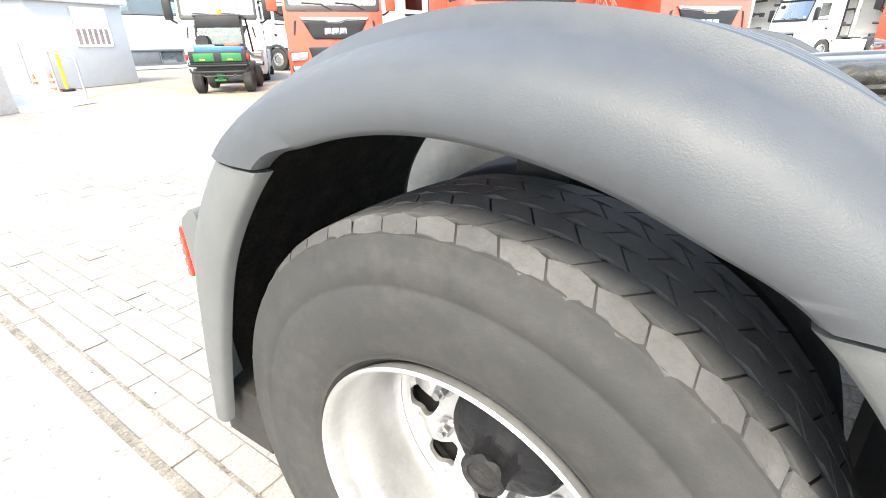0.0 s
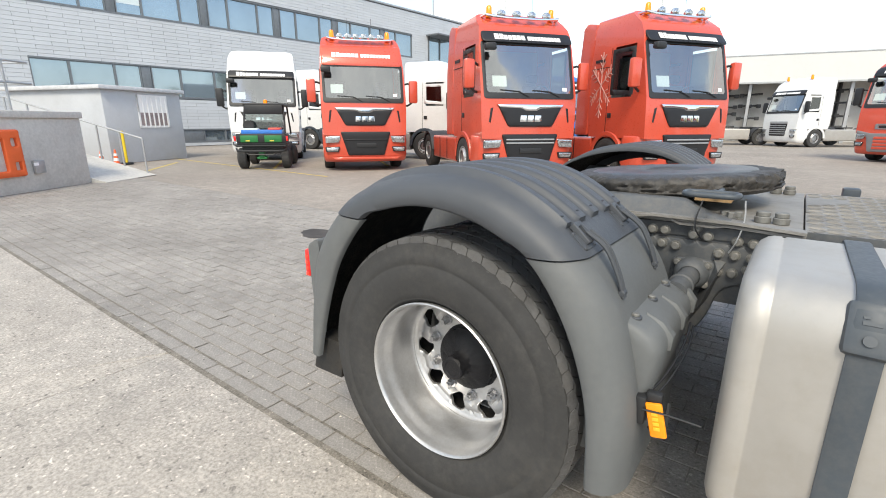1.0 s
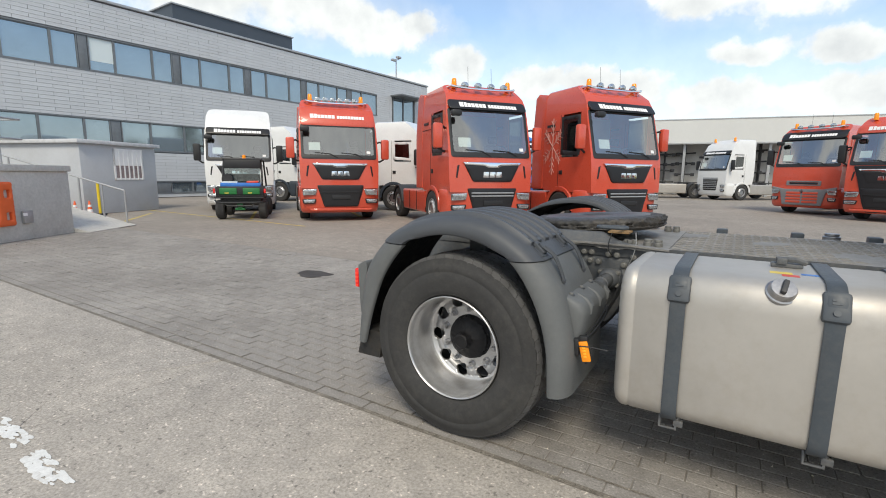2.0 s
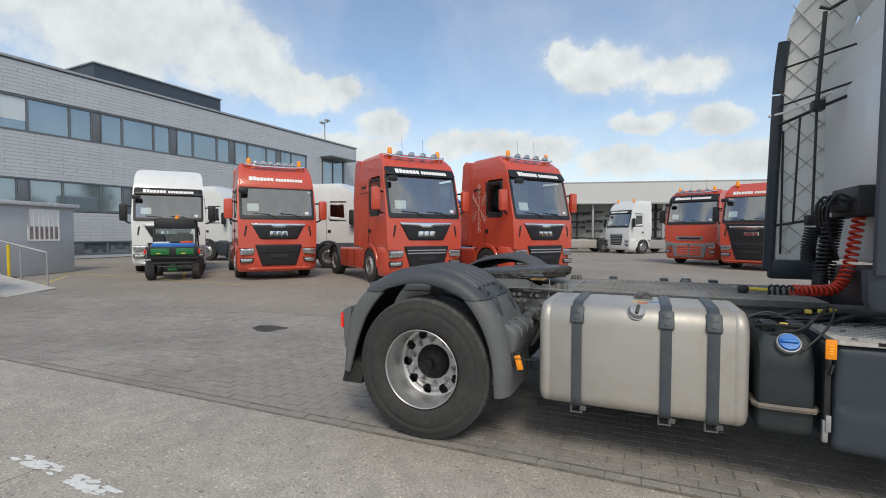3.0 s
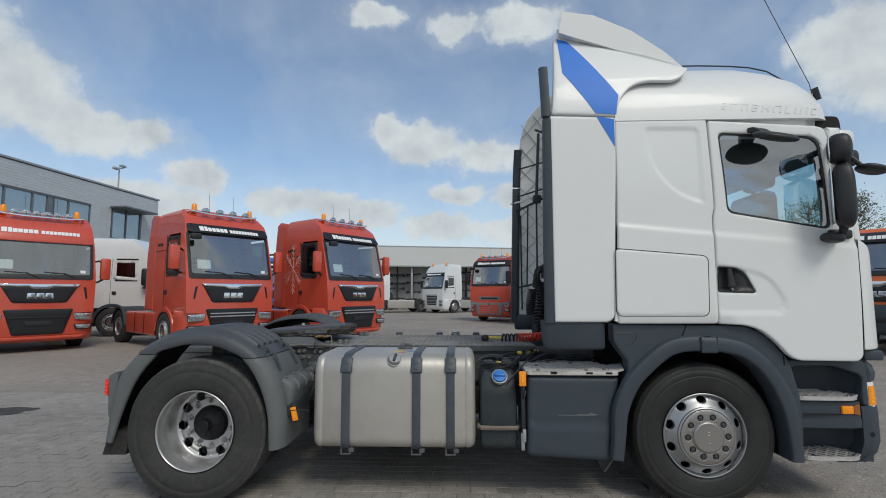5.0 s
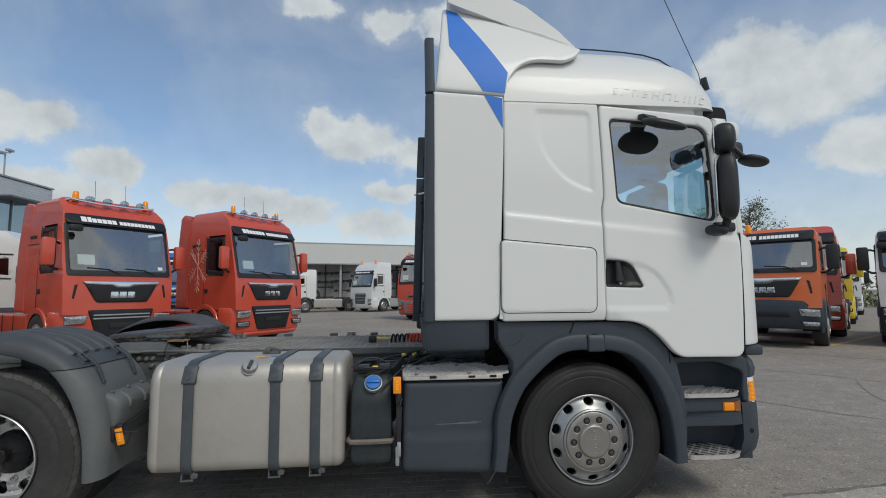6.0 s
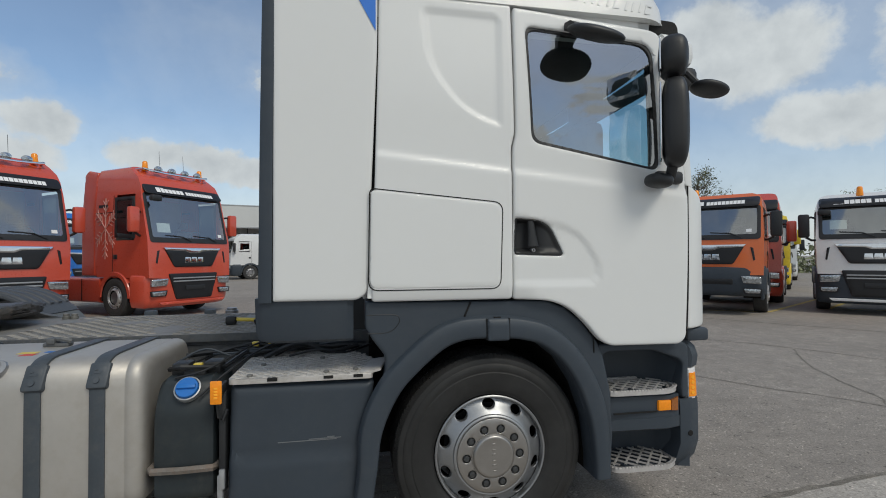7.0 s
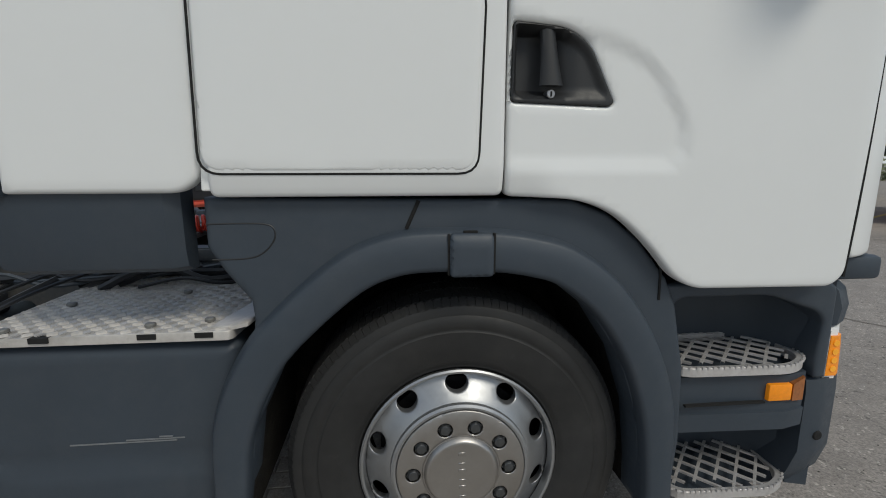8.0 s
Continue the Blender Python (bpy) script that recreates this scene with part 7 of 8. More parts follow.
        part("lower_lip", skin(bmesh.new(), round_poly([(-0.98, 0.40), (0.98, 0.40), (0.90, 0.33), (-0.90, 0.33)], 0.02), lambda u, v, d: fm(u, v, d - 0.045), step=0.12, roll=0.01, thick=0.03), paint, root)
        part("plate_holder", skin(bmesh.new(), rect(-0.28, 0.28, 0.68, 0.80, 0.01), lambda u, v, d: fm(u, v, d - 0.075), step=0.2, roll=0.006, thick=0.02), BLACK, root)
    for s in (-1, 1):
        w0 = 0.72 if style == "v" else 0.84
        hl = [(s * w0, 1.0), (s * (w0 + 0.05), 0.82), (s * 1.15, 0.80), (s * 1.15, 0.98)]
        part("headlight", skin(bmesh.new(), round_poly(hl[::s], 0.03), lambda u, v, d: fm(u, v, d - 0.04), step=0.08, roll=0.012, thick=0.05), LAMP, root, "clear headlight")
        fl = [(s * (w0 + 0.06), 0.68), (s * (w0 + 0.1), 0.57), (s * 1.12, 0.57), (s * 1.14, 0.67)]
        part("fog_recess", skin(bmesh.new(), round_poly([(a * 1.0 + s * (0.03 if k > 1 else -0.03), b + (0.02 if k in (0, 3) else -0.02)) for k, (a, b) in enumerate(fl)][::s], 0.03), lambda u, v, d: fm(u, v, d - 0.032), step=0.1, roll=0.004, thick=0.04), GRILLE, root)
        part("fog_light", skin(bmesh.new(), round_poly(fl[::s], 0.03), lambda u, v, d: fm(u, v, d - 0.038), step=0.08, roll=0.01, thick=0.03), LAMP, root)
    # wipers, papers
    for y0, y1 in ((-0.75, -0.05), (0.05, 0.75)):
        part("wiper", tube(bmesh.new(), [Vector(fm(y1, wz0 - 0.02, -0.03)), Vector(fm((y0 + y1) / 2 + 0.1, wz0 + 0.10, -0.025)), Vector(fm(y0, wz0 + 0.13, -0.02))], 0.012, 6), BLACK, root)
    part("price_sheet", skin(bmesh.new(), rect(-0.92, -0.58, wz0 + 0.20, wz0 + 0.44), lambda u, v, d: fm(u, v, d + 0.012), step=0.2, roll=0, thick=0), PAPER, root, "white sheet behind the windscreen")
    part("sticker", skin(bmesh.new(), rect(0.84, 0.96, wz0 + 0.12, wz0 + 0.20), lambda u, v, d: fm(u, v, d - 0.009), step=0.2, roll=0, thick=0), SIGNWHITE, root)
    # lamps on the roof
    if lamps:
        zt = top - 0.05
        xb = xf(top - 0.22) + 0.02
        bar = part("light_bar", tube(bmesh.new(), [(xb - 0.35, -0.98, zt - 0.05), (xb, -0.92, zt - 0.03), (xb + 0.05, -0.80, zt - 0.06), (xb + 0.08, -0.4, zt - 0.09), (xb + 0.09, 0, zt - 0.09), (xb + 0.08, 0.4, zt - 0.09), (xb + 0.05, 0.80, zt - 0.06), (xb, 0.92, zt - 0.03), (xb - 0.35, 0.98, zt - 0.05)], 0.03), CHROME, root, "chrome lamp bar")
        for k in range(lamps):
            y = (k - (lamps - 1) / 2) * (1.15 / max(lamps - 1, 1))
            bm = lathe(bmesh.new(), [(0.0001, xb - 0.05), (0.07, xb - 0.03), (0.105, xb + 0.04), (0.11, xb + 0.07), (0.092, xb + 0.075), (0.0001, xb + 0.09)], 20, (0, y, 0), "x")
            bmesh.ops.transform(bm, matrix=Matrix.Translation((0, 0, zt)) @ Matrix.Diagonal((1, 1, 0.72, 1)), verts=bm.verts)
            part("spot_lamp", bm, LAMP, bar)
    for y in ((), (-0.3,), (-0.80, 0.80))[beacons]:
        part("beacon", lathe(bmesh.new(), [(0.0001, top - 0.12), (0.075, top - 0.12), (0.075, top - 0.05), (0.068, top - 0.02), (0.062, top + 0.09), (0.04, top + 0.12), (0.0001, top + 0.12)], 16, (xf(top - 0.2) - 0.1, y, 0.02), "z"), AMBER, root, "amber beacon")
    if lamps:
        for y in (-0.35, 0.35):
            part("antenna", tube(bmesh.new(), [(-0.9, y, top - 0.05), (-0.95, y, top + 0.5)], 0.0045, 5), BLACK, root)
    # chassis, tanks, wheels
    rear = wf - wheelbase
    part("chassis", boxes((rear - 0.9, -0.3, -0.42, -0.34, 0.65, 0.95), (rear - 0.9, -0.3, 0.34, 0.42, 0.65, 0.95), (-2.2, -0.4, -0.9, 0.9, 0.55, 1.02), (rear - 0.9, rear - 0.8, -0.9, 0.9, 0.6, 0.8)), CHASSIS, root)
    part("coupling_plate", disc(bmesh.new(), 0.45, 1.05, 1.12, 28, (rear + 0.4, 0, 0), "z", 0.01), CHASSIS, root)
    for s in (-1, 1):
        part("side_tank" if not skirt else "side_skirt", loft(bmesh.new(), [[(x, s * y, z) for y, z in round_poly([(1.18, 0.34), (0.6, 0.34), (0.6, 1.0), (1.2, 1.0)], 0.07)] for x in (rear + 0.68, rear + 0.72, wf - 0.7, wf - 0.66)]), paint if skirt else ALU, root)
        if skirt:
            for q in range(1, 3):
                xx = rear + 0.7 + (wf - 0.7 - rear - 0.7) * q / 3
                part("skirt_joint", boxes((xx - 0.012, xx + 0.012, s * 1.2 - 0.006, s * 1.2 + 0.006, 0.38, 0.97)), GAP_SHADE, root)
        part("arch", loft(bmesh.new(), [[(wf + r * math.cos(a), s * y, 0.5 + r * math.sin(a)) for a in np.linspace(0.0, math.pi, 13)] for r, y in ((0.55, 1.20), (0.57, 1.225), (0.66, 1.225), (0.68, 1.19), (0.68, 0.8))], (False, False), False), bumper if style != "v" or bumper is not paint else paint, root)
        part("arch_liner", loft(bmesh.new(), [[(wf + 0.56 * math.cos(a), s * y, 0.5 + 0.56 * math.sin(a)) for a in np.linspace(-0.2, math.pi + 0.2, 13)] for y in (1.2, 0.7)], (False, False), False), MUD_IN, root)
        part("rear_mudguard", loft(bmesh.new(), [[(rear + r * math.cos(a), s * y, 0.5 + r * math.sin(a)) for a in np.linspace(0.1, math.pi - 0.1, 13)] for r, y in ((0.56, 1.22), (0.62, 1.23), (0.63, 0.6), (0.6, 0.6))], (False, False), False), CHASSIS, root)
        part("step_infill", boxes((-0.85, -0.2, s * 1.15 - 0.03, s * 1.15 + 0.03, 0.4, 1.05), bevel=0.02), bumper, root)
        for x in (wf, rear):
            w = put("wheel", shared("far_rim", wide_rim, STEEL_RIM) if x == wf else shared("deep_rim", deep_rim, STEEL_RIM), root, (x, s * 1.2, 0.5), 0.3, s > 0)
            put("tyre", shared("drive_tyre", lambda: tyre_mesh(0.522, 0.30), RUBBER), w)
            put("hub", shared("far_hub", lambda: disc(bmesh.new(), 0.17, 0.0, 0.1, 24, bevel=0.02) if True else None, NUT), w)
    return root


STRAP_GREY = mat("trim_grey", (0.20, 0.20, 0.21), 0.5, vary=0.05)
LORRIES = [
    dict(label="red tractor unit with lamp bar and red visor", m=pose(-9.25, 8.6, 0, 0, 0, -39), paint=RED, visor="paint", lamps=6, high=3.80, screen=2.93, fairing=True),
    dict(label="red tractor unit with black visor and chrome lamp bar, parked", m=pose(-4.25, 9.1, 0, 0, 0, -37), paint=RED, high=3.86, screen=3.14, fairing=True),
    dict(label="red tractor unit with silver snowflake decal on its flank", m=pose(-1.27, 11.32, 0, 0, 0, -35), paint=RED, high=3.93, screen=3.16, fairing=True),
    dict(label="white tractor unit parked behind the utility vehicle", m=pose(-14.9, 9.0, 0, 0, 0, -39), paint=TRUCK_WHITE, lamps=0, skirt=False, mirrors=BLACK, high=3.92, screen=2.92, beacons=0),
    dict(label="white tractor unit standing side-on behind the red row", m=pose(-9.6, 14.6, 0, 0, 0, 12), paint=TRUCK_WHITE, lamps=0, beacons=0, skirt=False, style="slat", bumper=PLASTIC, high=3.6, screen=2.82, mirrors=BLACK, visor=None, simple=True),
    dict(label="white tractor unit by the office building", m=pose(-18.9, 16.4, 0, 0, 0, 15), paint=TRUCK_WHITE, lamps=0, beacons=0, skirt=False, style="slat", bumper=PLASTIC, high=4.0, screen=2.92, mirrors=BLACK, visor=None, simple=True),
    dict(label="blue tractor unit behind the red row", m=pose(-8.2, 20.3, 0, 0, 0, -37), paint=TRUCK_BLUE, lamps=0, beacons=0, high=3.5, simple=True),
    dict(label="red tractor unit with grey mouth frame and roof lamps", m=pose(3.5, 22.1, 0, 0, 0, 241), paint=RED, style="mouth", lamps=4, high=3.6, mirrors=BLACK),
    dict(label="red tractor unit with black centre mask", m=pose(5.5, 19.2, 0, 0, 0, 241), paint=RED, mid=GRILLE, lamps=0, visor="paint", high=3.6, mirrors=BLACK),
    dict(label="white tractor unit with slatted grille before the hall", m=pose(-0.4, 34.2, 0, 0, 0, 226), paint=TRUCK_WHITE, style="slat", lamps=0, beacons=2, skirt=False, high=3.92, screen=2.95, mirrors=BLACK, visor="black", simple=True),
    dict(label="white tractor unit parked by the hall", m=pose(-6.3, 34.2, 0, 0, 0, 205), paint=TRUCK_WHITE, style="slat", lamps=0, beacons=0, skirt=False, high=3.3, bumper=PLASTIC, mirrors=BLACK, visor=None, simple=True),
    dict(label="orange construction truck with grey steel bumper", m=pose(12.03, 8.36, 0, 0, 0, 222), paint=ORANGE, site=True, bumper=PLASTIC, lamps=0, beacons=1, high=3.14, mirrors=BLACK, skirt=False),
    dict(label="silver-white construction truck with dark bumper", m=pose(15.75, 7.05, 0, 0, 0, 222), paint=TRUCK_WHITE, bumper=PLASTIC, lamps=0, beacons=1, high=3.14, mirrors=BLACK, skirt=False),
    dict(label="red tractor unit in the row of parked trucks", m=pose(14.8, 10.5, 0, 0, 0, 222), paint=RED, lamps=0, beacons=0, high=3.5, simple=True, skirt=False),
    dict(label="yellow truck further down the parked row", m=pose(20.4, 15.4, 0, 0, 0, 222), paint=YELLOW_PAINT, lamps=0, beacons=0, high=3.3, simple=True, skirt=False),
    dict(label="white truck at the end of the parked row", m=pose(27.9, 21.9, 0, 0, 0, 222), paint=TRUCK_WHITE, lamps=0, beacons=0, high=3.4, simple=True, skirt=False, mirrors=BLACK),
]
fleet = [lorry(**spec) for spec in LORRIES]
# snowflake decal on one flank
bm = bmesh.new()
for k in range(6):
    a = k * math.pi / 3 + 0.5
    c, s = math.cos(a), math.sin(a)
    tube(bm, [(-1.80, -1.212, 2.30), (-1.80 + 0.46 * c, -1.212, 2.30 + 0.80 * s)], 0.013, 4)
    for f in (0.35, 0.55, 0.75):
        for t in (0.8, -0.8):
            b0 = (-1.80 + 0.46 * f * c, -1.212, 2.30 + 0.80 * f * s)
            tube(bm, [b0, (b0[0] + 0.15 * math.cos(a + t), -1.212, b0[2] + 0.2 * math.sin(a + t))], 0.011, 4)
part("snowflake_decal", bm, FLAKE, fleet[2], "faded silver snowflake decal")

# ---- utility vehicle ----
cart = thing("utility_vehicle", "green and black utility vehicle with blue load and amber beacon", "vehicle", pose(-12.05, 7.0, 0, 0, 0, -42))
part("body", boxes((-2.4, -0.15, -0.62, 0.62, 0.45, 0.75), (-1.5, -0.1, -0.55, 0.55, 0.7, 0.95), bevel=0.06), BLACK, cart)
part("cargo_bed", boxes((-0.75, 0.02, -0.70, 0.70, 0.72, 0.80), (-0.75, 0.02, -0.70, -0.66, 0.8, 1.05), (-0.75, 0.02, 0.66, 0.70, 0.8, 1.05), (-0.04, 0.04, -0.70, 0.70, 0.78, 1.05), bevel=0.015), BLACK, cart)
for y in (-0.34, 0.34):
    part("tailgate_panel", boxes((0.035, 0.06, y - 0.25, y + 0.25, 0.80, 1.0), bevel=0.015), GREEN, cart, "green tailgate panel")
    part("panel_badge", boxes((0.06, 0.064, y - 0.1, y + 0.02, 0.83, 0.86)), YELLOWP, cart)
part("load_box", boxes((-0.62, -0.10, -0.58, 0.60, 1.0, 1.16), bevel=0.02), TRUCK_BLUE, cart, "blue crate in the bed")
part("load_sack", boxes((-0.5, -0.12, 0.18, 0.55, 1.14, 1.22), bevel=0.04), REDHOSE, cart)
part("load_pad", boxes((-0.5, -0.14, -0.55, -0.1, 1.14, 1.20), bevel=0.04), PAPER, cart)
bm = bmesh.new()
for y in (-0.6, 0.6):
    tube(bm, [(-0.72, y, 0.9), (-0.85, y, 1.5), (-1.0, y * 0.95, 1.92), (-1.9, y * 0.95, 1.95), (-2.3, y, 1.0)], 0.03)
part("roll_cage", bm, BLACK, cart)
part("canopy_back", boxes((-0.92, -0.86, -0.56, 0.56, 1.62, 1.90), bevel=0.02), BLACK, cart)
part("roof", boxes((-2.0, -0.88, -0.62, 0.62, 1.88, 1.95), bevel=0.03), BLACK, cart)
g = part("rear_window", boxes((-0.86, -0.85, -0.55, 0.55, 1.2, 1.62)), GLASS, cart)
g.visible_shadow = False
part("seat", boxes((-1.4, -1.2, -0.5, 0.5, 0.9, 1.45), bevel=0.05), BLACK, cart)
part("beacon", lathe(bmesh.new(), [(0.0001, 1.95), (0.06, 1.95), (0.055, 2.05), (0.0001, 2.07)], 14, (-1.0, 0.05, 0), "z"), AMBER, cart)
bm = tube(bmesh.new(), [(0.05, -0.72, 0.62), (0.22, -0.66, 0.56), (0.26, -0.5, 0.55), (0.26, 0.5, 0.55), (0.22, 0.66, 0.56), (0.05, 0.72, 0.62)], 0.03)
tube(bm, [(0.04, -0.74, 0.72), (0.12, -0.70, 0.70), (0.12, 0.70, 0.70), (0.04, 0.74, 0.72)], 0.025)
tube(bm, [(0.22, -0.5, 0.56), (0.24, -0.35, 0.45), (0.24, 0.35, 0.45), (0.22, 0.5, 0.56)], 0.022)
part("bumper_bar", bm, BLACK, cart, "black tubular bumper bar")
part("hitch", boxes((0.0, 0.2, -0.08, 0.08, 0.34, 0.56), (-0.1, 0.2, -0.14, 0.14, 0.32, 0.38), bevel=0.012), GREEN, cart, "green tow hitch")
part("spare_wheel", lathe(bmesh.new(), [(0.0001, -0.62), (0.08, -0.62), (0.16, -0.60), (0.17, -0.66), (0.12, -0.72), (0.0001, -0.72)], 20, (0, -0.45, 1.27), "x"), RUBBER, cart)
for x in (-0.4, -2.1):
    for s in (-1, 1):
        w = part("wheel", lathe(bmesh.new(), [(0.12, 0.05), (0.17, 0.02), (0.22, 0.0), (0.28, 0.03), (0.31, 0.06), (0.31, 0.24), (0.28, 0.27), (0.12, 0.26)], 32), RUBBER, cart)
        w.location, w.rotation_euler = (x, s * 0.78, 0.31), (0, 0, math.pi if s > 0 else 0)
        part("rim", disc(bmesh.new(), 0.15, 0.06, 0.2, 20, bevel=0.02), YELLOW_PAINT, w)
for s in (-1, 1):
    part("tail_lamp", boxes((0.03, 0.06, s * 0.74 - 0.03, s * 0.74 + 0.03, 0.84, 0.98), bevel=0.008), REDLENS, cart)

# ---- office building ----
FX, BTOP = -28.0, 10.3
office = thing("office_building", "long grey panel-clad office building with ribbon windows", "building", pose(FX, 7.7, 0, 0, 0, -3.0))
Y0, Y1 = -26.0, 31.0   # along the facade
part("wall", boxes((-12, -0.10, Y0, Y1, -0.05, BTOP - 0.04)), CLAD_GAP, office)
part("roof_edge", boxes((-12.1, 0.08, Y0 - 0.1, Y1 + 0.1, BTOP - 0.04, BTOP + 0.10), bevel=0.02), GALV, office, "pale metal roof edge")
part("roof_plant_room", boxes((-9, -3.0, 7.8, 17.0, BTOP + 0.1, BTOP + 1.9)), PENTHOUSE, office, "dark clad plant room")
part("plant_room_edge", boxes((-9.1, -2.9, 7.7, 17.1, BTOP + 1.9, BTOP + 1.98)), GALV, office)
UP_W, LO_W, BASE_W = (6.72, 8.42, Y0, 23.6), (2.72, 4.25, -2.0, 14.5), (0.28, 0.92, -20, 20)


BANDS = (UP_W, LO_W, BASE_W, (6.2, 8.75, 25.6, 29.0))
course, plank = 0.185, 1.25
verts, faces = [], []
for k in range(int(BTOP / course)):
    z0, z1 = 0.02 + k * course, 0.02 + (k + 1) * course
    y = Y0 + (k % 2) * plank / 2
    while y < Y1 - 0.05:
        spans = [(y, min(y + plank, Y1))]
        for b0, b1, c, d in BANDS:
            if z1 > b0 + 0.06 and z0 < b1 - 0.06:
                spans = [q for a, b in spans for q in ((a, min(b, c)), (max(a, d), b)) if q[1] - q[0] > 0.05]
        for a, b in spans:
            n = len(verts)
            verts += [(x, yy, zz) for x in (-0.12, 0.0) for yy in (a + 0.005, b - 0.005) for zz in (z0 + 0.005, z1 - 0.005)]
            faces += [[n + i for i in f] for f in ((4, 6, 7, 5), (0, 4, 5, 1), (2, 3, 7, 6), (1, 5, 7, 3), (0, 2, 6, 4))]
        y += plank
me = bpy.data.meshes.new("cladding")
me.from_pydata(verts, [], faces)
me.materials.append(CLADDING)
tagged(part("cladding_planks", me, None, office, "grey metal cladding planks"), kind="stuff")
OFFICE_GLASS = mat("office_glass", (0.30, 0.37, 0.42), 0.05, metal=0.75, vary=0.08, scale=0.4, coat=0.5)
for (z0, z1, a, b), widths in ((UP_W, (1.2, 1.9, 1.1, 0.45)), (LO_W, (1.5, 1.9, 1.2, 0.5)), (BASE_W, (1.3, 1.3, 0.9, 1.6))):
    part("window_frame", boxes((-0.14, 0.02, a, b, z0 - 0.07, z0), (-0.14, 0.02, a, b, z1, z1 + 0.07), (-0.30, -0.22, a, b, z0, z1)), WINFRAME, office)
    y, k = a, 0
    while y < b - 0.2:
        w = min(widths[k % 4], b - y)
        if k % 4 == 3:
            part("window_pier", boxes((-0.2, -0.03, y + 0.02, y + w - 0.02, z0, z1), bevel=0.01), WINFRAME, office)
        else:
            win = part("window", skin(bmesh.new(), rect(y, y + w, z0, z1), lambda u, v, d: (-0.01 - d, u, v), [rect(y + 0.05, y + w - 0.05, z0 + 0.04, z1 - 0.04)], step=3.0, roll=0.0, thick=0.15), WINFRAME, office)
            part("pane", boxes((-0.10, -0.08, y + 0.05, y + w - 0.05, z0, z1)), OFFICE_GLASS, win)
            if z0 > 6 and y < 3.2 and k % 4 == 0 or (z0 > 6 and k == 20):
                part("blind", boxes((-0.075, -0.07, y + 0.06, y + w - 0.06, z0 + 0.5, z1)), PAPER, win)
        y, k = y + w, k + 1
cb = part("corner_window", boxes((-0.2, 0.02, 25.7, 25.8, 6.2, 8.6), (-0.2, 0.02, 27.2, 27.3, 6.2, 8.6), (-0.2, 0.02, 28.8, 28.9, 6.2, 8.6), (-0.1, 1.4, 25.4, 29.2, 8.6, 8.72), bevel=0.01), WINFRAME, office, "corner window with flat canopy")
part("pane", boxes((-0.10, -0.06, 25.8, 28.8, 6.2, 8.6)), OFFICE_GLASS, cb)
mast = thing("light_mast", "tall thin floodlight mast with two lamps", "street lamp", pose(-36, 46, 0))
part("pole", tube(bmesh.new(), [(0, 0, 0), (0, 0, 15.6)], lambda s: 0.12 - 0.05 * s, 10), GALV, mast)
for s in (-1, 1):
    part("floodlight", boxes((-0.2, 0.2, s * 0.5 - 0.35, s * 0.5 + 0.35, 15.5 + s * 0.25, 15.75 + s * 0.25), bevel=0.05), GALV, mast)
part("crossbar", tube(bmesh.new(), [(0, -0.6, 15.35), (0, 0.6, 15.65)], 0.05), GALV, mast)

# ---- booth, dock, railings, cones ----
booth = thing("site_booth", "grey painted site cabin with barred window", "cabin", pose(-18.6, 7.8, 0, 0, 0, 19))
part("wall", boxes((-4.5, 0.0, -3.1, 0.0, 0.0, 2.42), bevel=0.01), BOOTHPAINT, booth)
part("roof", boxes((-4.65, 0.14, -3.25, 0.14, 2.42, 2.55), bevel=0.02), mat("booth_roof", (0.55, 0.56, 0.58), 0.5), booth)
wb = part("window", boxes((-0.05, 0.03, -1.86, -0.62, 1.18, 1.25), (-0.05, 0.03, -1.86, -0.62, 1.70, 2.31), (-0.05, 0.03, -1.86, -1.80, 1.18, 2.31), (-0.05, 0.03, -0.68, -0.62, 1.18, 2.31)), SIGNWHITE, booth)
part("curtain", boxes((0.004, 0.008, -1.80, -0.68, 1.25, 2.25)), CURTAIN, wb)
for k in range(6):
    part("bar", boxes((0.02, 0.045, -1.66 + k * 0.19, -1.615 + k * 0.19, 1.2, 2.3)), SIGNWHITE, wb)

dock = thing("loading_dock", "rendered concrete loading dock wall with coping", "dock", pose(-12.28, 2.62, 0, 0, 0, 32))
part("wall", boxes((-6.0, 0.0, -9.0, 0.0, 0.0, 1.46), bevel=0.015), DOCK, dock)
part("coping", boxes((-0.4, 0.05, -9.0, 0.04, 1.46, 1.60), bevel=0.015), DOCK, dock)
part("socket_box", boxes((0.0, 0.07, -1.38, -1.15, 0.36, 0.62), bevel=0.01), GALV, dock)
part("socket_label", boxes((0.07, 0.074, -1.40, -1.30, 0.52, 0.58)), SIGNWHITE, dock)
ramp = thing("ramp", "smooth concrete ramp beside the dock", "ramp", pose(-12.28, 2.62, 0, 0, 0, 32))
part("slope", loft(bmesh.new(), [[(x, 0.01, 0.0), (x, 1.75, 0.0), (x, 1.75, h), (x, 0.01, h)] for x, h in ((0.35, 0.01), (-4.6, 1.4), (-6.0, 1.46))]), DOCK, ramp)
rail = thing("handrail", "galvanised steel handrail along ramp and dock", "railing", pose(-12.28, 2.62, 0, 0, 0, 32))
for k in range(7):
    x = 0.15 - k * 0.62
    zb = max(0.02, (0.35 - x) / 4.95 * 1.4)
    part("post", tube(bmesh.new(), [(x, 1.70, zb), (x, 1.70, zb + 0.92)], 0.024, 8), GALV, rail)
part("top_rail", tube(bmesh.new(), [(0.15, 1.70, 0.06 + 0.9), (-3.57, 1.70, 1.11 + 0.92)], 0.024, 8), GALV, rail)
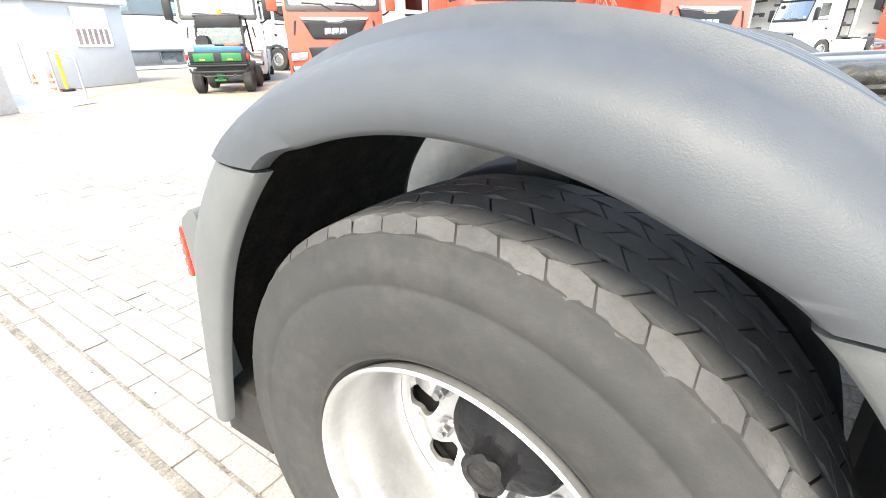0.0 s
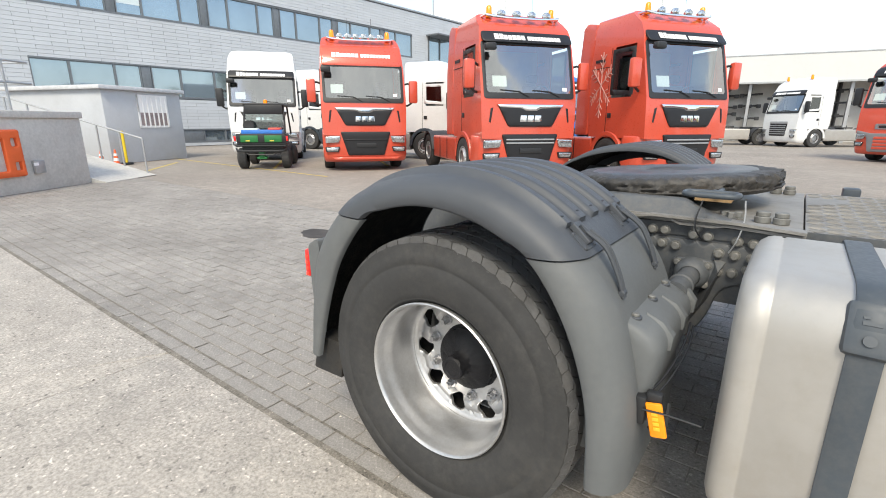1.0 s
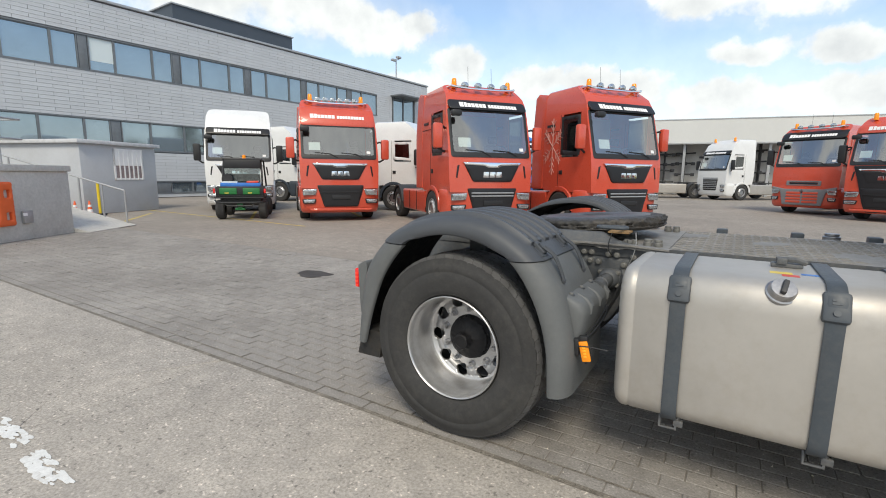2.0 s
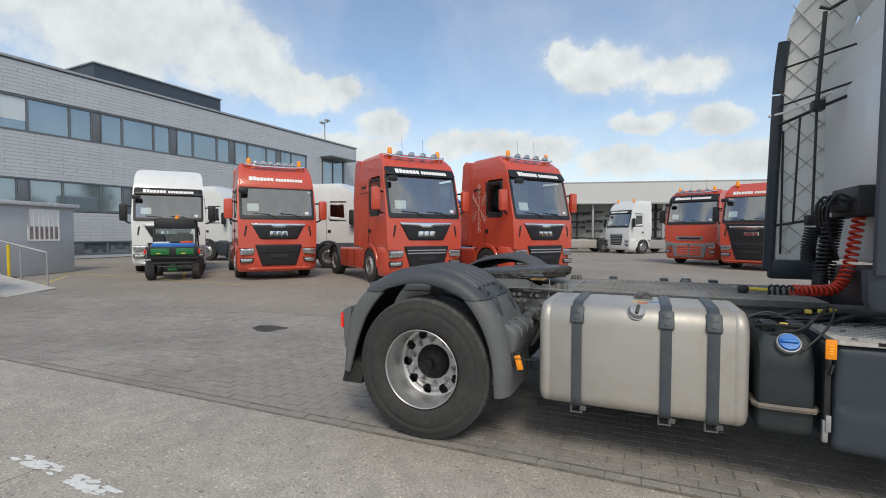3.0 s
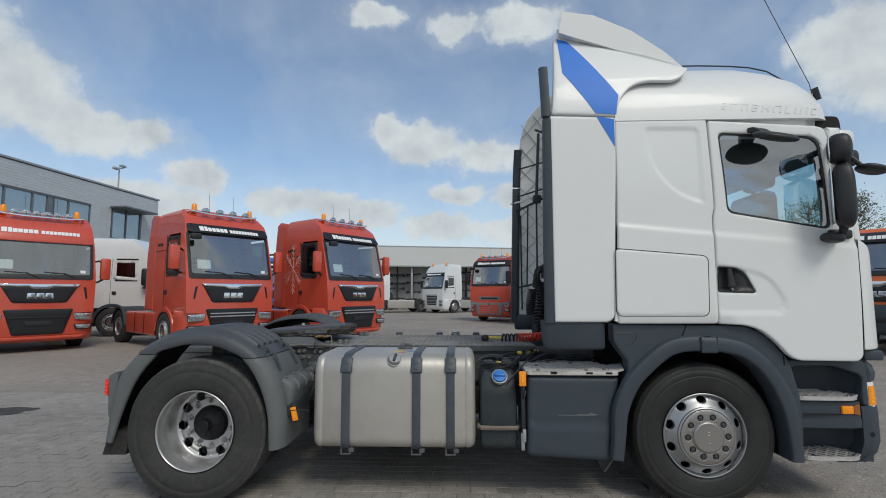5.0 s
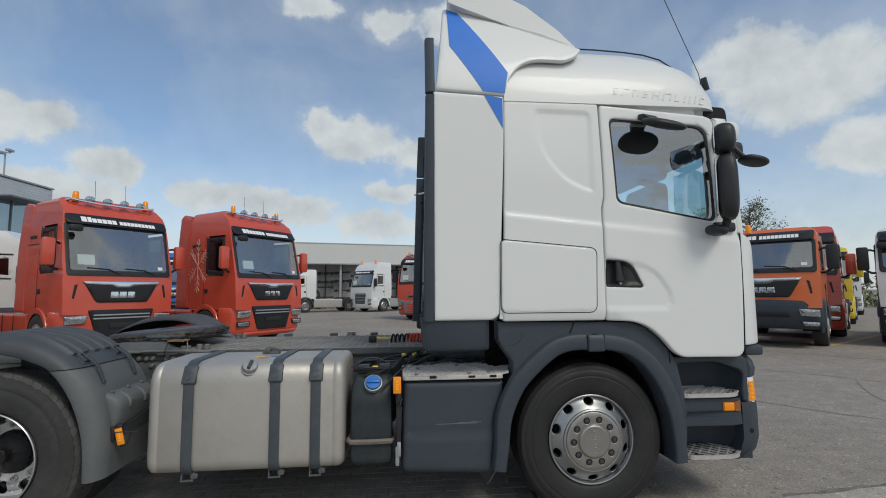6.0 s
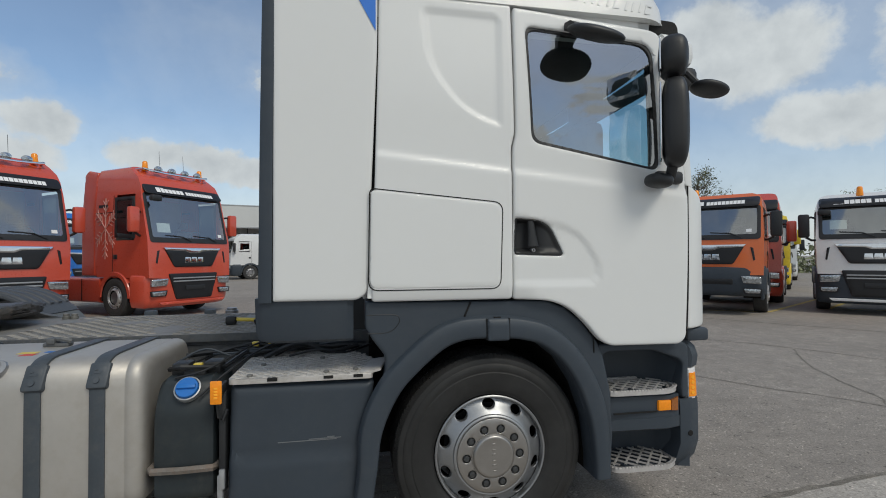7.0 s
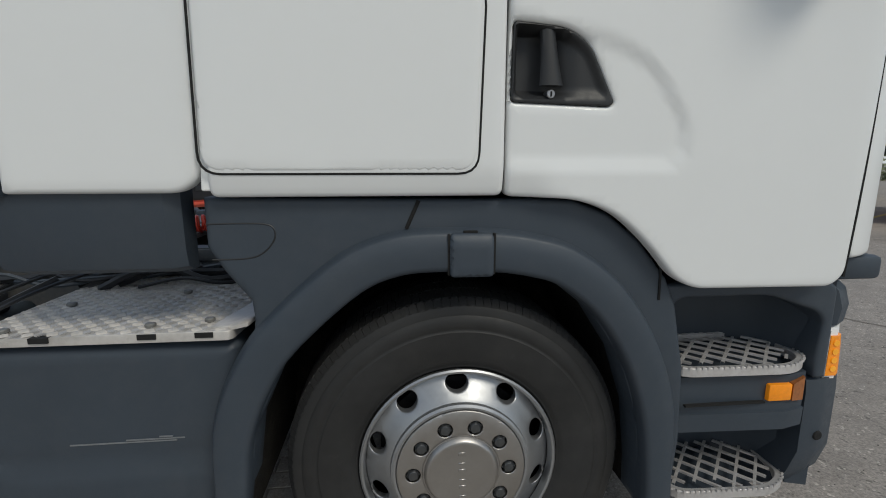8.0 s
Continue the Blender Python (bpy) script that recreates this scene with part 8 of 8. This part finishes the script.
for k in range(6):
    part("post", tube(bmesh.new(), [(-1.0, -0.6 - k * 0.9, 1.6), (-1.0, -0.6 - k * 0.9, 2.65)], 0.024, 8), GALV, rail)
    part("post", tube(bmesh.new(), [(-3.2 - 0.5 * (k % 2), -0.6 - k * 0.9, 1.46), (-3.2 - 0.5 * (k % 2), -0.6 - k * 0.9, 2.6)], 0.022, 8), GALV, rail)
for zz in (2.65, 2.2):
    part("top_rail", tube(bmesh.new(), [(-1.0, 0.0, zz), (-1.0, -6, zz)], 0.024, 8), GALV, rail)
    part("top_rail", tube(bmesh.new(), [(-1.0, 0.0, zz), (-4.0, 0.0, zz - 0.02)], 0.022, 8), GALV, rail)
pal = thing("wooden_fence_panel", "weathered wooden slatted panel on the dock", "fence", pose(-12.28, 2.62, 0, 0, 0, 32))
for k in range(9):
    part("slat", boxes((-0.82, -0.80, -2.6 + k * 0.16, -2.48 + k * 0.16, 1.605, 2.25)), BOLT, pal)
part("batten", boxes((-0.85, -0.82, -2.65, -1.15, 1.75, 1.8), (-0.85, -0.82, -2.65, -1.15, 2.1, 2.15)), BOLT, pal)
bar = thing("safety_barrier", "orange plastic safety barrier hung on the dock wall", "barrier", pose(-12.28, 2.62, 0, 0, 0, 32))
part("panel", skin(bmesh.new(), rect(-2.95, -1.56, 0.34, 1.24, 0.06), lambda u, v, d: (0.07 - d, u, v), [rect(-1.76, -1.64, 0.46, 0.62, 0.02), rect(-1.76, -1.64, 0.92, 1.08, 0.02), rect(-2.31, -1.91, 0.46, 1.08, 0.03), rect(-2.86, -2.46, 0.46, 1.08, 0.03)], step=0.1, roll=0.02, thick=0.07), SAFETY, bar)


def cone(m):
    c = thing("traffic_cone", "orange and white traffic cone by the ramp", "cone", m, "traffic cones")
    part("body", lathe(bmesh.new(), [(0.10, 0.03), (0.092, 0.05), (0.022, 0.50), (0.016, 0.51), (0.0001, 0.51)], 20, axis="z"), SAFETY, c)
    part("base", boxes((-0.14, 0.14, -0.14, 0.14, 0.0, 0.035), bevel=0.014), SAFETY, c)
    part("band", lathe(bmesh.new(), [(0.079, 0.14), (0.082, 0.14), (0.068, 0.23), (0.065, 0.23)], 20, axis="z"), SIGNWHITE, c)
    part("band", lathe(bmesh.new(), [(0.055, 0.31), (0.058, 0.31), (0.047, 0.38), (0.043, 0.38)], 20, axis="z"), SIGNWHITE, c)
    return c


first = cone(pose(-17.05, 4.80, 0))
copy_thing(first, pose(-17.25, 4.45, 0, 0, 4, 0))
post = thing("yellow_bollard", "yellow steel bollard in a black foot", "bollard", pose(-17.2, 5.15, 0))
part("pole", tube(bmesh.new(), [(0, 0, 0.05), (0, 0, 1.10)], 0.045, 12), YELLOW_PAINT, post)
part("foot", disc(bmesh.new(), 0.2, 0, 0.06, 20, axis="z", bevel=0.02), BLACK, post)

# ---- hall with open front ----
hall = thing("storage_hall", "long pale hall with an open front and parts racks", "building", pose(-4.7, 40.4, 0, 0, 0, 13.4))
part("fascia", boxes((-9, 46, 0.0, 0.25, 4.15, 6.0)), HALLWALL, hall, "pale metal fascia")
part("fascia_edge", boxes((-9, 46, -0.04, 0.0, 4.10, 4.22), (-9, 46, -0.03, 0.28, 6.0, 6.08)), GALV, hall)
part("roof", boxes((-9, 46, 0.25, 14, 5.8, 6.0)), HALLIN, hall)
part("back_wall", boxes((-9, 46, 2.6, 2.8, 0, 5.8)), HALLIN, hall)
part("side_wall", boxes((-9, -8.8, 0.25, 14, 0, 5.8), (45.8, 46, 0.25, 14, 0, 5.8)), HALLIN, hall)
for k in range(9):
    part("column", boxes((-4 + k * 6.0, -3.8 + k * 6.0, 0.4, 0.6, 0, 4.2)), GALV, hall)
for k in range(22):
    rx = -7 + k * 1.9 + random.uniform(-0.3, 0.3)
    rk = thing("parts_rack", "rack of dark axles and chassis parts in the hall", "rack", pose(-4.7, 40.4, 0, 0, 0, 13.4) @ pose(rx, 2.2, 0), "racks")
    bm = boxes((-0.04, 0.04, -0.3, 0.3, 0, 4.2))
    for z in (1.0, 1.9, 2.7, 3.5):
        zz = z + random.uniform(-0.2, 0.2)
        tube(bm, [(-0.75, -0.3, zz), (0.75, -0.3, zz + random.uniform(-0.1, 0.1))], 0.07, 8)
        for x in (-0.6, 0.0, 0.6):
            if random.random() < 0.7:
                box(bm, x - 0.14, x + 0.14, -0.5, -0.2, zz - 0.15, zz + 0.12, 0.03)
    part("stacked_axle", bm, CHASSIS, rk)
for x, z in ((-1.2, 0.5), (-0.5, 0.5), (0.2, 0.5), (-0.85, 1.3), (-0.15, 1.3), (5.5, 0.5)):
    ty = thing("spare_tyre", "stacked spare truck tyre", "tyre", pose(-4.7, 40.4, 0, 0, 0, 13.4) @ pose(x, 1.3, z + 0.01), "spare tyres")
    part("tyre_body", shared("drive_tyre", lambda: tyre_mesh(0.522, 0.30), RUBBER), None, ty)

# ---- far trees and hedge ----


def tree(x, y, h, spread, seed):
    random.seed(seed)
    t = thing("tree", "spring tree with thin pale green crown", "tree", pose(x, y, 0), "trees behind the yard")
    bm = tube(bmesh.new(), [(0, 0, 0), (0.1, 0, h * 0.3), (0, 0.1, h * 0.6), (0.05, 0, h * 0.9)], lambda s: 0.28 * (1 - 0.85 * s), 8)
    tips = []
    for k in range(46):
        a, z0 = random.uniform(0, 6.283), h * random.uniform(0.3, 0.85)
        l = spread * (1.15 - z0 / h) * random.uniform(0.6, 1.1)
        tip = (l * math.cos(a), l * math.sin(a), z0 + l * random.uniform(0.4, 1.0))
        mid = (0.5 * tip[0], 0.5 * tip[1], z0 + 0.35 * (tip[2] - z0))
        tube(bm, [(0, 0, z0), mid, tip], lambda s: 0.07 * (1 - 0.8 * s), 5)
        tips += [Vector(mid).lerp(Vector(tip), q) for q in (0.3, 0.6, 0.85, 1.0)]
    part("trunk", bm, BARK, t)
    bm = bmesh.new()
    for p in tips:
        for k in range(15):
            c = p + Vector((random.gauss(0, 0.4), random.gauss(0, 0.4), random.gauss(0, 0.35)))
            s = random.uniform(0.06, 0.13)
            u, v = Vector((random.gauss(0, 1), random.gauss(0, 1), random.gauss(0, 1))).normalized(), Vector((random.gauss(0, 1), random.gauss(0, 1), random.gauss(0, 1))).normalized()
            bm.faces.new([bm.verts.new(c + q) for q in (u * s, v * s * 0.7, -u * s, -v * s * 0.7)])
    tagged(part("crown", bm, LEAF, t), kind="stuff")


for k, (x, y, h, sp) in enumerate(((36, 43, 11.5, 4.2), (41, 44, 12.0, 4.6), (58, 40, 9, 4.0), (70, 46, 10, 4.0))):
    tree(x, y, h, sp, 10 + k)
random.seed(5)
bm = bmesh.new()
for k in range(9000):
    s = random.uniform(0, 1)
    c = Vector((40 + 55 * s + random.gauss(0, 1.0), 34 - 16 * s + random.gauss(0, 1.2), abs(random.gauss(0, 1.2))))
    u, v = Vector((random.gauss(0, 1), random.gauss(0, 1), random.gauss(0, 1))).normalized(), Vector((random.gauss(0, 1), random.gauss(0, 1), random.gauss(0, 1))).normalized()
    q = random.uniform(0.1, 0.25)
    bm.faces.new([bm.verts.new(c + w) for w in (u * q, v * q, -u * q, -v * q)])
tagged(part("hedge", bm, LEAF), "green hedge along the yard's far edge", "hedge", kind="stuff")

# ---- lines and marks on the ground ----


def strip(name, a, b, w, material, label, z=-0.008):
    a, b = Vector((*a, 0)), Vector((*b, 0))
    n = (b - a).normalized().cross(Vector((0, 0, 1))) * w / 2
    bm = bmesh.new()
    m = max(2, int((b - a).length / 0.25))
    rows = []
    for k in range(m + 1):
        p = a.lerp(b, k / m)
        j1, j2 = 1 + 0.12 * noise.noise((p.x * 3, p.y * 3, 1)), 1 + 0.12 * noise.noise((p.x * 3, p.y * 3, 7))
        rows.append([bm.verts.new(p + n * j1 + Vector((0, 0, z))), bm.verts.new(p - n * j2 + Vector((0, 0, z)))])
    for r, s in zip(rows, rows[1:]):
        bm.faces.new((r[0], r[1], s[1], s[0]))
    return tagged(part(name, bm, material), label, "road marking", "yard lines", "structure")


for a, b in (((13.9, 8.4), (34, 20.1)), ((16.2, 8.7), (36, 20.4)), ((9.5, 11.2), (13.9, 8.4)), ((16.2, 8.7), (22.0, 5.0))):
    strip("bay_line", a, b, 0.11, ROAD_YELLOW, "worn yellow parking bay line")
for k in range(6):
    o = Vector((-16.8, 6.6)) + k * Vector((0.63, 0.78)) * 3.55
    strip("bay_line", o, o + Vector((0.78, -0.63)) * 4.2 - Vector((0.78, -0.63)) * 1.0, 0.10, ROAD_YELLOW, "faded yellow parking bay line")
strip("bay_line", (-18.4, 7.3), (-9.0, 6.9), 0.09, ROAD_YELLOW, "faded yellow parking bay line")
SAND = mat("joint_sand", (0.185, 0.165, 0.138), 0.95, vary=0.35, scale=9, bump=0.8, bump_scale=90, speck=0.3)
strip("sand_joint", (-13.3, -0.122), (3.35, -0.122), 0.034, SAND, "dark sandy joint along the concrete edge", 0.0032)
strip("sand_joint", (-13.3, -0.012), (3.35, -0.012), 0.014, SAND, "dark sandy joint of the edge course", 0.0022)
CRACKS = [([(10.4, 9.2), (11.43, 7.66), (12.38, 6.28), (13.28, 5.07), (14.6, 3.3)], 0.05), ([(8.6, 6.0), (9.3, 5.14), (10.0, 4.2), (10.54, 3.11)], 0.02), ([(9.97, 4.08), (9.15, 3.08), (8.65, 2.16), (8.49, 1.74), (8.22, 1.45)], 0.016),
          ([(6.5, 3.9), (7.3, 2.78), (7.68, 2.19), (7.95, 1.9), (8.22, 1.45)], 0.014), ([(5.2, 0.17), (5.42, 0.185), (6.02, 0.25), (6.63, 0.315), (8.5, 0.52)], 0.045)]
for pts, width in CRACKS:
    path = smooth_path([(x, y, 0) for x, y in pts], 8)
    bm = bmesh.new()
    rows = []
    for k, p in enumerate(path):
        d = (path[min(k + 1, len(path) - 1)] - path[max(k - 1, 0)]).normalized().cross(Vector((0, 0, 1)))
        wob, wid = 0.02 * noise.noise((p.x * 5, p.y * 5, 3)), width / 2 * (1 + 0.8 * noise.noise((p.x * 9, p.y * 9, 8)))
        rows.append([bm.verts.new(p + d * (wob + q * wid) + Vector((0, 0, -0.0085))) for q in (-1, 1)])
    for r, q in zip(rows, rows[1:]):
        bm.faces.new((r[0], r[1], q[1], q[0]))
    tagged(part("ground_crack", bm, SAND), "dark crumbling crack in the asphalt", "crack", "cracks", "structure")
random.seed(12)
for (xa, ya), (xb, yb), w in (((-2.30, -1.385), (-1.85, -1.39), 0.042), ((-1.69, -1.41), (-1.28, -1.42), 0.048)):
    bm = bmesh.new()      # what is left of a painted dash: ragged flakes
    for k in range(46):
        f = random.random()
        x, y, r = xa + (xb - xa) * f, ya + (yb - ya) * f + random.uniform(-w, w), random.uniform(0.012, 0.034)
        ring_v = [bm.verts.new((x + 1.7 * r * random.uniform(0.6, 1.2) * math.cos(a), y + 0.6 * r * random.uniform(0.6, 1.2) * math.sin(a), 0.0045 + 0.00003 * k)) for a in np.arange(9) * 2 * math.pi / 9]
        bm.faces.new(ring_v)
    tagged(part("paint_dash", bm, ROAD_WHITE), "worn flaking white paint dash on the concrete", "road marking", "yard lines", "structure")


def blotch(x, y, rx, ry, material, z, seed, label, name="stain"):
    pts = []
    for k in range(40):
        a = 2 * math.pi * k / 40
        r = 1 + 0.35 * noise.noise((math.cos(a) * 1.6 + seed, math.sin(a) * 1.6, seed)) + 0.15 * noise.noise((math.cos(a) * 6, math.sin(a) * 6 + seed, 2))
        pts.append((x + rx * r * math.cos(a), y + ry * r * math.sin(a)))
    return tagged(part(name, skin(bmesh.new(), pts, lambda u, v, d: (u, v, z - d), step=0.3, roll=0, thick=0), material), label, "stain", kind="structure")


blotch(-3.88, 2.52, 0.30, 0.20, STAIN, 0.0045, 3, "dark oil stain on the paving")
blotch(3.15, 0.35, 0.25, 0.4, STAIN, -0.009, 5, "dark damp patch beside the truck")

# ---- loose grit ----
random.seed(23)
for name, shade, n in (("grit", (0.50, 0.46, 0.40), 2600), ("dark_grit", (0.09, 0.08, 0.07), 1200)):
    verts, faces = [], []
    for k in range(n):
        x, y = random.uniform(-10, 12.5), random.triangular(-2.6, 6.0, 0.2)
        if x > 3 and random.random() < 0.2:
            y = random.uniform(0, 5)
        r, a, b = random.uniform(0.0025, 0.0075), random.uniform(0, 6.28), random.uniform(0.5, 1.0)
        z = 0.0 if (y < 3.7 and x < 3.4) or y < -0.12 else -0.0125
        m = len(verts)
        verts += [(x + r * math.cos(a + q) * (b if i % 2 else 1), y + r * math.sin(a + q), z) for i, q in enumerate((0, 1.57, 3.14, 4.71))] + [(x + r * 0.2, y, z + r * 0.8)]
        faces += [(m + i, m + (i + 1) % 4, m + 4) for i in range(4)]
    me = bpy.data.meshes.new(name)
    me.from_pydata(verts, [], faces)
    me.materials.append(mat(name, shade, 0.9, vary=0.2, each=0.2))
    tagged(part(name, me, None), "scattered loose grit on the ground", "gravel", kind="stuff")

# ---- paving stones, laid in running bond along the apron ----
L, B, GAP = 0.21, 0.105, 0.006
stone = bmesh.new()
box(stone, -L / 2 + GAP / 2, L / 2 - GAP / 2, -B / 2 + GAP / 2, B / 2 - GAP / 2, -0.006, 0.0, 0.003, 1)
sm = bpy.data.meshes.new("paver")
stone.to_mesh(sm)
tmpl_v, tmpl_f = [v.co.copy() for v in stone.verts], [[v.index for v in f.verts] for f in stone.faces]
stone.free()
sm.materials.append(PAVER)
random.seed(11)
verts, faces, count = [], [], 0
y, row = -0.115 + B / 2, 0
while y < 3.68:
    x = -13.3 + (row % 2) * L / 2
    while x < 3.3:
        dz, tilt = random.gauss(0, 0.0012), random.gauss(0, 0.006)
        if random.random() < 0.012:
            dz -= 0.0025
        if -2.6 < x < 0.6 and y < 1.35 and not (-1.0 < x < 0.55 and y > 0.8) and count < 300 and (x + 1.0) ** 2 + (y - 0.3) ** 2 * 2 < 2.2:
            ob = part("paver", sm, None, pave)
            ob.location, ob.rotation_euler = (x, y, dz), (tilt, random.gauss(0, 0.004), random.gauss(0, 0.006))
            count += 1
        else:
            k = len(verts)
            verts += [(x + v.x, y + v.y, v.z + dz + v.y * tilt) for v in tmpl_v]
            faces += [[i + k for i in f] for f in tmpl_f]
        x += L
    y += B
    row += 1
me = bpy.data.meshes.new("paver_field")
me.from_pydata(verts, [], faces)
me.materials.append(PAVER)
tagged(part("paver_field", me, None, pave), "worn grey clinker pavers", kind="stuff")
